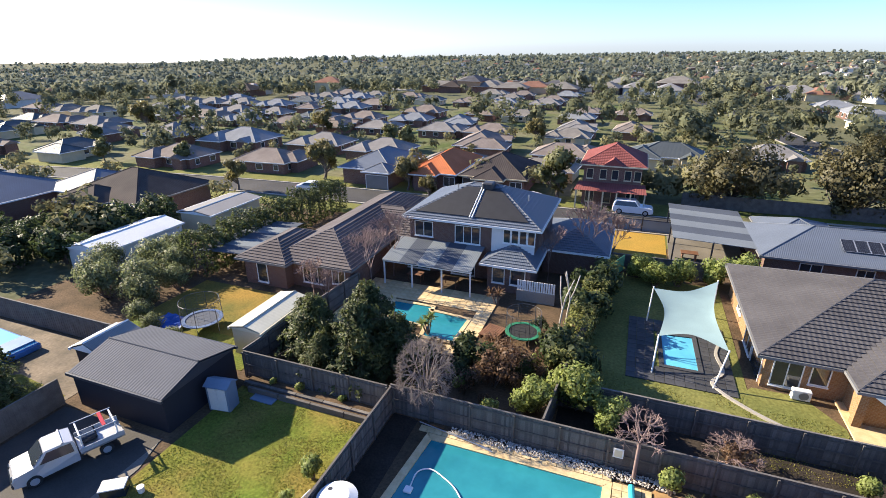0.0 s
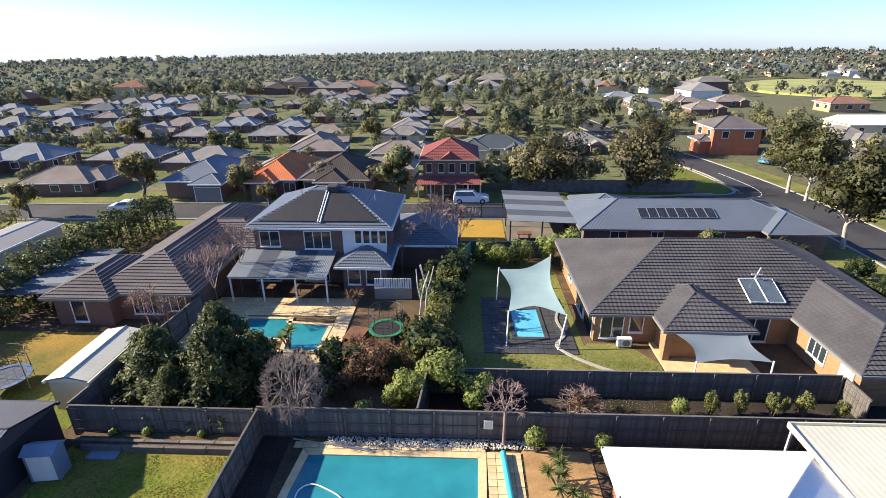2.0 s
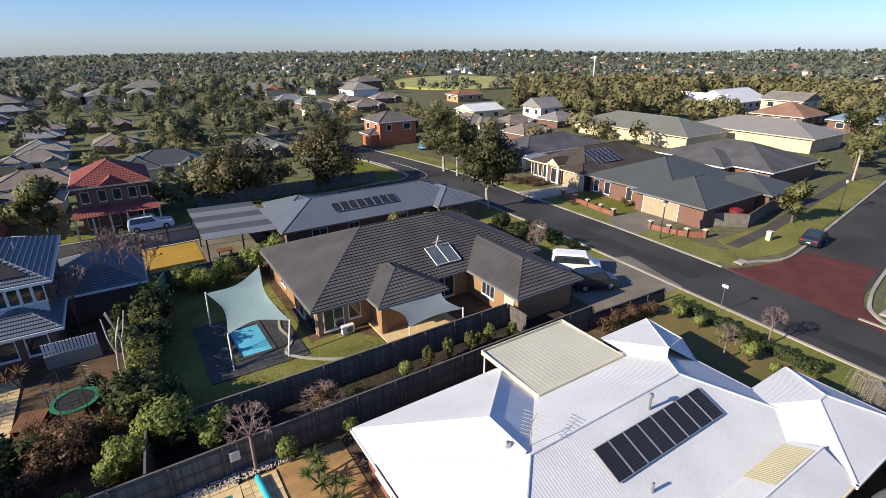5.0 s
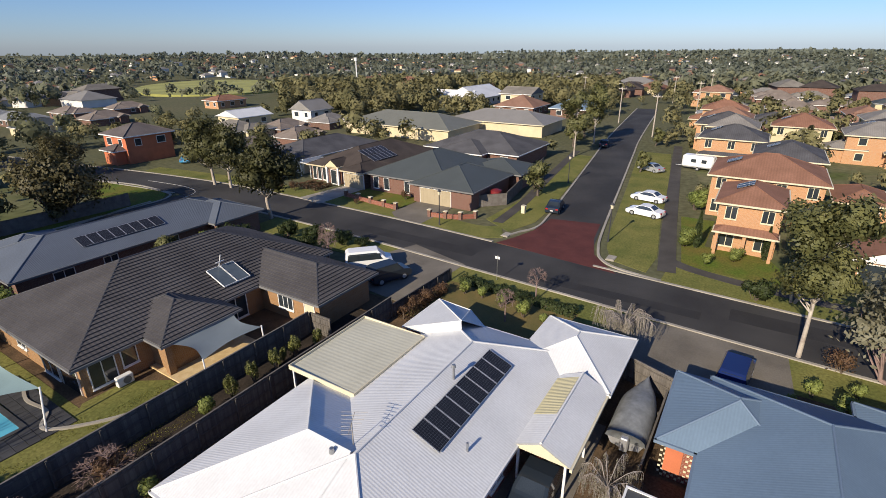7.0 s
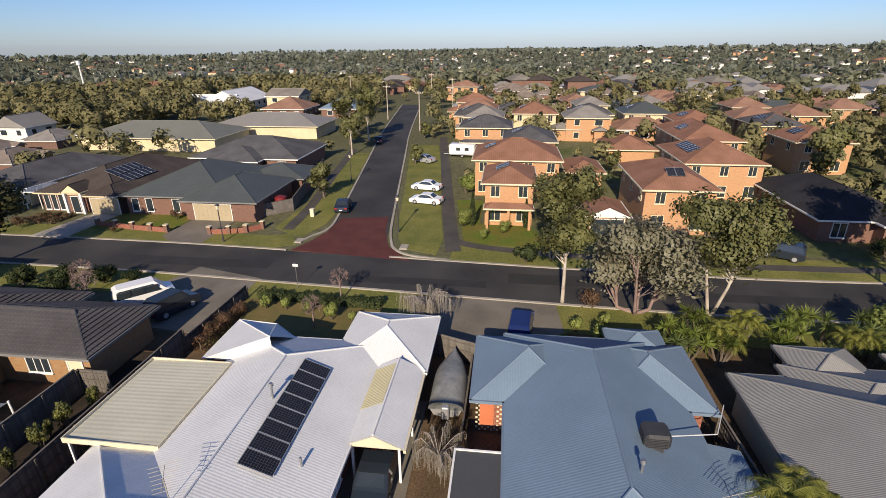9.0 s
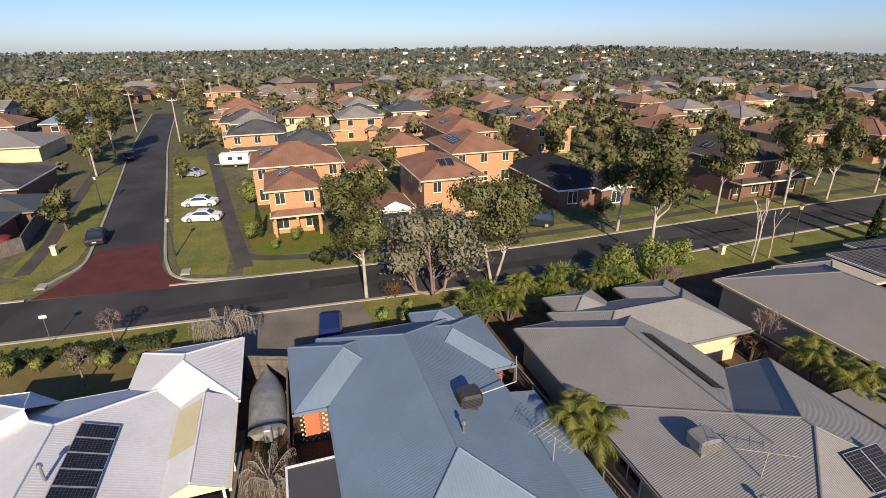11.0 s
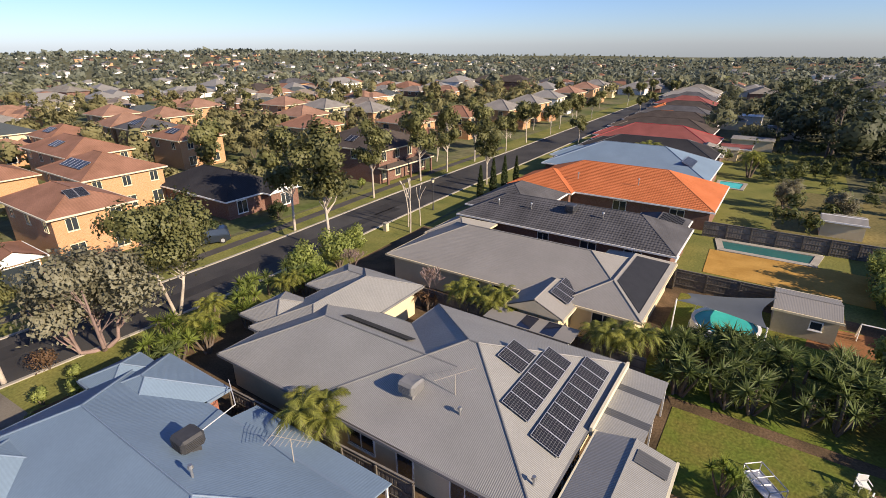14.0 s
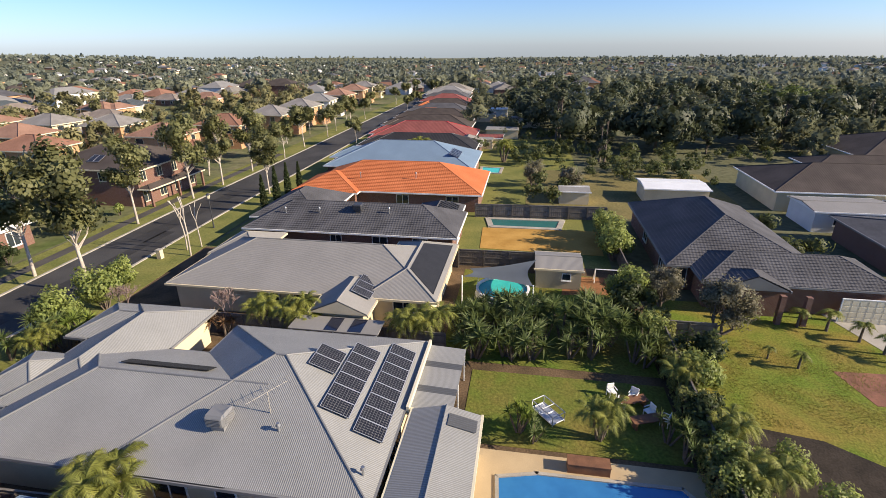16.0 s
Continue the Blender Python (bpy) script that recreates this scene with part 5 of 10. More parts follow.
# the covered pool under the sail
pavers("dark_paving", "dark grey paving slabs round the small pool", grid(1.4, 29.7, 7.7, 38.1, 0.6, lambda x, y: not (3.3 < x < 6.2 and 31.3 < y < 36.6)), 0.6, SLATE, 0.09)
pool("small pool under a pale blue cover", [(3.7, 35.9), (3.8, 31.8), (5.9, 31.8), (5.8, 36.1)], POOL_PALE, 0.07, SLATE)
strip("garden_edge", "curved pale stone garden edge", [(7.9, 36.8), (7.2, 34.5), (7.4, 32.2), (6.6, 30.6), (8.2, 28.8), (10.5, 27.4), (13, 26.6)], 0.10, CONCRETE, 0.16, "edging")
pool("long bright blue swimming pool", [(-2.2, -19.6), (-4.2, -20.1), (-11.5, -20.2), (-12.0, -19.6), (-12.0, -16.4), (-4.2, -16.2), (-2.4, -16.8)], POOL_BLUE, 0.08, CONCRETE, 0.2)
pool("narrow dark green swimming pool with paving", [(1.4, -62.3), (-7.4, -62.6), (-6.9, -59.9), (0.9, -59.8)], POOL_DARK, 0.05, CONCRETE, 0.7)
pool("distant turquoise pool beside a red roof", [(5.2, -92.6), (1.8, -92.4), (2.0, -88.4), (5.0, -88.6)], POOL_GREEN, 0.05, CONCRETE, 0.5)

# round pool above the ground
rp = thing("round_pool", "round turquoise pool standing above the ground with a white rim", "pool", -1.3, -40.0)
part("water", rod(bmesh.new(), (0, 0, 0.3), (0, 0, 1.02), 2.2, 2.2, 40), POOL_GREEN, rp)
bm = bmesh.new()
for i in range(40):
    a, b = 2 * math.pi * i / 40, 2 * math.pi * (i + 1) / 40
    q = [(2.18 * math.cos(a), 2.18 * math.sin(a)), (2.18 * math.cos(b), 2.18 * math.sin(b)), (2.4 * math.cos(b), 2.4 * math.sin(b)), (2.4 * math.cos(a), 2.4 * math.sin(a))]
    f = [bm.verts.new((x, y, z)) for z in (0, 1.2) for x, y in q]
    for s in ((4, 5, 6, 7), (2, 3, 7, 6), (0, 1, 5, 4)):
        bm.faces.new([f[k] for k in s])
bmesh.ops.recalc_face_normals(bm, faces=bm.faces)
part("wall", bm, WHITE, rp)
part("ladder", rods([((2.5, -0.3, 0), (2.2, -0.3, 1.9)), ((2.5, 0.3, 0), (2.2, 0.3, 1.9)), ((2.45, -0.3, 0.5), (2.45, 0.3, 0.5)), ((2.35, -0.3, 1.0), (2.35, 0.3, 1.0))], 0.03), WHITE, rp)

# ---- the white house ----
A = (6.55, 5.8, 26.4, 15.4, 2.6, 22, "x", "hh")
WH = [(6.5, 10.8, 16.15, 18.2, 2.6, 22, "y", "gh"), A, (23.6, 3.0, 30.2, 8.9, 2.6, 22, "x", "hh")]
wh = house("single-storey red brick house with a white metal roof", WH, BRICK_RED, WHITE_ROOF, WHITE_ROOF, WHITE_ROOF)
win(wh, (7.0, 15.8, 0.9, "w", 1.6, 1.3, 2), (7.0, 12.4, 0.9, "w", 1.6, 1.3, 2), (12.3, 6.3, 0.8, "s", 1.5, 1.4, 2), (16.3, 6.3, 0.8, "s", 1.2, 1.4, 2), (27, 3.5, 0.9, "s", 1.8, 1.3, 2), (9.5, 17.7, 0.9, "n", 1.6, 1.3, 2))
root, cx, cy = wh
bay = [(23.4, 17.1, 2.6), (28.2, 17.1, 2.6), (27.9, 14.2, 2.6), (26.3, 12.2, 2.6), (23.4, 12.4, 4.52), (23.4, 12.3, 2.6)]
bay = [(x - cx, y - cy, z) for x, y, z in bay]
bf = [(1, 0, 4), (2, 1, 4), (3, 2, 4), (0, 5, 4)]
br = part("roof", mesh_of("roof", bay, bf, WHITE_ROOF, [[((bay[i][0] if f[0] == 1 else bay[i][1]), bay[i][2]) for i in f] for f in bf]), None, root)
part("ridge_cap", rods([(bay[4], bay[1]), (bay[4], bay[2])], 0.05, 6), WHITE, br)
part("gutter", rods([(bay[0], bay[1]), (bay[1], bay[2]), (bay[2], bay[3])], 0.06, 6), WHITE, br)
part("wall", boxed(23.6 - cx, 12 - cy, 0, 26.2 - cx, 16.6 - cy, 2.55), BRICK_RED, root)
part("wall", boxed(26.2 - cx, 14.2 - cy, 0, 27.7 - cx, 16.6 - cy, 2.55), BRICK_RED, root)
roof(root, 17.4 - cx, 3.1 - cy, 23.9 - cx, 6.1 - cy, 2.55, 25, "x", "gg", WHITE_ROOF, WHITE, CREAM)
part("translucent_sheet", mesh_of("translucent_sheet", [(19.8 - cx, 6.0 - cy, 2.62), (23.4 - cx, 6.0 - cy, 2.62), (23.4 - cx, 4.7 - cy, 3.235), (19.8 - cx, 4.7 - cy, 3.235)], [(3, 2, 1, 0)], YELLOW_SHEET, [[(3.6, 1.4), (0, 1.4), (0, 0), (3.6, 0)]]), None, root, "yellowed clear roofing sheets")
for x, y in ((17.7, 3.4), (17.7, 5.8), (21, 3.4)):
    part("post", boxed(x - cx - 0.06, y - cy - 0.06, 0, x - cx + 0.06, y - cy + 0.06, 2.5), WHITE, root)
ground_patch("carport_floor", "dark concrete carport floor", "driveway", rect(14.5, 3.0, 24, 6.3), DRIVE, 0.05)
car("dark hatchback parked under the carport", 17.6, 4.6, 180, PAINT_DARK, "sedan", 4.3)

pg = thing("pergola", "flat cream patio cover with white posts", "pergola", 19.15, 17.2)
part("roof_sheet", mesh_of("roof_sheet", [(-3.4, -2.5, 3.05), (3.4, -2.5, 3.05), (3.4, 2.5, 2.92), (-3.4, 2.5, 2.92), (-3.4, -2.5, 2.98), (3.4, -2.5, 2.98), (3.4, 2.5, 2.85), (-3.4, 2.5, 2.85)], [(0, 1, 2, 3), (7, 6, 5, 4), (0, 4, 5, 1), (1, 5, 6, 2), (2, 6, 7, 3), (3, 7, 4, 0)], CREAM_SHEET, [[(0, 0), (6.8, 0), (6.8, 5), (0, 5)]] * 2 + [[(0, 0), (0, 0), (6.8, 0), (6.8, 0)]] * 4), None, pg)
for x0, y0, x1, y1 in ((-3.45, -2.56, 3.45, -2.5), (-3.45, 2.5, 3.45, 2.56), (-3.46, -2.5, -3.4, 2.5), (3.4, -2.5, 3.46, 2.5)):
    part("fascia", boxed(x0, y0, 2.78, x1, y1, 3.07), CREAM, pg)
for x, y in ((-3.3, 2.35), (0, 2.35), (3.3, 2.35), (-3.3, -2.0)):
    part("post", boxed(x - 0.05, y - 0.05, 0, x + 0.05, y + 0.05, 2.85), WHITE, pg)

P8 = solar_panel(None, 0.95, 1.62, PV_FINE)
panels(wh, P8, [slope_pose(14.52 + 0.97 * i, 8.85, plane_z(14.52 + 0.97 * i, 8.85, A) + 0.10, "s", 22) for i in range(8)])
vent_pipe(18.3, 9.9, plane_z(18.3, 9.9, A), 0.75)
vent_pipe(15.2, 7.3, plane_z(15.2, 7.3, A), 0.5, False)
antenna(11.9, 11.2, 4.5, 1.0, 30, 7, 1.4)
rl = thing("trellis_tower", "thin steel wind-driven roof fan", "vent", 11.0, 11.6, 4.4)
part("fan", rod(bmesh.new(), (0, 0, 0), (0, 0, 0.25), 0.14, 0.1, 10), STEEL, rl)

# ---- the boat beside it ----
bt = thing("covered_boat", "small boat on a trailer under a grey tarpaulin", "boat", 25.2, 1.65, 0, 0)
vs, fs = [], []
for i in range(13):
    s = i / 12
    w = 1.05 * (1 - max(0, s - 0.45) ** 2 / 0.32) if s > 0.45 else 1.05
    w = max(w, 0.04)
    for j in range(9):
        a = math.pi * j / 8
        ridge = 0.55 + 0.25 * math.sin(math.pi * min(1, s * 1.3))
        vs.append((-2.9 + 5.8 * s, -w * math.cos(a), 0.95 + ridge * math.sin(a) ** 0.8 + 0.03 * math.sin(9 * s + 3 * a)))
for i in range(12):
    for j in range(8):
        o = i * 9 + j
        fs.append((o, o + 9, o + 10, o + 1))
fs.append(tuple(range(8, -1, -1)))
part("tarpaulin", mesh_of("tarpaulin", vs, fs, TARP, smooth=True), TARP, bt)
hull = bmesh.new()
prof = [(-1.0, 1.0), (-0.75, 0.5), (0, 0.28), (0.75, 0.5), (1.0, 1.0)]
prev = None
for i in range(9):
    s = i / 8
    w = 1.0 if s < 0.45 else max(0.03, 1 - (s - 0.45) ** 2 / 0.31)
    ring = [hull.verts.new((-2.8 + 5.6 * s, y * w, z + 0.35 * max(0, s - 0.6))) for y, z in prof]
    if prev:
        for p in range(4):
            hull.faces.new((prev[p], ring[p], ring[p + 1], prev[p + 1]))
    else:
        hull.faces.new(ring)
    prev = ring
part("hull", hull, PVLINE, bt)
part("motor", boxed(-3.25, -0.22, 0.5, -2.85, 0.22, 1.35, 0.06), PVLINE, bt)
part("trailer_frame", rods([((-2.6, -0.7, 0.32), (2.2, -0.5, 0.32)), ((-2.6, 0.7, 0.32), (2.2, 0.5, 0.32)), ((2.2, -0.5, 0.32), (3.6, 0, 0.42)), ((2.2, 0.5, 0.32), (3.6, 0, 0.42))], 0.05), STEEL, bt)
wheels(bt, (-0.8,), 2.0, 0.3)

# ---- the blue-roofed house ----
B = (9.2, -11.4, 28.4, -1.7, 2.6, 25, "x", "hh")
BL = [B, (21.4, -6.2, 27.9, 0.1, 2.6, 25, "x", "hh"), (21.7, -12.9, 28.0, -7.0, 2.6, 25, "x", "hh"), (26.4, -11.9, 29.8, -8.4, 2.6, 25, "x", "hh")]
bl = house("single-storey brick house with a blue-grey metal roof", BL, BRICK_RED, BLUE_ROOF, BLUEPAINT, BLUEPAINT)
root, cx, cy = bl
part("terracotta_panel", boxed(21.84 - cx, -1.15 - cy, 0.5, 21.89 - cx, -0.35 - cy, 2.2), RENDER_TERRA, root)
bm = bmesh.new()
for i in range(9):
    for j in range(14):
        if (i + j) % 2 and not (1 < i < 7 and 2 < j < 12):
            box(bm, 21.855 - cx, -1.6 - cy + 0.17 * i, 0.1 + 0.165 * j, 21.885 - cx, -1.48 - cy + 0.17 * i, 0.21 + 0.165 * j)
part("cream_brick_pattern", bm, CREAM, root)
win(bl, (18.5, -2.2, 0.9, "n", 1.6, 1.3, 2), (14, -2.2, 0.9, "n", 1.6, 1.3, 2), (25, -0.4, 0.9, "n", 1.6, 1.3, 2), (24.5, -12.4, 0.9, "s", 1.6, 1.3, 2), (17.5, -10.9, 0.9, "s", 1.6, 1.3, 2))
part("skillion_roof", mesh_of("skillion_roof", [(9.6 - cx, -13.1 - cy, 2.28), (19.4 - cx, -13.1 - cy, 2.28), (19.4 - cx, -11.3 - cy, 2.6), (9.6 - cx, -11.3 - cy, 2.6), (9.6 - cx, -13.1 - cy, 2.2), (19.4 - cx, -13.1 - cy, 2.2), (19.4 - cx, -11.3 - cy, 2.5), (9.6 - cx, -11.3 - cy, 2.5)], [(0, 1, 2, 3), (7, 6, 5, 4), (0, 4, 5, 1), (1, 5, 6, 2), (3, 7, 4, 0)], BLUE_ROOF, [[(0, 0), (9.8, 0), (9.8, 1.8), (0, 1.8)]] * 2 + [[(0, 0), (0, 0), (9, 0), (9, 0)]] * 3), None, root)
for x in (9.8, 13, 16, 19.2):
    part("post", boxed(x - cx - 0.05, -13.0 - cy, 0, x - cx + 0.05, -12.9 - cy, 2.2), WHITE, root)
box_cooler(17.4, -8.3, plane_z(17.4, -8.3, B) + 0.05, DARKCOVER, "cooler box on the blue roof under a dark cover")
vent_pipe(15.2, -7.2, plane_z(15.2, -7.2, B), 0.5)
antenna(14.0, -11.2, 2.6, 1.5, 20, 9, 2.0)
pc = thing("power_cable", "thin white cable running down to the blue roof", "cable")
part("wire", rods([((17.9, -8.9, 4.1), (19.6, -12.0, 3.0)), ((19.6, -12.0, 3.0), (22.0, -13.2, 2.9))], 0.025, 4), WHITE, pc)
sh = thing("lean_to", "dark flat-roofed lean-to with a white edge", "shed", 15.6, -0.6)
part("wall", boxed(-2.1, -0.9, 0, 2.0, 0.9, 2.25), BRICK_RED, sh)
part("roof_sheet", boxed(-2.3, -1.1, 2.27, 2.2, 1.2, 2.36), DARK_SHEET, sh)
for y0, y1 in ((-1.2, -1.1), (1.2, 1.3)):
    part("fascia", boxed(-2.3, y0, 2.2, 2.2, y1, 2.42), WHITE, sh)
part("fascia", boxed(2.2, -1.2, 2.2, 2.3, 1.3, 2.42), WHITE, sh)

# ---- the grey house ----
Gm = (10.2, -24.6, 25.4, -14.76, 2.6, 22, "x", "gh")
Gw = (3.2, -28.1, 17.2, -14.7, 2.6, 22, "x", "hh")
GR = [Gm, Gw, (20.2, -30.0, 26.6, -18.0, 2.6, 22, "y", "hh"), (24.8, -23.0, 28.8, -18.8, 2.6, 22, "x", "hh"), (20.6, -29.9, 28.5, -25.0, 2.6, 20, "x", "hh")]
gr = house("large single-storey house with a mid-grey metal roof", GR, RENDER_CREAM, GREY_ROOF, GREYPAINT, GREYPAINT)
win(gr, (13.5, -15.2, 0.7, "n", 1.8, 1.5, 2), (10.5, -15.2, 0.2, "n", 1.0, 2.0, 1), (6.5, -15.2, 0.2, "n", 2.4, 2.0, 3), (18, -15.2, 0.9, "n", 1.5, 1.2, 2), (3.5, -20, 0.5, "w", 2.2, 1.7, 2), (21.1, -27.5, 0.9, "w", 1.2, 1.2, 2))
PV6 = solar_panel(None, 1.0, 1.62, PV_BOLD)
kk = math.tan(radians(22))
panels(gr, PV6, [slope_pose(x, y0 + 1.0 * (i + 0.5), 2.6 + (x - 3.2) * kk + 0.12, "w", 22) for x, y0, n in ((7.9, -23.4, 2), (6.25, -24.8, 6), (4.35, -26.2, 8)) for i in range(n)])
hm = thing("pool_heating_mat", "black rubber solar heating mat on the roof", "heating mat")
bm = bmesh.new()
for i in range(11):
    box(bm, -2.8, -0.42 + 0.07 * i, 0, 2.8, -0.36 + 0.07 * i, 0.04)
part("tubes", bm, TYRE, hm)
hm.matrix_basis = slope_pose(17.2, -21.0, plane_z(17.2, -21.0, Gm) + 0.09, "s", 22)
box_cooler(11.7, -17.4, plane_z(11.7, -17.4, Gm) + 0.05, GREYPAINT, "grey evaporative cooler on the grey roof")
antenna(9.4, -18.2, 4.0, 1.3, 60, 8, 2.4)
vent_pipe(8.6, -17.4, 3.6, 0.4)
vent_pipe(3.9, -16.1, 2.9, 0.35)
pt = thing("patio_roof", "low grey patio roof with dark clear strips", "patio roof", 1.75, -24.5)
for i, (y0, y1, mt) in enumerate(((-3.4, -1.6, GREY_ROOF), (-1.6, -1.0, DARK_SHEET), (-1.0, 0.9, GREY_ROOF), (0.9, 1.5, DARK_SHEET), (1.5, 3.3, GREY_ROOF))):
    part("roof_sheet", mesh_of("roof_sheet", [(-1.2, y0, 2.38), (1.15, y0, 2.5), (1.15, y1, 2.5), (-1.2, y1, 2.38), (-1.2, y0, 2.32), (1.15, y0, 2.44), (1.15, y1, 2.44), (-1.2, y1, 2.32)], [(0, 1, 2, 3), (7, 6, 5, 4), (3, 7, 4, 0), (0, 4, 5, 1), (2, 6, 7, 3)], mt, [[(y0, 0), (y0, 2.3), (y1, 2.3), (y1, 0)]] * 2 + [[(0, 0)] * 4] * 3), None, pt)
part("parapet", boxed(1.16, -3.5, 2.3, 1.32, 3.4, 2.85), CREAM, pt)
for y in (-3.2, 0, 3.1):
    part("post", boxed(-1.15, y - 0.05, 0, -1.05, y + 0.05, 2.35), WHITE, pt)
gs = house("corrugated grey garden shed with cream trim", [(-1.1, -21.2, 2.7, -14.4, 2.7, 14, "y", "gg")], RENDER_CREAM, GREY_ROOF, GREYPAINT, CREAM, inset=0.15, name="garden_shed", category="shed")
part("skylight_sheet", mesh_of("skylight_sheet", [(-0.95 - gs[1], -20.6 - gs[2], 2.80), (0.55 - gs[1], -20.6 - gs[2], 3.17), (0.55 - gs[1], -19.7 - gs[2], 3.17), (-0.95 - gs[1], -19.7 - gs[2], 2.80)], [(0, 1, 2, 3)], DARK_SHEET, [[(0, 0), (0, 1.5), (0.9, 1.5), (0.9, 0)]]), None, gs[0])

# ---- fences ----
fence("weathered grey paling fence behind the pools", (-11.4, 21.3), (27.5, 21.3), 1.95, rail_side=-1)
fence("weathered grey paling fence", (27.5, 21.3), (36.2, 21.0), 1.2, rail_side=-1)
fence("weathered grey paling fence beside the lawn", (-11.3, 5), (-11.3, 21.2), 1.9, rail_side=-1)
fence("weathered grey paling fence behind the lawn", (-21.8, 21.1), (-11.5, 21.1), 1.95, rail_side=-1)
fence("weathered grey paling fence between gardens", (-22.0, 21.3), (-21.0, 34.5), 1.9, rail_side=-1, pieces=False)
fence("dark paling fence of the tan brick house", (-2.4, 25.3), (22.4, 25.3), 1.85, rail_side=-1)
fence("short paling side gate", (22.6, 23.2), (22.6, 25.3), 1.7)
fence("grey fence beside the drive", (-30.3, -2), (-30.3, 15.0), 1.8, pieces=False)
fence("long grey paling fence", (-50, 20.6), (-32.3, 20.6), 1.85, pieces=False)
fence("side paling fence hidden in climbers", (-2.6, 21.5), (-0.6, 46), 1.9, pieces=False)
fence("paling fence behind the yellow lawn", (-1.0, 47.2), (9, 47.2), 1.7, pieces=False)
fence("paling fence between the blue and grey roofs", (9, -14.0), (22.6, -13.5), 1.85, pieces=False)
fence("paling fence and gate beside the boat", (28.1, 0.2), (29.2, 3.2), 1.8)
fence("low brown paling wall beside the boat", (21.0, 0.55), (28.0, 0.45), 1.0, pieces=False)
fence("dark paling fence by the round pool", (-4.2, -47.2), (3.6, -47.0), 1.8, pieces=False)
fence("dark paling fence behind the narrow pool", (-13.4, -64.0), (3.6, -63.2), 1.8, pieces=False)
fence("paling fence at the end of the sand yard", (-12.6, -59), (-12.9, -46), 1.7, pieces=False)
fence("paling fence between two gardens", (-13.6, -35.2), (-13.6, -9), 1.8, pieces=False)
fence("brown paling fence beside the lawn house", (-17.6, -35.2), (-13.8, -35.2), 1.7, pieces=False)
fence("paling fence between the grey roofs", (2.4, -30.6), (21, -31.0), 1.8, pieces=False)
fence("paling fence between light and dark roofs", (3.6, -46.4), (28, -47.0), 1.8, pieces=False)
ret = thing("retaining_wall", "low grey sleeper wall edging the lawn", "wall", kind="structure")
for i in range(5):
    part("sleeper", boxed(-21.2 + 1.94 * i, 20.15, 0, -19.3 + 1.94 * i, 20.35, 0.42), PALING, ret)

# the back yard beyond the drive
ground_patch("yard", "pale dusty yard beside the blue pool", "yard", [(-47, 8), (-30.6, 8), (-30.6, 20.3), (-47, 20.3)], mat("pale_dust", (0.20, 0.155, 0.105), 0.95, 0, 0.6, 0.5, 0.6, 5, second=(0.085, 0.068, 0.045)), 0.03)
ground_patch("lawn", "rough green grass in the back yard", "lawn", [(-40, 9), (-31, 9), (-31, 15.5), (-36, 16), (-40, 14)], LAWN, 0.036)
bp_ = thing("blue_pool", "low blue plastic garden pool with pale water", "pool", -40.6, 17.2, 0, -4)
part("shell", boxed(-2.6, -1.6, 0, 2.6, 1.6, 0.55, 0.12), mat("blue_plastic", (0.04, 0.16, 0.42), 0.4), bp_)
part("water", boxed(-2.4, -1.4, 0.5, 2.4, 1.4, 0.565), POOL_PALE, bp_)
part("cover_fold", boxed(0.6, -1.5, 0.56, 2.2, 1.5, 0.68, 0.06), mat("pale_cover", (0.10, 0.22, 0.40), 0.5), bp_)
tp = thing("tarpaulin", "crumpled bright blue tarpaulin on the grass", "tarpaulin", -32.0, 24.6, 0.04)
qq = np.random.default_rng(5)
tv = [(0.42 * i - 1.5, 0.42 * j - 1.2, float(qq.uniform(0.02, 0.42))) for i in range(8) for j in range(6)]
part("cloth", mesh_of("cloth", tv, [(i * 6 + j, i * 6 + j + 6, i * 6 + j + 7, i * 6 + j + 1) for i in range(7) for j in range(5)], mat("blue_tarp", (0.02, 0.10, 0.42), 0.45)), None, tp)
se = thing("timber_edging", "low grey timber sleeper edging along the lawn", "edging", 0, 0)
for i in range(4):
    part("sleeper", boxed(-20.6 + 2.3 * i, 19.75, 0, -18.34 + 2.3 * i, 19.93, 0.42, 0.01), RAIL, se)
ground_patch("garden_bed", "dark mulch bed between edging and fence", "garden bed", rect(-21.2, 19.95, -11.6, 21.0), EARTH, 0.3)
bx = thing("tool_box", "pale angled box lying on the drive's edge", "box", -21.3, 11.3, 0.05, 35)
part("body", boxed(-0.55, -0.35, 0, 0.55, 0.35, 0.5, 0.03), PAINT_DARK, bx)
part("lid", boxed(-0.58, -0.38, 0.5, 0.58, 0.38, 0.56, 0.02), RENDER_WHITE, bx)
pbk = thing("paint_bucket", "small white bucket on the lawn", "bucket", -20.2, 11.8, 0.04)
part("bucket", rod(bmesh.new(), (0, 0, 0), (0, 0, 0.3), 0.14, 0.17, 14), WHITE, pbk)
part("lid", rod(bmesh.new(), (0, 0, 0.3), (0, 0, 0.33), 0.18, 0.18, 14), WHITE, pbk)
ground_patch("lawn", "rough lit grass beside the tan brick house", "lawn", [(8.4, 25.6), (13.2, 25.6), (13.2, 28.8), (11.6, 31.2), (8.9, 31.2), (7.4, 29.4)], GRASS, 0.034)
for i in range(7):
    sp = thing("stepping_stone", "dark square stepping stone in the grass", "paver", 9.6 + 0.62 * i, 26.3 + 0.08 * (i % 3), 0.034, 7 * (i % 4), "stepping stones")
    part("slab", boxed(-0.26, -0.26, 0, 0.26, 0.26, 0.05, 0.01), SLATE, sp)
    part("bed", boxed(-0.29, -0.29, -0.02, 0.29, 0.29, 0.02), EARTH, sp)

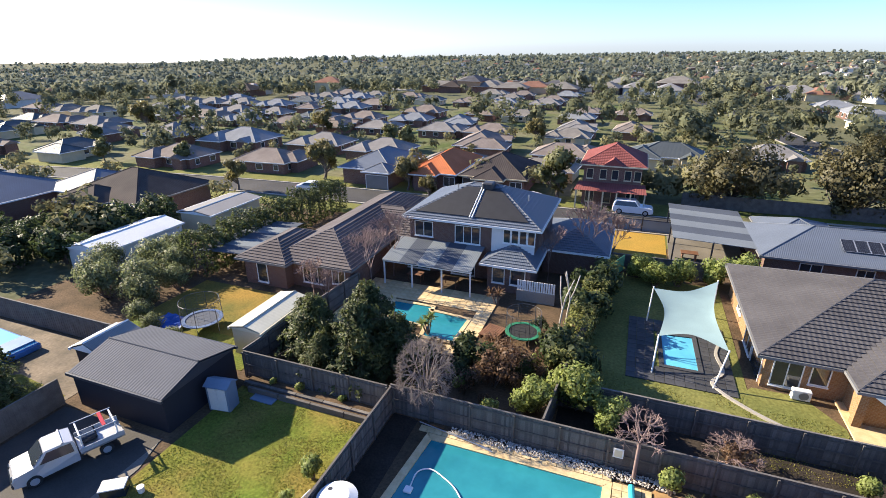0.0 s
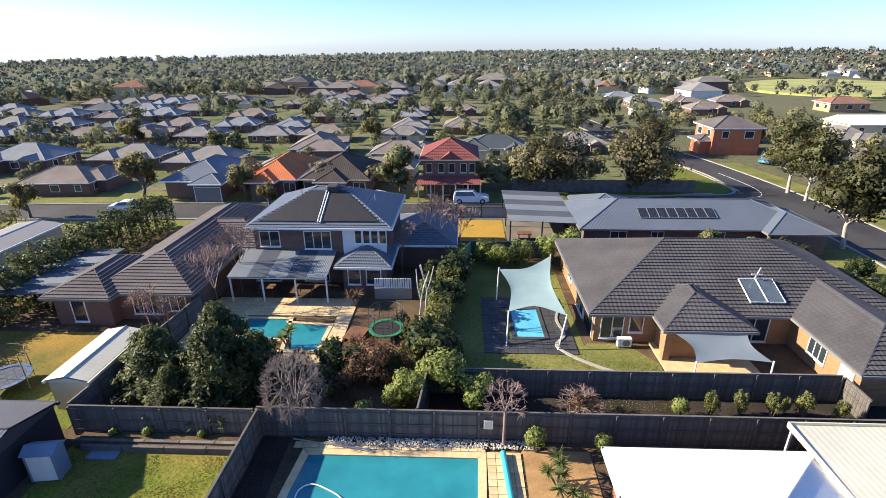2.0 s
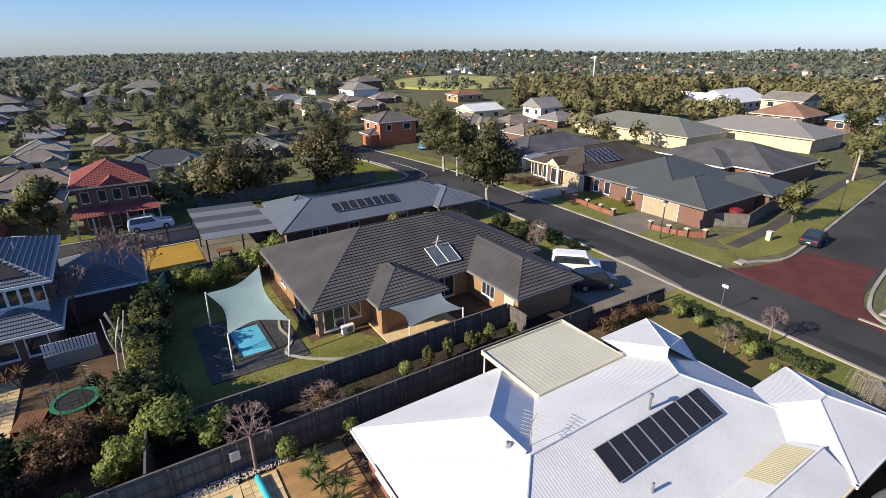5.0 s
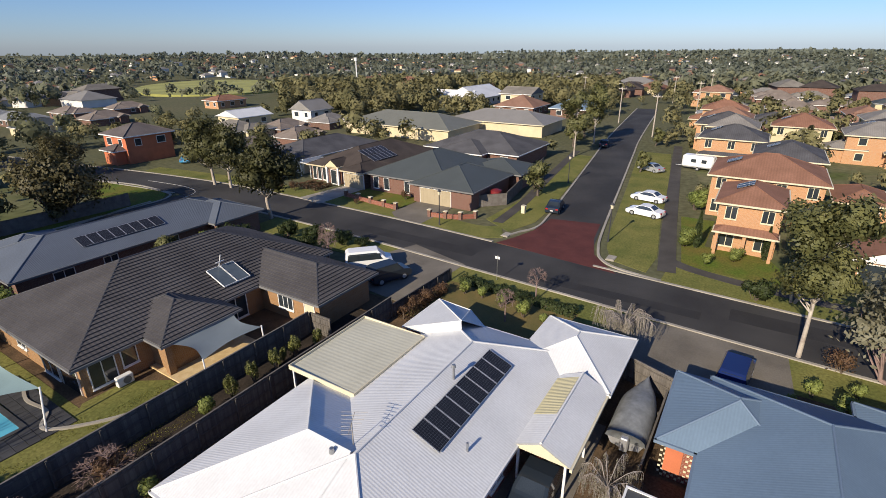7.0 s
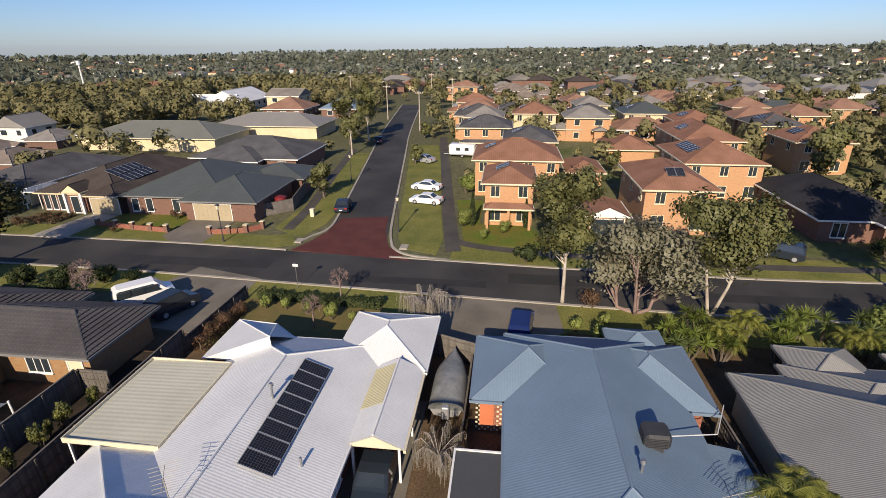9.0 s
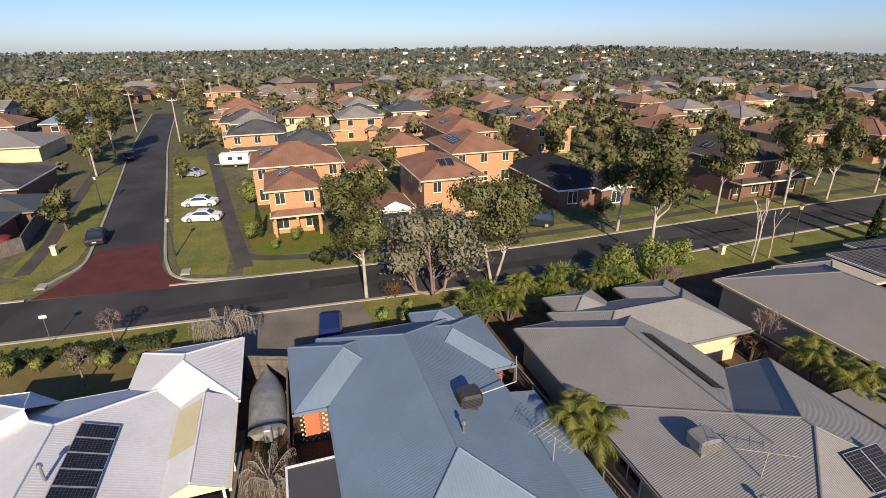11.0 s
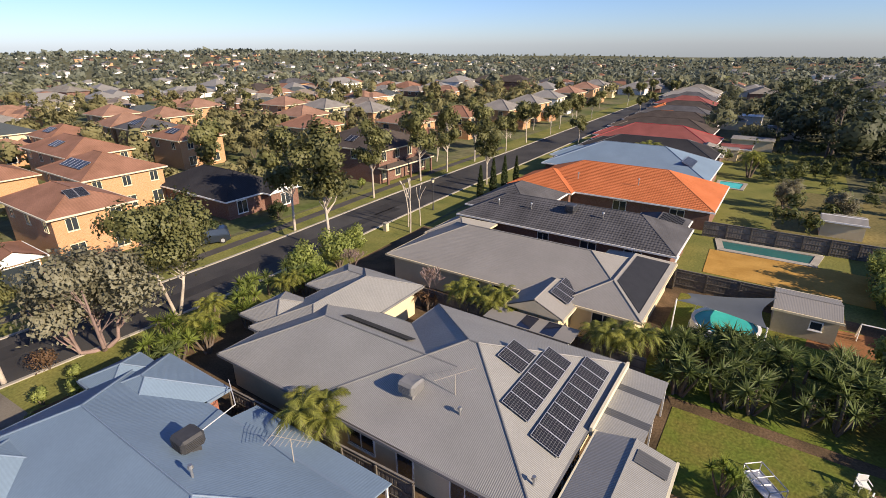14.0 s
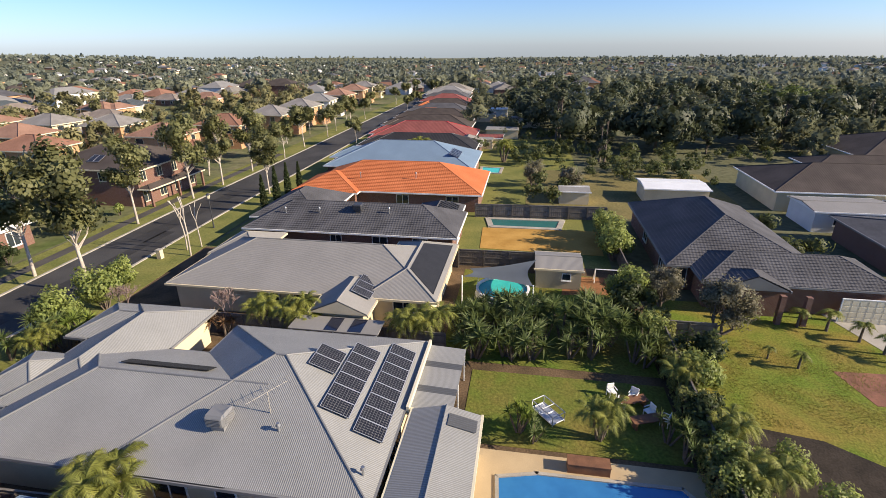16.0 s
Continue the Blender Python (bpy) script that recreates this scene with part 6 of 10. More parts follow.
# ---- the tan brick house with charcoal tiles ----
GH = [(8.8, 31.0, 31.0, 45.6, 2.6, 22, "x", "hh"), (22.6, 24.3, 29.5, 40, 2.6, 22, "y", "hh"), (13.2, 28.9, 19.2, 36, 2.6, 24, "y", "hh")]
gh = house("tan brick house with a charcoal tiled roof", GH, BRICK_TAN, TILE_DARK, DARKPAINT, GREYPAINT, tile=0.34, inset=0.55)
win(gh, (10.6, 31.55, 0.4, "s", 1.5, 1.8, 2), (12.3, 31.55, 0.9, "s", 0.9, 1.2, 1), (20.6, 31.55, 0.3, "s", 1.9, 1.9, 2), (23.15, 28.6, 0.9, "w", 1.6, 1.3, 3), (9.35, 40.2, 0.9, "w", 1.4, 1.3, 2), (9.35, 36.0, 0.1, "w", 2.2, 2.1, 2))
door(gh[0], 9.35 - gh[1], 33.2 - gh[2], 0.05, "w", 2.4, 2.1, GLASS, "sliding_door")
door(gh[0], 23.15 - gh[1], 25.9 - gh[2], 0.05, "w", 1.0, 2.1, CREAM)
part("pier", boxed(13.45 - gh[1], 29.1 - gh[2], 0, 13.9 - gh[1], 29.55 - gh[2], 2.5), BRICK_TAN, gh[0])
part("patio_floor", boxed(13.3 - gh[1], 26.4 - gh[2], 0, 19.4 - gh[1], 31.4 - gh[2], 0.12), SANDSTONE, gh[0])
sk = thing("solar_water_heater", "white framed solar water heater on the tiled roof", "water heater")
sk.matrix_basis = slope_pose(21.4, 33.0, plane_z(21.4, 33.0, GH[0]) + 0.12, "s", 22)
for x in (-0.62, 0.62):
    pn = part("collector", boxed(x - 0.58, -1.1, 0, x + 0.58, 1.1, 0.08), COLLECTOR, sk)
    bm = bmesh.new()
    for a in ((x - 0.6, -1.13, x + 0.6, -1.10), (x - 0.6, 1.10, x + 0.6, 1.13), (x - 0.61, -1.13, x - 0.58, 1.13), (x + 0.58, -1.13, x + 0.61, 1.13)):
        box(bm, a[0], a[1], 0, a[2], a[3], 0.12)
    part("frame", bm, WHITE, pn)
part("pipe", rods([((0, 1.2, 0), (0, 1.2, 1.2)), ((-0.4, 1.2, 0.5), (0.4, 1.2, 0.5))], 0.04), WHITE, sk)
hw = thing("air_conditioner", "white air conditioner box beside a brick wall", "air conditioner", 13.0 - 1.6, 30.9, 0)
part("case", boxed(-0.5, -0.2, 0.08, 0.5, 0.2, 0.75, 0.03), WHITE, hw)
part("fan_grille", rod(bmesh.new(), (0.1, -0.23, 0.42), (0.1, -0.19, 0.42), 0.26, 0.26, 16), GREYPAINT, hw)


def shade_sail(label, corners, material, sag=0.35, posts=(), bow=0.28):
    """A four-cornered cloth, drawn in along its edges."""
    root = thing("shade_sail", label, "shade sail")
    c = [Vector(p) for p in corners]
    mid = sum(c, Vector()) / 4
    n = 12
    vs, fs = [], []
    for i in range(n + 1):
        for j in range(n + 1):
            s, t = i / n, j / n
            p = c[0] * (1 - s) * (1 - t) + c[1] * s * (1 - t) + c[2] * s * t + c[3] * (1 - s) * t
            e = max(4 * s * (1 - s) * (1 - 4 * t * (1 - t)), 4 * t * (1 - t) * (1 - 4 * s * (1 - s)), 0)
            p = p.lerp(mid, bow * e * 0.75)
            p.z -= sag * 16 * s * (1 - s) * t * (1 - t) * 0.4
            vs.append(p)
    for i in range(n):
        for j in range(n):
            o = i * (n + 1) + j
            fs.append((o, o + 1, o + n + 2, o + n + 1))
    part("cloth", mesh_of("cloth", vs, fs, material, smooth=True), material, root)
    for a, b in posts:
        part("post", rods([(a, b)], 0.055, 8), WHITE, root)
    return root


shade_sail("pale green shade sail over the small pool", [(2.8, 37.6, 3.0), (7.4, 40.0, 3.2), (7.2, 31.0, 2.4), (3.2, 32.2, 2.0)], SAILCLOTH, bow=0.34, posts=[((2.7, 37.7, 0), (2.8, 37.6, 3.1)), ((3.0, 30.6, 0), (3.2, 32.2, 2.1)), ((6.6, 30.2, 0), (7.2, 31.0, 2.5)), ((7.5, 40.1, 0), (7.4, 40.0, 3.3))])
shade_sail("pale grey shade sail over the patio", [(13.8, 28.9, 2.45), (18.8, 29.4, 2.45), (18.7, 26.0, 2.2), (14.0, 25.8, 2.2)], SAILGREY, posts=[((18.75, 25.95, 0), (18.7, 26.0, 2.3)), ((14.0, 25.7, 0), (14.0, 25.8, 2.3))])
shade_sail("grey shade sail beside the round pool", [(2.2, -38.6, 2.7), (-3.9, -37.9, 2.5), (-4.2, -43.2, 2.7), (1.8, -40.8, 2.5)], SAILDARK, posts=[((-3.9, -37.8, 0), (-3.9, -37.9, 2.6)), ((2.2, -38.5, 0), (2.2, -38.6, 2.8))])

# ---- the two-storey brown brick house ----
H2 = [(-19.3, 40.3, -6.4, 50.8, 5.5, 24, "x", "hh"), (-11.1, 38.3, -6.3, 43.5, 2.7, 26, "y", "hh"), (-7.2, 43.8, -0.8, 53, 2.6, 22, "y", "hh")]
h2 = house("two-storey brown brick house with a blue-grey roof", H2, BRICK_BROWN, SLATE_ROOF, GREYPAINT, WHITE, tile=0.34)
win(h2, (-17.4, 40.8, 3.6, "s", 1.7, 1.35, 2), (-13.1, 40.8, 3.4, "s", 2.3, 1.55, 3), (-9.6, 38.8, 0.9, "s", 1.0, 1.3, 1), (-7.9, 38.8, 0.9, "s", 1.2, 1.3, 1), (-18, 40.8, 0.2, "s", 2.2, 2.0, 2), (-13.5, 40.8, 0.2, "s", 2.2, 2.0, 2))
part("rendered_bay", boxed(-10.8 - h2[1], 40.6 - h2[2], 2.6, -6.95 - h2[1], 40.82 - h2[2], 5.38), RENDER_WHITE, h2[0])
for i in range(4):
    window(h2[0], -9.4 + 0.72 * i - h2[1], 40.6 - h2[2], 4.0, "s", 0.55, 1.15, WHITE, 1)
hm2 = thing("pool_heating_mat", "black rubber solar heating mats on the front roof slope", "heating mat")
for xa, xb, xc, xd in ((-18.2, -13.1, -13.1, -14.5), (-12.5, -7.6, -11.2, -12.5)):
    zf = lambda x, y: (x, y, plane_z(-13, y, H2[0]) + 0.16)
    part("mat", mesh_of("mat", [zf(xa, 40.9), zf(xb, 40.9), zf(xc, 44.7), zf(xd, 44.7), *[(p[0], p[1], p[2] - 0.05) for p in (zf(xa, 40.9), zf(xb, 40.9), zf(xc, 44.7), zf(xd, 44.7))]], [(0, 1, 2, 3), (0, 4, 5, 1), (1, 5, 6, 2), (2, 6, 7, 3), (3, 7, 4, 0)], RUBBER, [[(xa, 0), (xb, 0), (xc, 4), (xd, 4)]] + [[(0, 0)] * 4] * 4), None, hm2)
part("pipe", rods([((-12.95, 40.7, plane_z(-13, 40.7, H2[0]) + 0.2), (-12.95, 45.0, plane_z(-13, 45.0, H2[0]) + 0.2)), ((-12.7, 40.7, plane_z(-13, 40.7, H2[0]) + 0.2), (-12.7, 45.0, plane_z(-13, 45.0, H2[0]) + 0.2))], 0.05), WHITE, hm2, "pale pipes")
pr = thing("veranda", "striped lean-to veranda roof on white posts", "veranda", -15.5, 38.4)
sheets = [PATIO_PALE, PATIO_DARK, PATIO_PALE, PATIO_DARK, PATIO_PALE]
for i, mt in enumerate(sheets):
    x0, x1 = -4.2 + 1.66 * i, -4.2 + 1.66 * (i + 1) - 0.01
    part("roof_sheet", mesh_of("roof_sheet", [(x0, -1.9, 2.5), (x1, -1.9, 2.5), (x1, 2.3, 3.25), (x0, 2.3, 3.25), (x0, -1.9, 2.45), (x1, -1.9, 2.45), (x1, 2.3, 3.2), (x0, 2.3, 3.2)], [(0, 1, 2, 3), (7, 6, 5, 4), (0, 4, 5, 1), (3, 7, 4, 0), (1, 5, 6, 2)], mt, [[(x0, 0), (x1, 0), (x1, 4.3), (x0, 4.3)]] * 2 + [[(0, 0)] * 4] * 3), None, pr)
for x in (-4.1, -1.4, 1.4, 4.0):
    part("post", boxed(x - 0.06, -1.75, 0, x + 0.06, -1.63, 2.42), WHITE, pr)
part("beam", boxed(-4.2, -1.8, 2.3, 4.1, -1.6, 2.44), WHITE, pr)
for i in range(2):
    st = thing("outdoor_table", "small dark outdoor table under the veranda", "table", -17.2 + 3.4 * i, 38.2, 0.09)
    part("top", boxed(-0.7, -0.45, 0.7, 0.7, 0.45, 0.75), TIMBER, st)
    for x, y in ((-0.6, -0.35), (0.6, -0.35), (0.6, 0.35), (-0.6, 0.35)):
        part("leg", boxed(x - 0.03, y - 0.03, 0, x + 0.03, y + 0.03, 0.7), TIMBER, st)
sc = thing("white_screen", "white slatted screen fence on a low grey wall", "screen", -6.1, 37.8)
part("base", boxed(-1.6, -0.1, 0, 1.6, 0.1, 1.0), CONCRETE, sc)
for i in range(16):
    part("slat", boxed(-1.58 + 0.2 * i, -0.03, 1.0, -1.44 + 0.2 * i, 0.03, 1.9), WHITE, sc)
box_cooler(-12.4, 45.0, 7.3, DARKPAINT, "dark evaporative cooler on the two-storey roof")
vent_pipe(-15.3, 44.6, 7.0, 0.8, False)
vent_pipe(-8.6, 45.4, 6.3, 0.8, False)
gsn = thing("green_screen", "tall green mesh screen leaning over the fence", "screen")
part("mesh", mesh_of("mesh", [(0.5, 44.5, 1.2), (-2.0, 39.2, 0.9), (-2.1, 38.8, 2.4), (0.5, 44.0, 2.9), (0.55, 44.5, 1.2), (-1.95, 39.2, 0.9), (-2.05, 38.8, 2.4), (0.55, 44.0, 2.9)], [(0, 1, 2, 3), (7, 6, 5, 4), (3, 2, 6, 7), (0, 3, 7, 4)], mat("green_mesh", (0.05, 0.19, 0.11), 0.7)), None, gsn)
for p in ((0.5, 44.4), (-0.8, 41.7), (-2.05, 39.0)):
    part("post", rods([((p[0], p[1], 0), (p[0], p[1], 2.7))], 0.04), DARKPAINT, gsn)


def trampoline(label, x, y, r, edge, net=True, inner=None):
    root = thing("trampoline", label, "trampoline", x, y)
    part("mat", rod(bmesh.new(), (0, 0, 0.78), (0, 0, 0.8), r * 0.8, r * 0.8, 28), inner or TYRE, root)
    bm = bmesh.new()
    for i in range(28):
        a, b = 2 * math.pi * i / 28, 2 * math.pi * (i + 1) / 28
        q = [(r * k * math.cos(t), r * k * math.sin(t), z) for z in (0.79, 0.84) for k, t in ((0.8, a), (0.8, b), (1, b), (1, a))]
        v = [bm.verts.new(p) for p in q]
        for f in ((4, 5, 6, 7), (2, 3, 7, 6), (0, 1, 5, 4)):
            bm.faces.new([v[k] for k in f])
    bmesh.ops.recalc_face_normals(bm, faces=bm.faces)
    part("edge_pad", bm, edge, root)
    for i in range(6):
        a = math.pi * i / 3
        x1, y1 = r * math.cos(a), r * math.sin(a)
        part("leg", rods([((x1, y1, 0), (x1, y1, 0.8))], 0.03), STEEL, root)
        if net:
            part("net_pole", rods([((x1, y1, 0.8), (x1 * 0.96, y1 * 0.96, 2.4))], 0.025), DARKPAINT, root)
    if net:
        ring = [(r * 0.96 * math.cos(math.pi * i / 10), r * 0.96 * math.sin(math.pi * i / 10)) for i in range(21)]
        part("net_rim", rods([((*a, 2.4), (*b, 2.4)) for a, b in zip(ring, ring[1:])], 0.02, 5), DARKPAINT, root)
        part("net", rods([((*a, z), (*b, z)) for z in (1.0, 1.25, 1.5, 1.75, 2.0, 2.2) for a, b in zip(ring, ring[1:])] + [((*a, 0.82), (*a, 2.4)) for a in ring[:-1]], 0.006, 3), DARKPAINT, root, "open black safety net")
    return root


trampoline("black trampoline with a green edge and tall poles", -5.8, 31.6, 1.3, mat("green_pad", (0.03, 0.22, 0.11), 0.6))
trampoline("grey trampoline with a dark blue edge and net poles", -29.2, 24.9, 1.5, mat("blue_pad", (0.10, 0.15, 0.26), 0.5), True, mat("grey_sheet", (0.06, 0.07, 0.09), 0.6))

steps = thing("timber_platform", "low red-brown timber platform by the pool", "platform", -8.1, 31.6, 0, 78)
for i in range(8):
    part("board", boxed(-0.9, -0.72 + 0.18 * i, 0.32, 0.9, -0.56 + 0.18 * i, 0.36), TIMBER, steps)
for y in (-0.6, 0.6):
    part("bearer", boxed(-0.85, y - 0.05, 0, 0.85, y + 0.05, 0.32), TIMBER, steps)

# ---- the tiled house beside it ----
LH = [(-29.4, 33.2, -20.9, 55, 2.6, 24, "y", "hh"), (-32.2, 32.2, -26.8, 40.5, 2.6, 24, "y", "hh"), (-29, 42, -18, 50, 2.6, 24, "x", "hh")]
lh = house("brown brick house with a grey-brown tiled roof", LH, BRICK_BROWN, TILE_LILAC, TILE_LILAC, GREYPAINT, tile=0.34)
win(lh, (-25, 33.7, 0.6, "s", 2.2, 1.6, 3), (-22.5, 33.7, 0.9, "s", 1.2, 1.2, 2), (-29.8, 32.7, 0.4, "s", 1.0, 1.8, 1), (-31.7, 35, 0.9, "w", 1.2, 1.2, 2))
pc2 = thing("patio_cover", "lean-to patio cover of clear and blue sheets", "patio roof", -34.6, 37.5)
for i, mt in enumerate((PATIO_DARK, PATIO_PALE, PATIO_DARK, PATIO_PALE, PATIO_DARK)):
    y0, y1 = -4.6 + 1.85 * i, -4.6 + 1.85 * (i + 1)
    part("roof_sheet", mesh_of("roof_sheet", [(-2.6, y0, 2.35), (2.7, y0, 2.65), (2.7, y1, 2.65), (-2.6, y1, 2.35), (-2.6, y0, 2.3), (2.7, y0, 2.6), (2.7, y1, 2.6), (-2.6, y1, 2.3)], [(0, 1, 2, 3), (7, 6, 5, 4), (3, 7, 4, 0), (0, 4, 5, 1)], mt, [[(y0, 0), (y0, 5.3), (y1, 5.3), (y1, 0)]] * 2 + [[(0, 0)] * 4] * 2), None, pc2)
for y in (-4.4, 0, 4.4):
    part("post", boxed(-2.55, y - 0.05, 0, -2.45, y + 0.05, 2.3), DARKPAINT, pc2)

# ---- sheds and the drive ----
ds = house("dark blue-grey steel shed with a gabled roof", [(-29.4, 15.2, -22.1, 20.8, 2.4, 14, "x", "gg")], SHEDWALL, SHED_ROOF, SHED_ROOF, DARKPAINT, inset=0.12, name="shed", category="shed")
an = house("small white-edged gable annex of the shed", [(-32.1, 17.2, -29.5, 20.4, 2.3, 22, "y", "gg")], SHEDWALL, LIGHT_ROOF, WHITE, WHITE, inset=0.15, name="shed_annex", category="shed")
dl = thing("garden_locker", "pale blue-grey steel garden locker with a pitched lid", "locker", -21.0, 18.2, 0, 8)
part("body", boxed(-0.7, -0.45, 0, 0.7, 0.45, 1.7), BLUEPAINT, dl)
part("door", boxed(-0.55, -0.49, 0.1, 0.0, -0.455, 1.6), RENDER_WHITE, dl)
part("door", boxed(0.02, -0.49, 0.1, 0.57, -0.455, 1.6), RENDER_WHITE, dl)
part("lid", mesh_of("lid", [(-0.8, -0.55, 1.7), (0.8, -0.55, 1.7), (0.8, 0.55, 1.7), (-0.8, 0.55, 1.7), (-0.8, 0, 2.0), (0.8, 0, 2.0)], [(0, 1, 5, 4), (2, 3, 4, 5), (3, 0, 4), (1, 2, 5), (3, 2, 1, 0)], BLUEPAINT), None, dl)
fl = thing("loose_sheet", "pale sheet lying on the grass", "sheet")
part("sheet", boxed(-20.0, 19.2, 0.05, -18.4, 19.9, 0.11), BLUEPAINT, fl)
cs = house("long cream steel shed with a pale roof", [(-24.5, 22.9, -21.9, 28.6, 2.2, 12, "y", "gg")], RENDER_CREAM, CREAM_SHEET, CREAM, CREAM, inset=0.1, name="cream_shed", category="shed")
wt = thing("water_tank", "round white water tank lid", "water tank", -10.2, 13.6)
part("tank", rod(bmesh.new(), (0, 0, 0), (0, 0, 1.7), 0.9, 0.9, 32), CREAM, wt)
part("lid", rod(bmesh.new(), (0, 0, 1.7), (0, 0, 1.85), 0.92, 0.55, 32), WHITE, wt)
part("cap", rod(bmesh.new(), (-0.45, 0.2, 1.78), (-0.45, 0.2, 1.86), 0.1, 0.1, 12), DARKPAINT, wt)
gt = thing("white_gate", "white slatted gate leaning on the fence", "gate", -11.7, 12.6, 0, 80)
for i in range(10):
    part("slat", boxed(-0.9 + 0.19 * i, -0.02, 0.2, -0.8 + 0.19 * i, 0.02, 1.7), WHITE, gt)
part("frame", rods([((-0.95, 0, 0.2), (0.95, 0, 0.2)), ((-0.95, 0, 1.7), (0.95, 0, 1.7))], 0.04), WHITE, gt)

# the utility truck
ut = thing("utility_truck", "silver-white utility truck with a ladder rack", "truck", -25.3, 12.0, 0.06, 245)
ut.scale = (0.92, 0.92, 0.92)
profile_body("cab", [(-0.35, .45), (-0.35, 1.0), (-0.28, 1.72), (0.1, 1.8), (1.0, 1.78), (1.55, 1.2), (2.45, 1.08), (2.6, .85), (2.6, .42), (2.2, .35)], 1.8, UTE_PAINT, ut, split=1.1)
profile_body("side_glass", [(-0.2, 1.15), (-0.15, 1.66), (0.95, 1.68), (1.38, 1.2)], 1.812, GLASS, ut, split=1.1)
part("windscreen", mesh_of("windscreen", [(1.1, -0.7, 1.76), (1.1, 0.7, 1.76), (1.66, 0.75, 1.22), (1.66, -0.75, 1.22)], [(0, 1, 2, 3)], GLASS), None, ut)
part("tray", boxed(-2.6, -0.9, 0.75, -0.42, 0.9, 0.85), STEEL, ut)
for y in (-0.88, 0.84):
    part("tray_side", boxed(-2.6, y, 0.85, -0.42, y + 0.04, 1.12), UTE_PAINT, ut)
for x in (-2.3, -0.6):
    part("rack_hoop", rods([((x, -0.8, 0.85), (x, -0.8, 1.8)), ((x, 0.8, 0.85), (x, 0.8, 1.8)), ((x, -0.84, 1.8), (x, 0.84, 1.8))], 0.045), WHITE, ut, "white steel hoop")
part("rack_rail", rods([((-2.4, -0.78, 1.86), (-0.4, -0.78, 1.86)), ((-2.4, 0.78, 1.86), (-0.4, 0.78, 1.86))], 0.03), STEEL, ut)
part("gear", boxed(-1.4, -0.7, 0.86, -0.6, 0.2, 1.25, 0.08), PAINT_DARK, ut, "dark gear bag")
part("canopy_bar", boxed(0.15, -0.75, 1.8, 0.25, 0.75, 1.87, 0.02), STEEL, ut)
part("bumper", boxed(2.52, -0.85, 0.4, 2.68, 0.85, 0.66, 0.05), PAINT_DARK, ut, "dark plastic bumper")
for y in (-0.62, 0.62):
    part("headlight", boxed(2.44, y - 0.2, 0.78, 2.6, y + 0.2, 0.96, 0.04), GLASS, ut, "clear headlight")
part("strap", boxed(-1.9, -0.75, 1.84, -1.7, 0.75, 1.9, 0.02), PAINT_RED, ut, "red tie-down strap")
wheels(ut, (-1.6, 1.75), 1.8, 0.36)
lw = thing("white_gable_roof", "corner of a white roofed porch", "roof", -27.2, 7.0)
part("roof_sheet", mesh_of("roof_sheet", [(-1.2, -1.5, 2.2), (1.2, -1.5, 2.2), (1.2, 1.4, 2.2), (-1.2, 1.4, 2.2), (0, -1.5, 3.0), (0, 1.4, 3.0)], [(0, 4, 5, 3), (4, 1, 2, 5), (2, 3, 5), (0, 1, 4)], LIGHT_ROOF, [[(0, 0), (0, 1.5), (3, 1.5), (3, 0)]] * 2 + [[(0, 0), (1, 0), (1, 1)]] * 2), None, lw)
for x in (-1.0, 1.0):
    part("post", boxed(x - 0.05, 1.2, 0, x + 0.05, 1.3, 2.2), WHITE, lw)

# ---- the long house with solar panels ----
BK = [(11.9, 48.8, 36.0, 58.6, 2.6, 20, "x", "hh"), (30.2, 47.6, 36.8, 56, 2.6, 20, "y", "hh"), (13, 54, 20, 61, 2.6, 20, "y", "hh")]
bk = house("brown brick house with a slate-blue metal roof", BK, BRICK_BROWN, SLATE_ROOF, SLATE_ROOF, GREYPAINT)
win(bk, (16, 49.3, 0.9, "s", 1.6, 1.2, 2), (20, 49.3, 0.9, "s", 1.2, 1.2, 2), (26, 49.3, 0.9, "s", 1.6, 1.2, 2))
P10 = solar_panel(None, 0.98, 1.7, PV_FINE)
panels(bk, P10, [slope_pose(18.9 + 1.0 * i, 51.2, plane_z(18.9 + 1.0 * i, 51.2, BK[0]) + 0.1, "s", 20) for i in range(8)])
bp = thing("large_pergola", "large dark striped patio roof on dark posts", "pergola", 8.3, 56.5)
for i in range(6):
    y0, y1 = -6.1 + 2.03 * i, -6.1 + 2.03 * (i + 1)
    mt = PATIO_PALE if i % 2 == 0 else PATIO_DARK
    part("roof_sheet", mesh_of("roof_sheet", [(-3.6, y0, 2.85), (3.7, y0, 2.6), (3.7, y1, 2.6), (-3.6, y1, 2.85), (-3.6, y0, 2.8), (3.7, y0, 2.55), (3.7, y1, 2.55), (-3.6, y1, 2.8)], [(0, 1, 2, 3), (7, 6, 5, 4), (3, 7, 4, 0), (0, 4, 5, 1)], mt, [[(y0, 0), (y0, 7), (y1, 7), (y1, 0)]] * 2 + [[(0, 0)] * 4] * 2), None, bp)
for x, y in ((-3.4, -5.9), (-3.4, 0), (-3.4, 5.9), (0, -5.9)):
    part("post", boxed(x - 0.07, y - 0.07, 0, x + 0.07, y + 0.07, 2.75), DARKPAINT, bp)
part("floor", boxed(-3.5, -6, 0, 3.6, 6, 0.08), DRIVE, bp)
ot = thing("timber_bench", "red-brown timber table on the patio", "table", 6.6, 52.2, 0.08)
part("top", boxed(-0.8, -0.5, 0.7, 0.8, 0.5, 0.76), TIMBER, ot)
for x in (-0.6, 0.6):
    part("leg", boxed(x - 0.06, -0.4, 0, x + 0.06, 0.4, 0.7), TIMBER, ot)
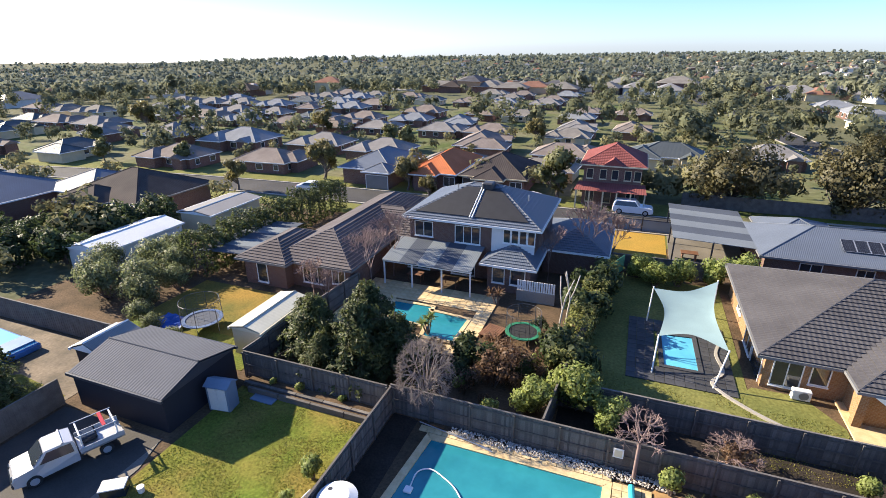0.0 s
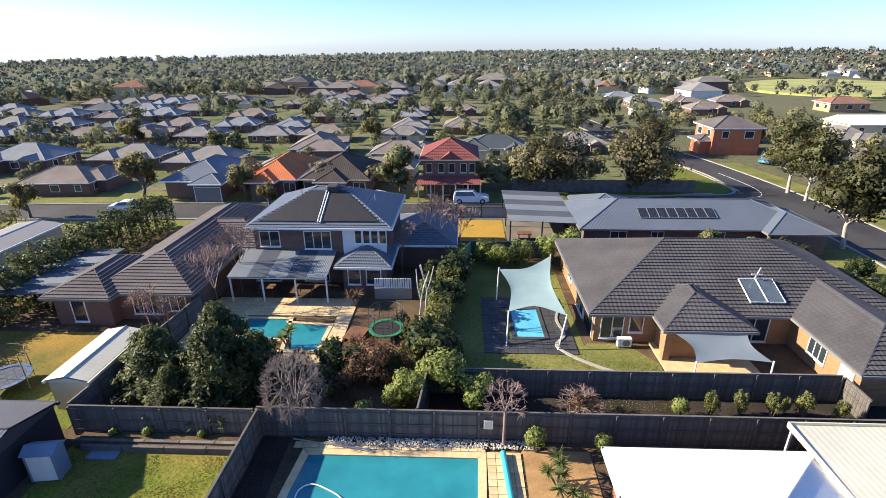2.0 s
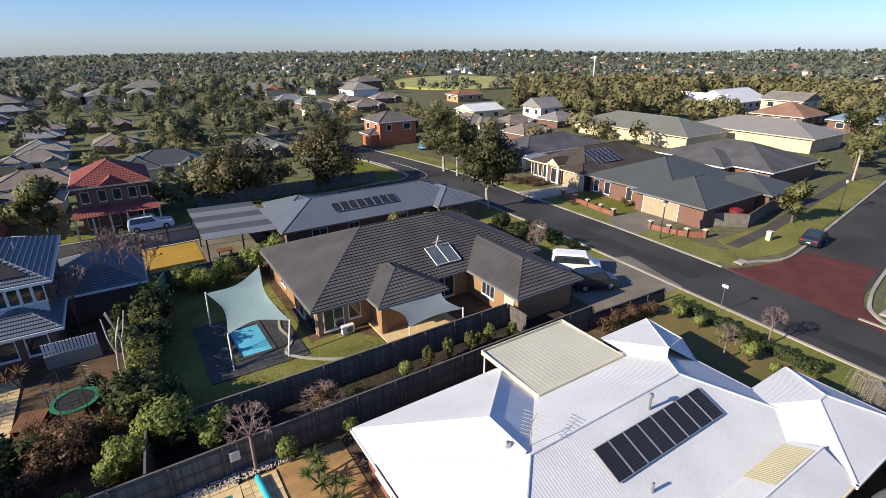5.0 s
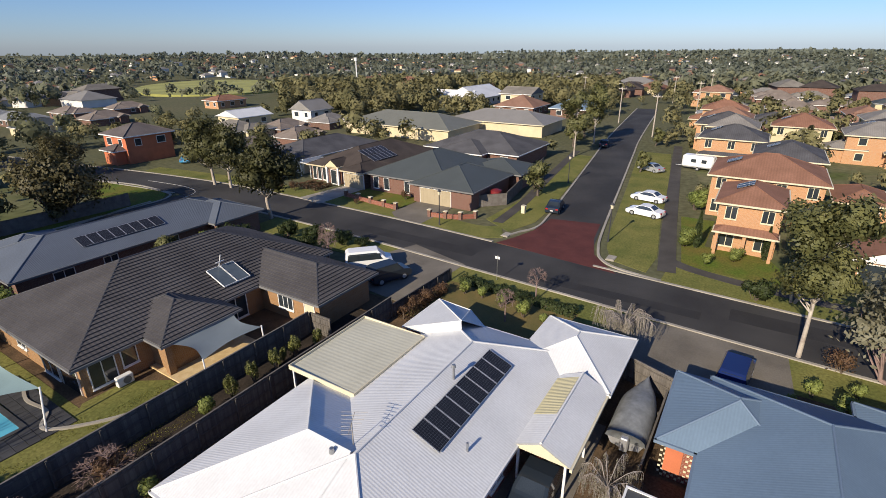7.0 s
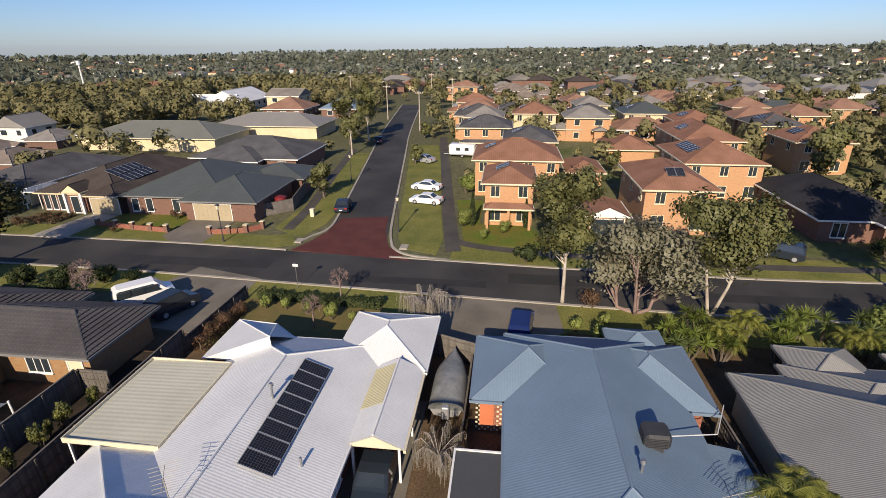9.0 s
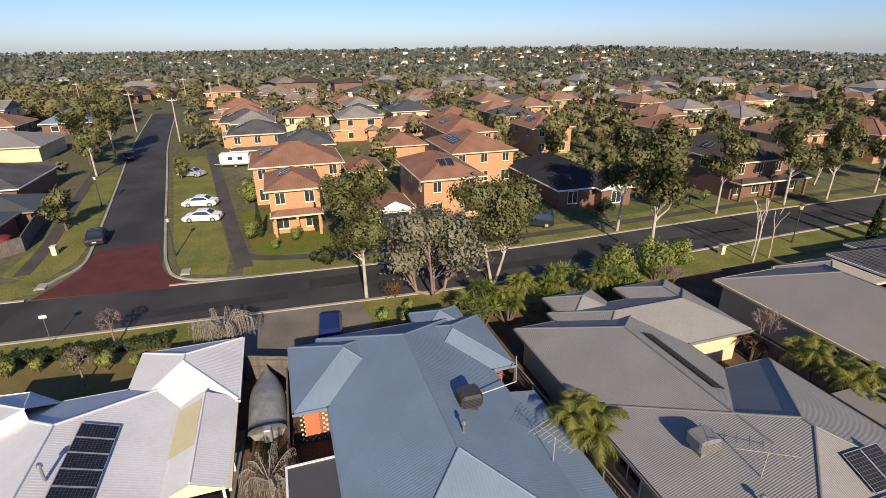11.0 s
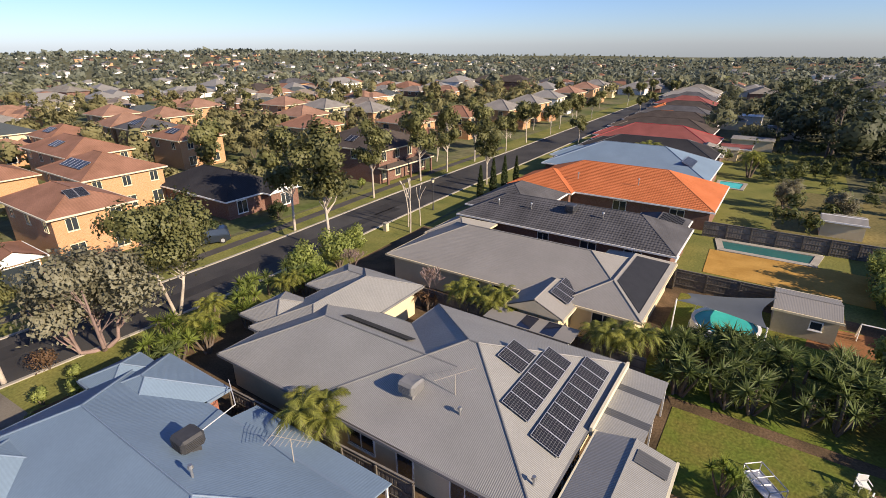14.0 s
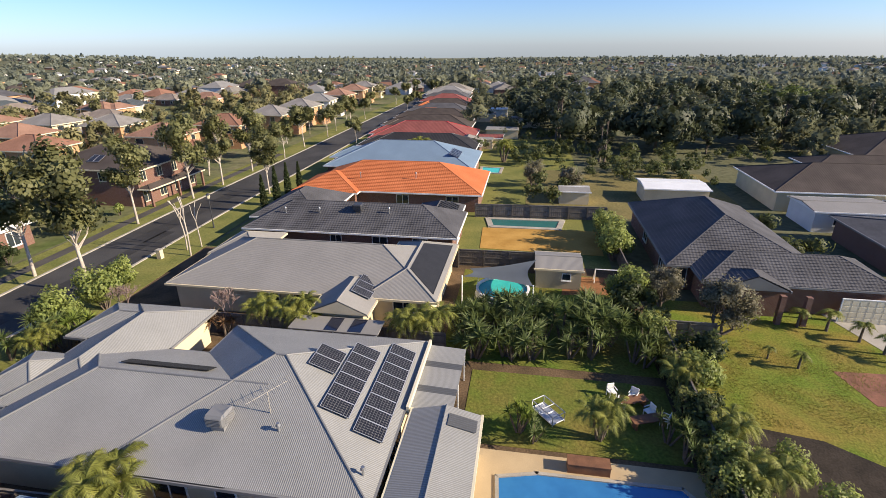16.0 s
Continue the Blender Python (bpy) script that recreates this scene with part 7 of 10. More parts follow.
gv = thing("driveway_gate", "dark tubular gate and pale wall by the street", "gate", 0.5, 59.6)
part("panel", boxed(-4.6, -0.05, 0.1, 4.6, 0.05, 1.35), BLUEPAINT, gv)
for i in range(4):
    part("post", boxed(-4.7 + 3.1 * i, -0.09, 0, -4.55 + 3.1 * i, 0.09, 1.8), DARKPAINT, gv)
part("rail", rods([((-4.6, 0, 1.65), (4.6, 0, 1.65)), ((-4.6, 0, 1.4), (4.6, 0, 1.4))], 0.04), DARKPAINT, gv)

# ---- houses across the north street ----
rh = house("two-storey red brick house with a red tiled roof", [(-6.3, 68.2, 2.0, 78, 5.6, 27, "y", "hh")], BRICK_PINK, TILE_RED, TILE_RED, RENDER_CREAM, tile=0.34, inset=0.5)
for i, x in enumerate((-5, -3.3, -1.8, -0.2, 1.0)):
    window(rh[0], x - rh[1], 68.7 - rh[2], 3.7, "s", 0.75, 1.2, RENDER_CREAM, 1)
for x in (-4.8, -2.6, 0.4):
    window(rh[0], x - rh[1], 68.7 - rh[2], 0.5, "s", 1.0, 1.7, RENDER_CREAM, 1)
part("veranda_roof", mesh_of("veranda_roof", [(-4.5, -7, 2.6), (4.5, -7, 2.6), (4.2, -4.3, 3.2), (-4.2, -4.3, 3.2)], [(0, 1, 2, 3)], TILE_RED, [[(0, 0), (9, 0), (8.7, 2.8), (0.3, 2.8)]]), None, rh[0])
for i in range(6):
    part("column", boxed(-4.3 + 1.7 * i, -6.85, 0, -4.12 + 1.7 * i, -6.67, 2.6), RENDER_CREAM, rh[0])
part("gablet", mesh_of("gablet", [(-1.4, -5.0, 5.55), (1.4, -5.0, 5.55), (0, -5.0, 6.5), (0, -2.6, 6.5), (-1.4, -2.9, 5.55), (1.4, -2.9, 5.55)], [(0, 1, 2), (0, 2, 3, 4), (2, 1, 5, 3)], TILE_RED, [[(0, 0), (1, 0), (0, 1)]] + [[(0, 0), (0, 1), (2, 1), (2, 0)]] * 2), None, rh[0])
bn = house("brown brick house with a grey-brown tiled roof", [(-23.4, 68.2, -13.4, 80, 2.7, 27, "y", "hh"), (-21, 66.6, -16.4, 72, 2.7, 27, "y", "hg")], BRICK_PINK, TILE_BROWN, TILE_BROWN, RENDER_CREAM)
win(bn, (-15, 68.7, 0.8, "s", 1.6, 1.3, 2), (-22, 68.7, 0.3, "s", 1.8, 1.9, 1))
og = house("brick house with a bright orange tiled roof", [(-31.6, 68.0, -23.8, 82, 2.7, 27, "y", "hh"), (-30.6, 66.4, -26.4, 72, 2.7, 27, "y", "hg")], BRICK_PINK, TILE_ORANGE, TILE_ORANGE, WHITE)
win(og, (-25, 68.5, 0.8, "s", 1.6, 1.3, 2))
bu = house("brick house with a blue-grey roof and garage", [(-43, 67.0, -33.6, 80, 2.7, 24, "y", "hh"), (-38, 65.4, -33.4, 70, 2.7, 24, "y", "hh")], BRICK_BROWN, SLATE_ROOF, LIGHT_ROOF, WHITE)
door(bu[0], -35.7 - bu[1], 65.9 - bu[2], 0, "s", 3.6, 2.1, GREYPAINT, "garage_door", 4)
nw = house("dark tiled house behind a tall hedge", [(-68, 40.6, -54.5, 53, 2.7, 24, "x", "hh"), (-66, 38.6, -59, 45, 2.7, 24, "y", "hh")], BRICK_BROWN, TILE_BROWN, TILE_BROWN, GREYPAINT)
win(nw, (-57, 41.1, 0.8, "s", 1.6, 1.3, 2), (-62.5, 39.1, 0.8, "s", 1.6, 1.3, 2))
g1 = house("pale grey flat garage beside a hedge", [(-48.5, 41, -43.6, 49.5, 2.5, 8, "y", "gg")], RENDER_CREAM, LIGHT_ROOF, WHITE, WHITE, inset=0.2, name="garage", category="garage")
g2 = house("white metal shed among dark trees", [(-50, 29, -45, 38.5, 2.4, 12, "y", "gg")], RENDER_WHITE, WHITE_ROOF, WHITE, WHITE, inset=0.15, name="shed", category="shed")
nb = house("blue-roofed house among trees", [(-92, 33, -71, 46, 2.7, 22, "x", "hh"), (-74, 42, -64, 52, 2.7, 22, "x", "hh")], BRICK_BROWN, SLATE_ROOF, SLATE_ROOF, WHITE)
car("white four wheel drive parked in the street", 0.9, 66.4, 0, PAINT_WHITE, "wagon", 4.9, 1.9)
car("white car parked by a tree", -12.0, 66.6, 60, PAINT_WHITE, "sedan", 4.4)
car("white car parked on the north street", -44.6, 61.6, 5, PAINT_WHITE, "sedan", 4.2)

# ---- houses along the street, going on from the grey one ----
LG = [(3.7, -45.2, 27.2, -33.8, 2.6, 22, "x", "hh"), (8.4, -37.5, 13.0, -31.0, 2.6, 24, "y", "hg"), (3.6, -46, 9.6, -33.6, 2.7, 24, "y", "hh"), (22.5, -47, 27.6, -40.6, 2.6, 20, "x", "hh")]
lg = house("cream house with a light grey metal roof", LG, RENDER_CREAM, LIGHT_ROOF, LIGHT_ROOF, RENDER_CREAM)
win(lg, (18, -34.3, 0.9, "n", 1.6, 1.3, 2), (6.4, -34.1, 0.6, "n", 1.6, 1.7, 2), (15, -34.3, 0.4, "n", 1.6, 1.9, 2))
panels(lg, PV6, [slope_pose(9.5, -33.4 - 1.02 * i, 3.25, "w", 24) for i in range(3)])
def heating_mat(label, x0, x1, ends, ze, k, lift=0.05):
    """A black rubber mat on a west slope: ends gives the south and north edge at each x."""
    root = thing("pool_heating_mat", label, "heating mat")
    q = [(x, y, ze + (x - ends[2]) * k + lift) for x, y in ((x0, ends[0](x0)), (x0, ends[1](x0)), (x1, ends[1](x1)), (x1, ends[0](x1)))]
    low = [(a, b, c - 0.04) for a, b, c in q]
    part("mat", mesh_of("mat", q + low, [(3, 2, 1, 0), (0, 1, 5, 4), (1, 2, 6, 5), (2, 3, 7, 6), (3, 0, 4, 7)], RUBBER), None, root)
    part("header_pipe", rods([(q[0], q[1])], 0.035), RUBBER, root)
    return root


heating_mat("black solar heating mat on the pale roof", 4.0, 6.35, (lambda x: -45.5 + (x - 3.6), lambda x: -34.1 - (x - 3.6), 3.6), 2.7, 0.445)
pf = thing("patio_roof", "low flat dark roof with clear panels", "patio roof", 10.4, -29.9)
part("roof_sheet", boxed(-3.4, -1.0, 2.2, 3.4, 1.0, 2.28), LIGHT_ROOF, pf)
for x in (-1.6, 0.2):
    part("clear_panel", boxed(x - 0.5, -0.9, 2.285, x + 0.5, 0.9, 2.3), PV, pf)
for x in (-3.2, 0, 3.2):
    part("post", boxed(x - 0.05, 0.8, 0, x + 0.05, 0.9, 2.2), WHITE, pf)
DG = [(4.0, -57.0, 28.2, -48.0, 2.6, 25, "x", "hh"), (20.5, -63, 29.5, -52, 2.6, 25, "y", "hh"), (4.6, -60, 10, -52, 2.6, 25, "y", "hh")]
dg = house("red brick house with a dark grey tiled roof", DG, BRICK_PINK, TILE_GREY, TILE_GREY, WHITE, tile=0.34)
win(dg, (8, -48.5, 0.9, "n", 1.6, 1.2, 2), (12.5, -48.5, 0.9, "n", 1.6, 1.2, 2), (17.5, -48.5, 0.9, "n", 1.2, 1.2, 2), (4.5, -52.5, 0.7, "w", 1.8, 1.5, 2))
for i in range(8):
    y = -58.4 + 0.66 * i
    heating_mat("narrow black heating strip on the tiled roof", 5.1, min(7.1, 4.6 + min(y + 60, -52 - y) - 0.1), (lambda x, y=y: y - 0.2, lambda x, y=y: y + 0.2, 4.6), 2.6, 0.466, 0.12)
box_cooler(15.6, -51.2, 4.1, DARKPAINT, "dark cooler box on the grey tiled roof")
vent_pipe(20, -50.6, 3.9, 0.5)
vent_pipe(12, -51.0, 4.1, 0.5)
vent_pipe(24, -50.4, 3.8, 0.5)
OR = [(2.9, -78.6, 28.4, -64.6, 2.6, 22, "x", "hh"), (20, -73, 29.6, -63.4, 2.6, 22, "x", "hh")]
orh = house("red brick house with a bright orange tiled roof", OR, BRICK_PINK, TILE_ORANGE, TILE_ORANGE, WHITE, tile=0.34)
win(orh, (7, -65.1, 0.9, "n", 1.6, 1.2, 2), (14, -65.1, 0.9, "n", 1.6, 1.2, 2))
vent_pipe(20.5, -67, 4.1, 0.45)
vent_pipe(12.5, -67.4, 4.2, 0.45)
for lab, x0, y0, x1, y1, rm, cap in (("house with a shiny blue metal roof", 5.6, -94.5, 31, -78.9, BLUE_ROOF, BLUEPAINT), ("house with a black roof behind a palm", 7, -106.5, 30, -95.5, TILE_BLACK, DARKPAINT), ("house with a bright red roof", 8.6, -121, 32, -107, TILE_RED, PAINT_RED), ("house with a brown roof", 11, -135, 33, -123, TILE_BROWN, TILE_BROWN), ("house with a brown roof and pale gable", 12, -149, 33.4, -137, TILE_BROWN, TILE_BROWN), ("house with a dark roof", 14, -163, 33.6, -151, TILE_GREY, TILE_GREY), ("house with a brown roof", 15, -178, 34, -166, TILE_BROWN, TILE_BROWN), ("house with a red roof", 18, -194, 35.4, -181, TILE_RED, TILE_RED), ("house with a grey roof", 20, -210, 37, -197, TILE_GREY, TILE_GREY), ("house with a pale grey roof", 22, -228, 40, -213, LIGHT_ROOF, LIGHT_ROOF), ("house with a brown roof", 23, -246, 40, -231, TILE_PALE, TILE_PALE)):
    hh = house("single-storey brick " + lab, [(x0, y0, x1, y1, 2.7, 22, "x", "hh"), (x1 - 8, y0 + 1.5, x1 + 1.6, y0 + 8.5, 2.7, 22, "x", "hh")], BRICK_PINK, rm, cap, WHITE)
    if rm is BLUE_ROOF:
        panels(hh, P10, [slope_pose(9.2, -82.6 - 1.02 * i, 4.25, "w", 22) for i in range(5)])
    win(hh, (x0 + 0.5, (y0 + y1) / 2, 0.8, "w", 2.0, 1.5, 2), (x0 + 4, y1 - 0.5, 0.9, "n", 1.6, 1.2, 2))
rsh = house("low red-roofed garden shed", [(2.6, -117.5, 8.2, -112, 2.3, 6, "x", "gg")], RENDER_CREAM, TILE_RED, TILE_RED, WHITE, inset=0.15, name="shed", category="shed")
bs = house("cream weatherboard shed with a grey roof", [(-8.5, -46.9, -4.1, -42.7, 2.1, 12, "x", "gg")], ribbed("weatherboard", (0.55, 0.47, 0.33), 0.3, 0.6), LIGHT_ROOF, LIGHT_ROOF, RENDER_CREAM, inset=0.15, name="garden_shed", category="shed")
win(bs, (-7.0, -42.85, 1.0, "n", 0.7, 0.6, 1))
ws = house("long white open shed roof", [(-28.6, -78.6, -19.6, -72.5, 2.3, 5, "x", "gg")], RENDER_CREAM, WHITE_ROOF, WHITE, WHITE, inset=0.2, name="shed", category="shed")
ws2 = house("small grey shed by the pines", [(-12, -74, -7.6, -70.5, 2.0, 8, "x", "gg")], RENDER_CREAM, LIGHT_ROOF, WHITE, WHITE, inset=0.15, name="shed", category="shed")
ws3 = house("white flat shed far down the gardens", [(4, -171, 10, -166, 2.4, 5, "x", "gg")], RENDER_WHITE, WHITE_ROOF, WHITE, WHITE, inset=0.15, name="shed", category="shed")
ws4 = house("grey flat shed far down the gardens", [(-6, -150, 3, -143, 2.4, 5, "x", "gg")], RENDER_WHITE, LIGHT_ROOF, WHITE, WHITE, inset=0.15, name="shed", category="shed")
SW = [(-29.0, -63.6, -15.9, -43.9, 2.7, 24, "y", "hh"), (-33.2, -47.6, -18.0, -40.7, 2.7, 24, "x", "hh"), (-24.4, -43.6, -19.2, -39.7, 2.7, 24, "y", "hg")]
sw = house("brick house with a dark grey tiled roof and garage", SW, BRICK_PINK, TILE_GREY, TILE_GREY, GREYPAINT, tile=0.34)
door(sw[0], -30.4 - sw[1], -40.1 - sw[2], 0, "n", 3.6, 2.1, CREAM, "garage_door", 4)
win(sw, (-16.4, -47.5, 0.4, "e", 1.4, 1.8, 2), (-16.4, -55.0, 0.9, "e", 1.6, 1.2, 2), (-17.2, -44.4, 0.5, "n", 1.2, 1.7, 1))
for x in (-25.5, -23.6):
    part("column", boxed(x - 0.2 - sw[1], -39.2 - sw[2], 0, x + 0.2 - sw[1], -38.8 - sw[2], 2.6), BRICK_PINK, sw[0])
sf = house("low dark brown roofed house beyond the lawn", [(-62, -86, -36, -71, 2.9, 18, "x", "hh")], RENDER_CREAM, TILE_BROWN, TILE_BROWN, WHITE)
sfb = house("white rendered annex with a grey flat roof", [(-47, -69.6, -37, -62.8, 2.7, 6, "x", "gg")], RENDER_WHITE, LIGHT_ROOF, LIGHT_ROOF, WHITE, inset=0.2)
win(sfb, (-40, -63.0, 1.0, "n", 1.2, 1.2, 2), (-44, -63.0, 1.0, "n", 1.2, 1.2, 2))
sfc = house("low house with a slate-grey roof by the lawn", [(-56, -61.5, -38, -50, 2.7, 12, "x", "hh")], BRICK_BROWN, TILE_GREY, TILE_GREY, GREYPAINT)
sfd = house("low dark brown roofed house by the pines", [(-84, -116, -60, -96, 2.9, 18, "x", "hh")], RENDER_CREAM, TILE_BROWN, TILE_BROWN, WHITE)
sfe = house("low dark brown roofed house by the pines", [(-70, -95, -48, -86.5, 2.9, 18, "x", "hh")], RENDER_CREAM, TILE_BROWN, TILE_BROWN, WHITE)
win(sf, (-44, -71.5, 0.8, "n", 1.4, 1.2, 2), (-50, -71.5, 0.8, "n", 1.4, 1.2, 2))

fence("dark paling fence along the verge island", (7, 72.2), (33.4, 71.9), 1.8, pieces=False)

# ---- houses on the far side of the street ----
BH = [(57.0, 34, 74, 48.9, 2.7, 22, "x", "hh"), (55.4, 29.2, 68, 39.6, 2.7, 22, "x", "hh"), (68, 28, 76, 38, 2.6, 16, "x", "hh")]
bh = house("red-brown brick house with a grey-green metal roof", BH, BRICK_PINK, GREEN_ROOF, GREEN_ROOF, GREYPAINT)
door(bh[0], 55.9 - bh[1], 35.4 - bh[2], 0, "w", 5.0, 2.2, GARAGE_TAN, "garage_door", 4)
win(bh, (57.5, 47.2, 0.5, "w", 0.9, 1.7, 1), (57.5, 45.2, 0.5, "w", 0.9, 1.7, 1), (57.5, 41.4, 0.5, "w", 0.9, 1.7, 1))
D2 = [(57.2, 49.3, 78, 61.6, 2.7, 22, "x", "hh"), (56.4, 49.0, 64, 53.6, 2.7, 22, "x", "hh"), (56.6, 54.2, 61, 57.0, 3.0, 36, "x", "gh")]
d2 = house("brick house with a dark brown roof and cream garage", D2, BRICK_PINK, TILE_BROWN, TILE_BROWN, RENDER_CREAM)
door(d2[0], 56.9 - d2[1], 51.2 - d2[2], 0, "w", 4.0, 2.2, GARAGE_TAN, "garage_door", 4)
win(d2, (57.7, 58.2, 0.3, "w", 0.7, 2.0, 1), (57.7, 59.3, 0.3, "w", 0.7, 2.0, 1), (57.7, 60.4, 0.3, "w", 0.7, 2.0, 1), (57.1, 55.6, 0.1, "w", 1.1, 2.2, 1))
for y in (54.4, 56.8):
    part("porch_column", boxed(56.7 - d2[1], y - 0.16 - d2[2], 0, 57.0 - d2[1], y + 0.16 - d2[2], 2.95), WHITE, d2[0], "white rendered column")
panels(d2, P10, [slope_pose(62.0 + 1.0 * i, y, 2.85 + (y - 49.3) * 0.404, "s", 22) for y in (51.5, 53.3) for i in range(6)])
d3 = house("low dark grey roofed house beyond the gum trees", [(59.2, 64.6, 80, 76.6, 2.7, 18, "x", "hh")], RENDER_CREAM, TILE_GREY, TILE_GREY, WHITE)
win(d3, (59.7, 67.4, 0.5, "w", 1.4, 1.6, 2), (59.7, 73, 0.5, "w", 1.4, 1.6, 2))
wp = thing("white_pergola", "white painted pergola beside the dark roof", "pergola", 60.6, 63.2)
for i in range(6):
    part("rafter", boxed(-2.6, -1.2 + 0.46 * i, 2.42, 2.6, -1.12 + 0.46 * i, 2.56), WHITE, wp)
for x in (-2.4, 2.3):
    part("beam", boxed(x, -1.3, 2.28, x + 0.1, 1.25, 2.42), WHITE, wp)
    for y in (-1.2, 1.1):
        part("post", boxed(x, y, 0, x + 0.1, y + 0.1, 2.28), WHITE, wp)
hall = house("long pale green roofed hall", [(98, 59, 114, 91, 2.8, 18, "y", "hh")], RENDER_CREAM, PALE_GREEN, PALE_GREEN, CREAM)
hall2 = house("large grey roofed building with cream walls", [(115, 43, 130, 70, 3.0, 17, "y", "hh")], RENDER_CREAM, LIGHT_ROOF, LIGHT_ROOF, CREAM)
b3 = house("brick house with a dark grey-brown roof", [(80.5, 34, 96, 54, 2.7, 19, "y", "hh"), (78, 40, 88, 50, 2.7, 19, "x", "hh")], BRICK_PINK, TILE_GREY, TILE_GREY, WHITE)
win(b3, (81.0, 37, 0.8, "w", 1.4, 1.3, 2), (78.5, 45, 0.8, "w", 2.4, 1.6, 2))
bw = thing("brick_garden_wall", "low red brick front wall with cream capped piers", "wall", kind="structure")
for i, (x, y) in enumerate([(52.6, 49.0), (52.1, 46.2), (51.7, 43.6), (51.4, 41.0), (51.2, 38.8), None, (51.1, 33.2), (51.5, 31.0), (52.2, 29.2), (53.4, 27.9)][:5] + [(51.1, 33.2), (51.5, 31.0), (52.2, 29.2), (53.6, 27.8)]):
    part("pier", boxed(x - 0.22, y - 0.22, 0, x + 0.22, y + 0.22, 0.95), BRICK_PINK, bw)
    part("cap", boxed(x - 0.27, y - 0.27, 0.95, x + 0.27, y + 0.27, 1.03), CREAM, bw)
for a, b in (((52.6, 49.0), (52.1, 46.2)), ((52.1, 46.2), (51.7, 43.6)), ((51.7, 43.6), (51.4, 41.0)), ((51.4, 41.0), (51.2, 38.8)), ((51.1, 33.2), (51.5, 31.0)), ((51.5, 31.0), (52.2, 29.2)), ((52.2, 29.2), (53.6, 27.8))):
    d = Vector((b[0] - a[0], b[1] - a[1], 0))
    part("panel", boxed(0.2, -0.1, 0, d.length - 0.2, 0.1, 0.62, 0, pose(a[0], a[1], 0, 0, 0, math.degrees(math.atan2(d.y, d.x)))), BRICK_RED, bw)
ground_patch("driveway", "dark aggregate driveway to the garage", "driveway", [(47.6, 32.6), (55.8, 32.6), (55.8, 38.4), (50, 38.6), (48.6, 37)], DRIVE, 0.05)
ground_patch("front_lawn", "green front lawn behind a brick wall", "lawn", rect(51.4, 38.7, 57.4, 49.6), LAWN, 0.04)
ground_patch("driveway", "pale concrete driveway", "driveway", [(47.8, 49.8), (56.8, 49.4), (56.8, 53.4), (48.2, 54.6)], CONCRETE, 0.05)
fence("grey paling fence beside the corner house", (57.6, 30.2), (61, 26.9), 1.7, pieces=False)
fence("long grey paling fence along the side road", (61, 26.9), (86, 31.4), 1.8, pieces=False)
tk = thing("red_water_tank", "dark red rain water tank by the wall", "water tank", 60.6, 28.4)
part("tank", rod(bmesh.new(), (0, 0, 0), (0, 0, 2.0), 0.8, 0.8, 24), mat("red_tank", (0.22, 0.02, 0.025), 0.5), tk)
part("lid", rod(bmesh.new(), (0, 0, 2.0), (0, 0, 2.2), 0.8, 0.3, 24), mat("red_tank_lid", (0.2, 0.02, 0.025), 0.5), tk)


def solar_row(h, x, y, z, facing, pitch, n):
    rz = {"s": 0, "e": 90, "n": 180, "w": -90}[facing]
    for i in range(n):
        v = Matrix.Rotation(radians(rz), 3, "Z") @ Vector((1.02 * (i - (n - 1) / 2), 0, 0))
        panels(h, P10, [slope_pose(x + v.x, y + v.y, z, facing, pitch)])


def two_storey(label, x0, y0, x1, y1, wall, rm, cap, porch=True, pv=2):
    h = house(label, [(x0, y0, x1, y1, 5.4, 22, "x" if x1 - x0 > y1 - y0 else "y", "hh")], wall, rm, cap, CREAM, inset=0.45)
    n = max(2, int((y1 - y0) / 3.2))
    for i in range(n):
        y = y0 + (y1 - y0) * (i + 0.5) / n
        window(h[0], x0 + 0.45 - h[1], y - h[2], 3.7, "w", 1.0, 1.25, CREAM, 2)
        window(h[0], x0 + 0.45 - h[1], y - h[2], 0.7, "w", 1.3, 1.5, CREAM, 2)
    if porch:
        roof(h[0], x0 - 1.3 - h[1], y0 + 0.4 - h[2], x0 + 0.6 - h[1], y1 - 0.4 - h[2], 2.7, 24, "y", "hh", rm, cap, CREAM)
        for y in (y0 + 0.8, (y0 + y1) / 2, y1 - 0.8):
            part("column", boxed(x0 - 1.15 - h[1], y - 0.15 - h[2], 0, x0 - 0.85 - h[1], y + 0.15 - h[2], 2.6), wall, h[0])
    for i in range(max(2, int((x1 - x0) / 4))):
        x = x0 + (x1 - x0) * (i + 0.5) / max(2, int((x1 - x0) / 4))
        window(h[0], x - h[1], y1 - 0.45 - h[2], 3.7, "n", 1.0, 1.2, CREAM, 2)
    if pv:
        solar_row(h, (x0 + x1) / 2, y1 - 2.4, 5.4 + 2.4 * 0.404 + 0.12, "n", 22, pv)
    return h


oh1 = two_storey("two-storey orange brick house with a terracotta roof", 57.2, -5.2, 66.6, 1.4, BRICK_ORANGE, TILE_TERRA, TILE_TERRA)
oh3 = two_storey("broad two-storey orange brick house with a terracotta roof", 70.2, -9.4, 81.5, 3.4, BRICK_ORANGE, TILE_TERRA, TILE_TERRA, False)
oh4 = two_storey("two-storey orange house with a grey roof", 85, -10, 96.5, -0.8, BRICK_ORANGE, TILE_GREY, TILE_GREY, False)
oh5 = two_storey("two-storey orange house with a grey roof and porch", 100, -2.6, 110, 8.2, BRICK_ORANGE, TILE_GREY, TILE_GREY)
two_storey("two-storey pale brick house with a grey roof", 118, 0, 129.5, 11, BRICK_ORANGE, TILE_GREY, TILE_GREY, False)
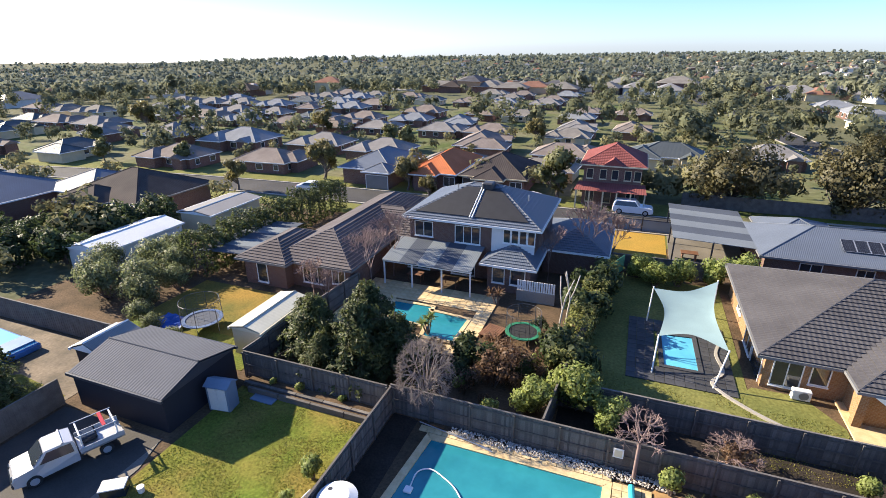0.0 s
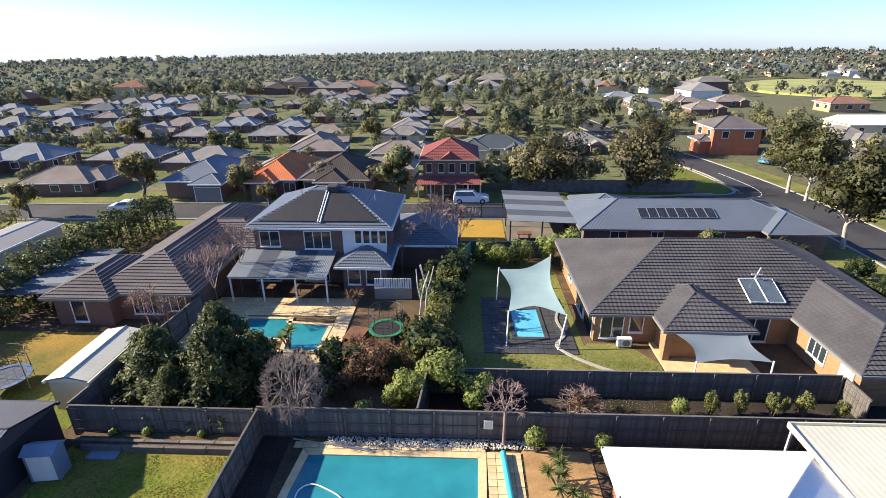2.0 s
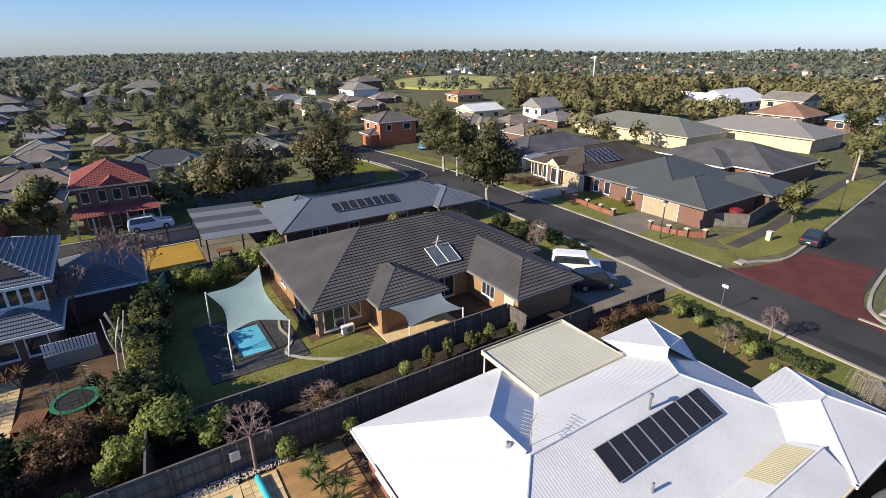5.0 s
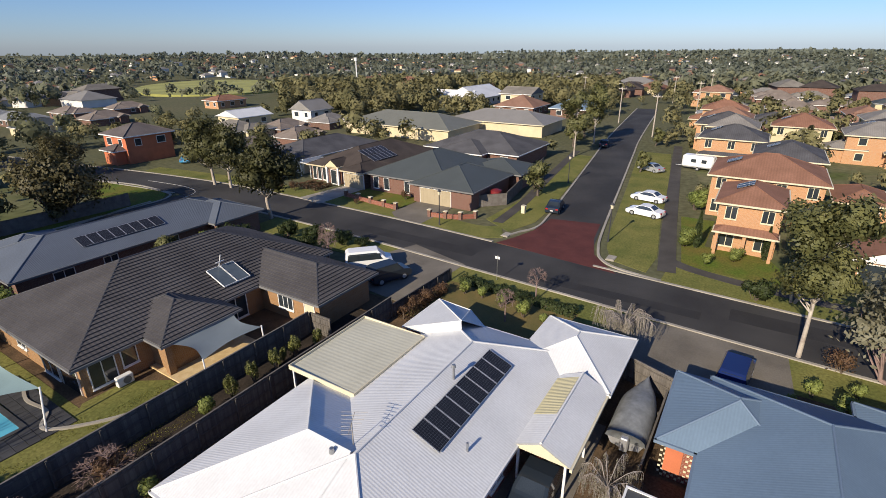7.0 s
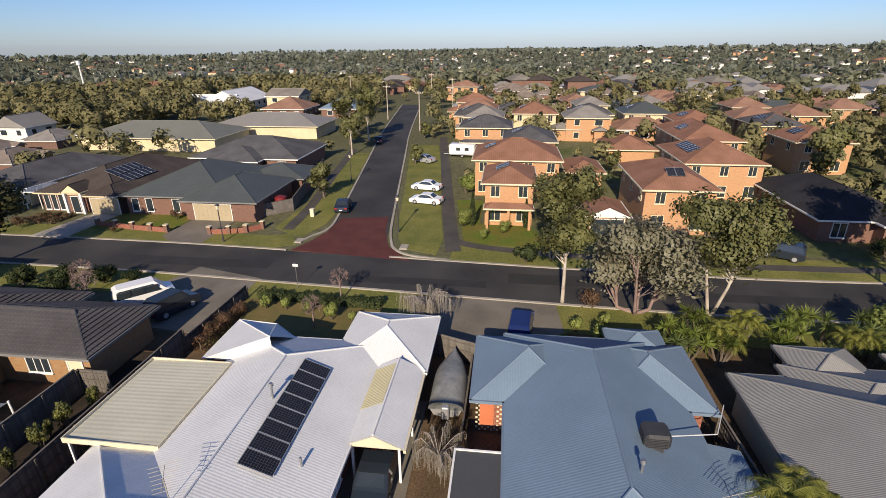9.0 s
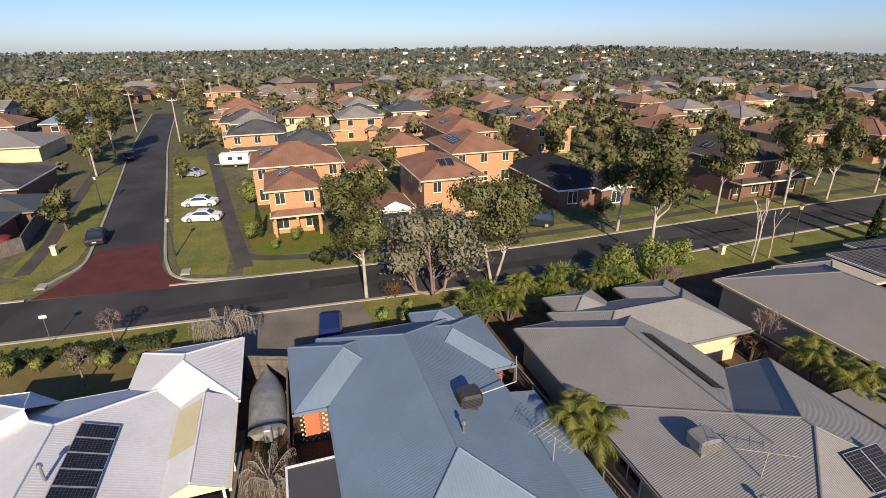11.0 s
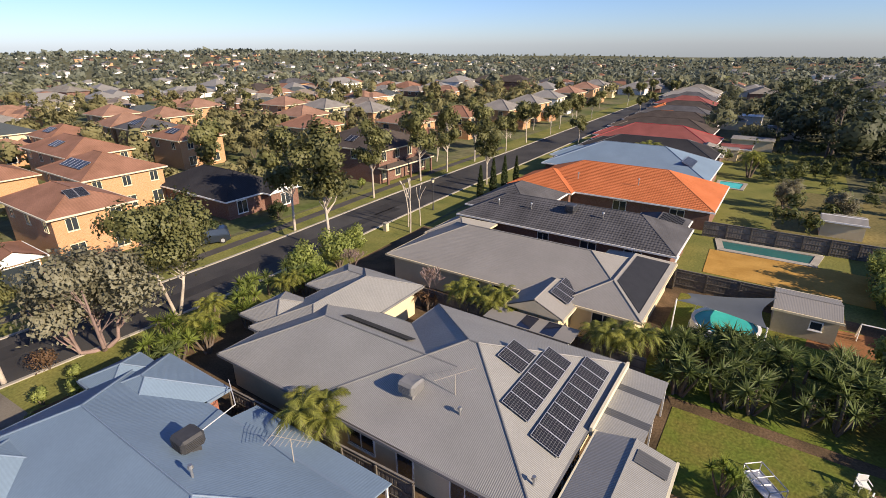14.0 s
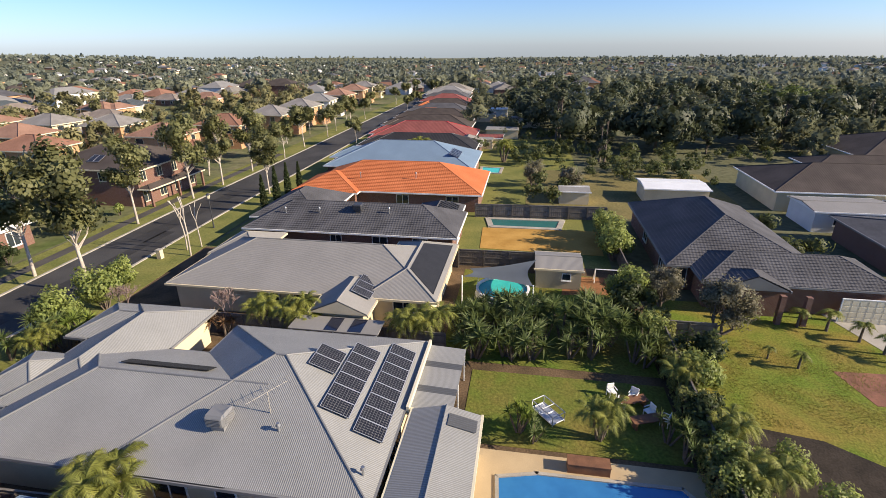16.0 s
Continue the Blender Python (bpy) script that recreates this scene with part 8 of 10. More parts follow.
two_storey("two-storey cream house with a terracotta roof", 122.5, -13.4, 134, -2.6, RENDER_CREAM, TILE_TERRA, TILE_TERRA, False)
two_storey("two-storey yellow rendered house with a grey roof", 121.5, -26, 133, -16.2, BRICK_ORANGE, TILE_GREY, TILE_GREY)
two_storey("two-storey cream house with a grey-green roof", 124, -40, 135, -28.5, RENDER_CREAM, GREEN_ROOF, GREEN_ROOF)
two_storey("large two-storey orange house with a terracotta roof", 88, -41, 106, -30.8, BRICK_ORANGE, TILE_TERRA, TILE_TERRA, False, 3)
house("long low brick house with a grey roof", [(143, -10, 157, 4, 2.8, 20, "y", "hh")], BRICK_PINK, TILE_GREY, TILE_GREY, CREAM)
house("low brick wing with a terracotta roof", [(75, -16.4, 84, -10.4, 2.7, 22, "x", "hh")], BRICK_ORANGE, TILE_TERRA, TILE_TERRA, CREAM)
house("low brick house with a terracotta roof", [(93, -28.6, 104, -19.6, 2.8, 22, "x", "hh")], BRICK_ORANGE, TILE_TERRA, TILE_TERRA, CREAM)
oh2 = two_storey("two-storey orange brick house with a terracotta roof", 56, -25.4, 69.6, -16.8, BRICK_ORANGE, TILE_TERRA, TILE_TERRA, False, 0)
solar_row(oh2, 59.2, -21, 5.4 + 3.0 * 0.404 + 0.12, "w", 22, 2)
ohb = two_storey("two-storey orange brick house with solar panels", 70.2, -36.6, 84, -25.6, BRICK_ORANGE, TILE_TERRA, TILE_TERRA, False, 6)
wg = house("low white gabled entrance of the orange house", [(54.4, -15.6, 61, -10.6, 2.6, 24, "x", "gh")], BRICK_ORANGE, TILE_TERRA, TILE_TERRA, WHITE)
door(wg[0], 54.9 - wg[1], -13.1 - wg[2], 0, "w", 3.6, 2.1, GLASS, "garage_door", 0)
dt = house("brick house with a black tiled roof in tree shade", [(55.2, -46, 73, -35.4, 2.7, 24, "x", "hh"), (53.6, -46.6, 60, -41, 2.7, 24, "x", "gh")], BRICK_PINK, TILE_BLACK, TILE_BLACK, WHITE)
win(dt, (55.7, -38, 0.6, "w", 1.4, 1.6, 2), (54.1, -43.8, 0.6, "w", 1.4, 1.6, 2))
fh = two_storey("two-storey brick house behind street trees", 51, -74, 67, -60.4, BRICK_PINK, TILE_BROWN, TILE_BROWN)
rs = house("small red-roofed garden pavilion", [(73.4, -14.6, 77.6, -11.6, 2.4, 8, "x", "gg")], RENDER_CREAM, TILE_RED, TILE_RED, WHITE, inset=0.2, name="pavilion", category="pavilion")
for i, (x, y) in enumerate(((88, -58), (106, -60), (110, -46))):
    two_storey("two-storey orange brick house among gardens", x, y, x + 11, y + 9.5, BRICK_ORANGE, (TILE_TERRA, TILE_GREY, TILE_TERRA)[i], TILE_TERRA, False, 3)

# ---- further houses: a few kinds, repeated along the far streets ----
def plain_house(label, blocks, wall, roofing, trim, windows):
    """A far house: walls, roof with ridge caps and gutters, and its windows. blocks as for house()."""
    root = thing("house", label, "house")
    wb, rv, rf, ru, caps, edge, glass, bars = bmesh.new(), [], [], [], [], bmesh.new(), bmesh.new(), bmesh.new()
    for x0, y0, x1, y1, ze, pitch, along, ends in blocks:
        box(wb, x0 + 0.5, y0 + 0.5, -0.6, x1 - 0.5, y1 - 0.5, ze - 0.06)
        sl, lines, gab, zr = slopes(x0, y0, x1, y1, ze, pitch, along, ends)
        caps += lines
        for q in sl:
            a, u, v, n = slope_frame(q)
            k, m = len(rv), len(q)
            rv += [Vector(p) for p in q]
            rf.append(tuple(range(k, k + m)))
            ru.append([((Vector(p) - a).dot(u), (Vector(p) - a).dot(v)) for p in q])
            p, r = Vector(q[0]), Vector(q[1])
            d = (r - p).normalized()
            mid = (p + r) / 2 + Vector((0, 0, -0.1))
            box(edge, -(r - p).length / 2 - 0.05, -0.09, -0.1, (r - p).length / 2 + 0.05, 0.06, 0.09, Matrix.Translation(mid) @ Matrix.Rotation(math.atan2(d.y, d.x), 4, "Z"))
        for g in gab:
            k = len(rv)
            rv += [Vector(p) for p in g]
            rf.append((k, k + 1, k + 2))
            ru.append([(0, 0), (1, 0), (0, 1)])
    part("wall", wb, wall, root)
    ro = part("roof", mesh_of("roof", rv, rf, roofing, ru), roofing, root)
    cb = bmesh.new()
    for a, b in caps:
        rod(cb, a, b, 0.11, 0.11, 5)
    tagged(part("ridge_caps", cb, roofing, ro), kind="stuff")
    tagged(part("gutters", edge, trim, ro), kind="stuff")
    for x, y, z, face, w, h in windows:
        m = pose(x, y, z, 0, 0, {"s": 0, "e": 90, "n": 180, "w": -90}[face])
        box(glass, -w / 2, -0.05, 0, w / 2, 0.02, h, m)
        box(bars, -w / 2 - 0.12, -0.03, -0.12, w / 2 + 0.12, 0.01, h + 0.12, m)
    wn_ = tagged(part("windows", glass, GLASS, root), kind="stuff")
    tagged(part("window_frames", bars, trim, wn_), kind="stuff")
    return root


def face_windows(x0, y0, x1, y1, z, every=3.4):
    """Windows along the four sides of a wall block."""
    out = []
    for axis, a, b in (("x", x0, x1), ("y", y0, y1)):
        n = max(1, int((b - a) / every))
        for k in range(n):
            c = a + (b - a) * (k + 0.5) / n
            w = 1.1 + 0.5 * (k % 2)
            out += [(c, y0, z, "s", w, 1.2), (c, y1, z, "n", w, 1.2)] if axis == "x" else [(x0, c, z, "w", w, 1.2), (x1, c, z, "e", w, 1.2)]
    return out


# grey and dun tones lifted: haze over the far roofs put into the colour
TILE_MID = tiled("mid_grey_tile", (0.265, 0.25, 0.235), (0.20, 0.188, 0.176), relief=0.12)
TILE_DUN = tiled("dun_tile", (0.255, 0.215, 0.188), (0.19, 0.158, 0.136), relief=0.12)
TILE_DOVE = tiled("dove_grey_tile", (0.26, 0.272, 0.285), (0.20, 0.21, 0.222), relief=0.12)
TILE_CLAY = tiled("weathered_clay_tile", (0.31, 0.185, 0.135), (0.235, 0.135, 0.098), relief=0.12)
kinds = []
for lab, wall, rm, w, d, two in (("orange brick two-storey house with a terracotta roof", BRICK_ORANGE, TILE_TERRA, 11, 9.2, 1), ("cream two-storey house with a grey roof", RENDER_CREAM, TILE_MID, 11, 9.0, 1),
                                 ("orange brick two-storey house with a grey roof", BRICK_ORANGE, TILE_MID, 10.5, 9.4, 1), ("brick bungalow with a brown tiled roof paled for haze", BRICK_PINK, TILE_DUN, 14.5, 10.5, 0),
                                 ("brick bungalow with a mid-grey tiled roof", BRICK_BROWN, TILE_MID, 14, 11, 0), ("cream bungalow with a pale roof", RENDER_CREAM, TILE_PALE, 14, 10.5, 0),
                                 ("white two-storey house with a pale metal roof", RENDER_WHITE, LIGHT_ROOF, 11, 9, 1), ("brick bungalow with an orange roof", BRICK_PINK, TILE_ORANGE, 13, 10, 0),
                                 ("brick bungalow with a dove-grey roof", BRICK_BROWN, TILE_DOVE, 14, 11, 0), ("orange brick two-storey house with a weathered clay roof", BRICK_ORANGE, TILE_CLAY, 10.5, 9.6, 1),
                                 ("orange brick bungalow with a weathered clay roof", BRICK_ORANGE, TILE_CLAY, 13, 9.6, 0), ("cream bungalow with a grey-green metal roof", RENDER_CREAM, GREEN_ROOF, 14, 10, 0)):
    if two:
        bl_ = [(-w / 2, -d / 2, w / 2, d / 2, 5.3, 24, "x", "hh"), (-w / 2 - 2.6, -d / 2 + 0.4, -w / 2 + 4, d / 2 - 3.6, 2.7, 24, "x", "hh"), (w / 2 - 4.4, -d / 2 - 1.8, w / 2 - 0.8, -d / 2 + 3, 2.7, 24, "y", "gh")]
        ws_ = face_windows(-w / 2 + 0.5, -d / 2 + 0.5, w / 2 - 0.5, d / 2 - 0.5, 3.6) + face_windows(-w / 2 + 0.5, -d / 2 + 0.5, w / 2 - 0.5, d / 2 - 0.5, 0.8, 4.4)
    else:
        bl_ = [(-w / 2, -d / 2, w / 2, d / 2, 2.7, 24, "x", "hh"), (-w / 2 - 1.8, -d / 2 - 2.2, -w / 2 + 5.4, d / 2 - 2.6, 2.7, 24, "y", "hh"), (w / 2 - 5.2, -d / 2 - 1.4, w / 2 - 1.2, -d / 2 + 4, 2.7, 24, "y", "gh")]
        ws_ = face_windows(-w / 2 + 0.5, -d / 2 + 0.5, w / 2 - 0.5, d / 2 - 0.5, 0.9, 4.0)
    kinds.append(plain_house(lab, bl_, wall, rm, CREAM if two else WHITE, ws_))
street = random.Random(5)
taken = [(106, 68), (106, 82), (122, 50), (122, 63), (88, 44), (179, 96), (168, 72), (157, 67), (159, 50), (111, 115), (52, 104), (94, 125), (121, 171)]


def settle(x, y, which, rz, gx=12.6, gy=11.6, s=1.0):
    for a, b in taken:
        if abs(a - x) < gx and abs(b - y) < gy:
            return
    taken.append((x, y))
    m = pose(x, y, land_height(x, y), 0, 0, rz + street.uniform(-4, 4)) @ Matrix.Scale(s, 4)
    if kinds[which].get("placed"):
        copy_thing(kinds[which], m)
    else:
        kinds[which]["placed"] = 1
        kinds[which].matrix_basis = m


# named spots nearest the camera's turn, then streets of houses behind them
for x, y in [(147, -24), (150, -40), (122, -56), (128, -68), (144, -63), (109, -104), (100, -88), (92, -104)]:
    settle(x, y, street.choice([0, 9, 9, 2, 1]), street.choice([0, 180, 90]))
for x, y in [(84, -76), (70, -92), (66, -108), (64, -126), (64, -144), (66, -162), (66, -182), (68, -204), (70, -224)]:
    settle(x, y, street.choice([0, 2, 1, 9, 2, 6]), street.choice([0, 90]))
for x, y in [(-78, 87), (-99, 89), (-118, 86), (-60, 90), (-45, 88), (-29, 99), (-12, 94), (6, 98), (23, 104), (60, 98), (60, 116), (78, 108), (-105, 68), (-124, 62), (-60, 72), (-78, 70), (-97, 44), (-112, 36), (-84, 20), (-100, 14), (-72, 8)]:
    settle(x, y, street.choice([3, 4, 4, 5, 11, 4, 8]), street.choice([0, 0, 90, 180]), s=0.86)
for x, y in [(66, 88), (82, 90), (74, 101), (90, 104), (66, 118), (80, 116), (104, 102), (190, 6), (170, -12)]:
    settle(x, y, street.choice([3, 4, 3, 8, 4, 4]), street.choice([0, 0, 90, 180]), 9, 9, 0.82)
for x, y, k, r in [(14, -104, 4, 0), (25, -118, 3, 0), (26, -131, 3, 180), (25, -145, 7, 0), (26, -158, 4, 0), (26, -172, 7, 180), (27, -186, 3, 0), (28, -200, 5, 0), (29, -214, 4, 0), (30, -228, 3, 0)]:
    settle(x, y, k, r)
for x, y in [(-66, -92), (-86, -70), (-92, -96), (-112, -80)]:
    settle(x, y, 3, 0)
for row in range(30):
    # east: streets of brick houses behind the corner; north: bungalows down to the valley
    for col in range(34):
        u, v = 60 + 15.2 * col + street.uniform(-1.6, 1.6), -52 - (13.6 * row + 7.5 * (row // 2)) + street.uniform(-1.4, 1.4)
        x, y = u * 0.99 + v * -0.14 * 0.2, v + 0.14 * (u - 60) + 60
        r, az = math.hypot(x, y), math.degrees(math.atan2(y, x))
        if x > 112 and -84 < az < 6 and y < 8 + 0.14 * (x - 46) - 14 and 112 < r < (330 if az > -45 else 262) and street.random() < (0.9 if r < 160 else 0.6 if r < 200 else 0.42 if r < 250 else 0.3):
            settle(x, y, street.choice([0, 9, 9, 2, 10, 1, 9, 0, 2] if r < 165 else [10, 3, 1, 5, 9, 11, 4, 3, 10, 5, 8]), street.choice([0, 180, 90, 270]))
        x, y = -205 + 14.6 * col + street.uniform(-2, 2), 82 + 13.6 * row + 6 * (row // 2) + street.uniform(-1.5, 1.5)
        r, az = math.hypot(x, y), math.degrees(math.atan2(y, x))
        if x < 36 - 0.06 * y and 90 < az < 158 and r < 228 and street.random() < (0.95 if r < 150 else 0.8):
            settle(x, y, street.choice([3, 4, 8, 3, 5, 4, 11, 3, 8, 5]), street.choice([0, 0, 90, 180]), 12.0, 10.8, street.uniform(0.74, 0.86))
        x, y = 58 + 17 * col + street.uniform(-2, 2), 70 + 16 * row + 6 * (row // 2) + street.uniform(-1.5, 1.5)
        r, az = math.hypot(x, y), math.degrees(math.atan2(y, x))
        if 54 < az < 78 and r < 215 and street.random() < 0.6:
            settle(x, y, street.choice([3, 4, 8, 3, 11]), street.choice([0, 0, 90, 180]), s=0.88)
for i, (x, y) in enumerate(((90, 170), (70, 190), (200, -40), (222, 4), (128, -214), (150, -206), (172, -190), (196, -150), (214, -136), (238, -90), (236, -60), (232, -30))):
    if not kinds[i].get("placed"):
        settle(x, y, i, 0, 1, 1)
for lab, bl, wall, rm in (("low white house with white gabled roofs", [(168, 88, 190, 104, 3.0, 24, "x", "gg"), (166, 92, 176, 110, 3.0, 24, "y", "gg")], RENDER_WHITE, WHITE_ROOF),
                          ("cream two-storey house with a low pale roof", [(162, 66, 174, 78, 5.6, 18, "y", "gg")], RENDER_CREAM, TILE_PALE),
                          ("brick house with a broad red-brown tiled roof", [(150, 60, 164, 74, 2.8, 24, "y", "hh")], BRICK_PINK, TILE_CLAY),
                          ("brick house with a blue-grey roof", [(152, 44, 166, 56, 2.8, 24, "y", "hh")], BRICK_PINK, BLUE_ROOF),
                          ("white gabled house at the edge of the wood", [(106, 111, 115.5, 120, 3.4, 30, "x", "gg")], RENDER_WHITE, LIGHT_ROOF),
                          ("orange-red two-storey house with a grey-brown roof", [(47.5, 99, 57.5, 108, 5.2, 22, "x", "hh"), (45.6, 100, 50, 105, 2.7, 22, "y", "hh")], RENDER_TERRA, TILE_LILAC),
                          ("low house with a white roof", [(88, 120, 100, 130, 2.8, 18, "x", "gg")], RENDER_CREAM, WHITE_ROOF),
                          ("orange brick house on the slope", [(114, 166, 127, 175, 2.8, 20, "x", "hh")], BRICK_ORANGE, TILE_TERRA)):
    b = bl[0]
    plain_house(lab, bl, wall, rm, WHITE, face_windows(b[0] + 0.5, b[1] + 0.5, b[2] - 0.5, b[3] - 0.5, b[4] - 1.9, 4.0))
for x, y, w, d in [(3.4, -127, 8, 5), (10.5, -156, 7, 5), (6.6, -112, 4, 3)]:
    house("low garden shed with a pale flat roof", [(x - w / 2, y - d / 2, x + w / 2, y + d / 2, 2.3, 6, "x", "gg")], RENDER_CREAM, LIGHT_ROOF, LIGHT_ROOF, CREAM, inset=0.15, name="garden_shed", category="shed")

# ---- cars and street things ----
car("white sedan parked on the grass", 66.0, 9.5, 78, PAINT_WHITE, "sedan", 4.6)
car("white sedan parked on the grass", 73.1, 10.5, 78, PAINT_WHITE, "sedan", 4.6)
car("dark grey hatchback parked at the kerb", 61.8, 20.2, 8, PAINT_DARK, "sedan", 4.2)
car("silver-white minibus parked in the driveway", 34.2, 29.2, -44, PAINT_WHITE, "van", 4.7, 1.8)
car("dark blue station wagon parked in the driveway", 33.2, 26.0, -22, PAINT_DARK, "wagon", 4.2, 1.75)
car("dark blue people carrier parked in the driveway", 32.6, -2.9, -6, PAINT_BLUE, "wagon", 4.3)
car("bright blue hatchback parked on a verge", 55.0, 92, 40, PAINT_SKY, "sedan", 4.2)
car("silver sedan parked in the shade", 92.5, 14.0, 60, PAINT_SILVER, "sedan", 4.6)
car("dark sedan parked by the kerb", 112, 27.5, 8, PAINT_DARK, "sedan", 4.5)
car("dark car parked before the black roof", 50.4, -29.8, 60, PAINT_DARK, "wagon", 4.2)
cv = thing("caravan", "white caravan parked on a drive", "caravan", 98.0, 7.2, 0, 84)
part("body", boxed(-2.6, -1.1, 0.5, 2.5, 1.1, 2.6, 0.25), PAINT_WHITE, cv)
for x in (-1.5, 0.2):
    part("window", boxed(x, 1.08, 1.4, x + 0.8, 1.12, 2.0), GLASS, cv)
part("drawbar", rods([((2.5, 0, 0.5), (3.7, 0, 0.5))], 0.06), STEEL, cv)
wheels(cv, (-0.2,), 2.2, 0.32)


def street_lamp(x, y):
    root = thing("street_lamp", "dark post-top street lamp", "street lamp", x, y, group="street lamps")
    part("post", rods([((0, 0, 0), (0, 0, 3.9))], 0.06, 8), DARKPAINT, root)
    part("base", rod(bmesh.new(), (0, 0, 0), (0, 0, 0.8), 0.12, 0.08, 8), DARKPAINT, root)
    part("lantern", rod(bmesh.new(), (0, 0, 3.9), (0, 0, 4.35), 0.13, 0.24, 6), CREAM, root)
    part("lantern_cap", rod(bmesh.new(), (0, 0, 4.35), (0, 0, 4.6), 0.3, 0.05, 6), DARKPAINT, root)
    return root


lamp = street_lamp(48.9, 30.3)
for x, y in ((54.0, 11.0), (77, 23.6), (47.6, -14), (36.0, -54)):
    copy_thing(lamp, pose(x, y, 0))


def power_pole(x, y, h=9.5, rz=0):
    root = thing("power_pole", "tall pale timber power pole with a cross arm", "power pole", x, y, land_height(x, y), rz, "power poles")
    part("pole", rod(bmesh.new(), (0, 0, 0), (0, 0, h), 0.17, 0.11, 10), PALEBARK, root)
    part("cross_arm", boxed(-1.1, -0.06, h - 0.7, 1.1, 0.06, h - 0.55), PALEBARK, root)
    for x1 in (-1, -0.4, 0.4, 1):
        part("insulator", rod(bmesh.new(), (x1, 0, h - 0.55), (x1, 0, h - 0.35), 0.05, 0.04, 6), WHITE, root)
    return root


pp = power_pole(130, 21, 10, 80)
for x, y, rz in ((150, 34, 80), (184, 18, 80), (215, 30, 80), (240, 20, 80), (200, 60, 80)):
    copy_thing(pp, pose(x, y, land_height(x, y), 0, 0, rz))
ss = thing("street_sign", "thin pale street sign pole by the kerb", "sign post", 38.4, 17.2)
part("pole", rods([((0, 0, 0), (0, 0, 2.6))], 0.03), STEEL, ss)
part("plate", boxed(-0.02, -0.25, 2.2, 0.02, 0.25, 2.45), WHITE, ss)
pit = None
for x, y in ((50.0, 21.7), (49.3, 9.4), (37.2, -22), (37.0, -40)):
    pt_ = thing("drain_lid", "pale concrete drain lid at the kerb", "drain lid", x, y, group="drain lids")
    part("lid", boxed(-0.6, -0.35, 0, 0.6, 0.35, 0.16, 0.02), CONCRETE, pt_)
    part("frame", boxed(-0.68, -0.43, 0, 0.68, 0.43, 0.12), CONCRETE, pt_)
ub = thing("utility_box", "small pale utility box on the grass", "utility box", 58.8, 23.4)
part("box", boxed(-0.3, -0.25, 0, 0.3, 0.25, 1.0, 0.03), CREAM, ub)
part("lid", boxed(-0.33, -0.28, 1.0, 0.33, 0.28, 1.06), CREAM, ub)
mt_ = thing("radio_mast", "white lattice telephone mast above the trees", "mast", 277, 243, -8)
part("tower", rods([((0, 0, 0), (0, 0, 22))], 0.4, 6), WHITE, mt_)
part("head", rod(bmesh.new(), (0, 0, 19.8), (0, 0, 22), 1.0, 1.0, 8), WHITE, mt_)
lb = thing("letterbox", "pale brick letterbox by the footpath", "letterbox", 36.0, -44)
part("post", boxed(-0.25, -0.25, 0, 0.25, 0.25, 1.0), RENDER_CREAM, lb)
part("cap", boxed(-0.3, -0.3, 1.0, 0.3, 0.3, 1.08), CONCRETE, lb)
# garden things behind the grey house
for i, (x, y, rz) in enumerate(((-9.0, -27.4, 200), (-10.3, -27.2, 150), (-9.4, -26.2, 250), (-11.0, -25.8, 120), (-11.8, -25.2, 60))):
    ch = thing("garden_chair", "white plastic garden chair on the paving", "chair", x, y, 0.05, rz, "garden chairs")
    part("seat", boxed(-0.25, -0.25, 0.4, 0.25, 0.25, 0.45), WHITE, ch)
    part("backrest", boxed(-0.25, 0.2, 0.45, 0.25, 0.26, 0.9, 0.02), WHITE, ch)
    for a, b in ((-0.22, -0.22), (0.22, -0.22), (0.22, 0.22), (-0.22, 0.22)):
        part("leg", boxed(a - 0.025, b - 0.025, 0, a + 0.025, b + 0.025, 0.4), WHITE, ch)
    for a in (-0.27, 0.24):
        part("armrest", boxed(a, -0.22, 0.62, a + 0.04, 0.22, 0.66), WHITE, ch)
for x, y in ((-10.0, -26.6), (-10.8, -25.0)):
    tb = thing("picnic_bench", "weathered brown timber bench on the paving", "bench", x, y, 0.04, 20)
    part("top", boxed(-1.1, -0.35, 0.5, 1.1, 0.35, 0.56), TIMBER, tb)
    for a in (-0.9, 0.9):
        part("leg", boxed(a - 0.06, -0.3, 0, a + 0.06, 0.3, 0.5), TIMBER, tb)
cg = thing("wire_cage", "pale steel cage trailer standing on the lawn", "cage", -4.9, -25.0, 0.04, -50)
cg.scale = (0.72, 0.8, 0.9)
for z in (0.15, 0.75):
    part("frame", rods([((-1.3, -0.6, z), (1.3, -0.6, z)), ((-1.3, 0.6, z), (1.3, 0.6, z)), ((-1.3, -0.6, z), (-1.3, 0.6, z)), ((1.3, -0.6, z), (1.3, 0.6, z)), ((0, -0.6, z), (0, 0.6, z))], 0.04), PVLINE, cg)
for a, b in ((-1.3, -0.6), (1.3, -0.6), (1.3, 0.6), (-1.3, 0.6)):
    part("post", rods([((a, b, 0), (a, b, 0.75))], 0.04), PVLINE, cg)
part("floor", boxed(-1.3, -0.6, 0.1, 1.3, 0.6, 0.14), PVLINE, cg)
pb = thing("timber_planter", "long red-brown timber box by the pool", "planter", -6.9, -20.9, 0.06)
for y in (-0.35, 0.31):
    part("side", boxed(-1.1, y, 0, 1.1, y + 0.04, 0.55), TIMBER, pb)
for x in (-1.1, 1.06):
    part("end", boxed(x, -0.31, 0, x + 0.04, 0.31, 0.55), TIMBER, pb)
part("lid", boxed(-1.12, -0.37, 0.55, 1.12, 0.37, 0.6), TIMBER, pb)
go = thing("football_goal", "small white goal frame on red earth", "goal", -11.0, -44.6)
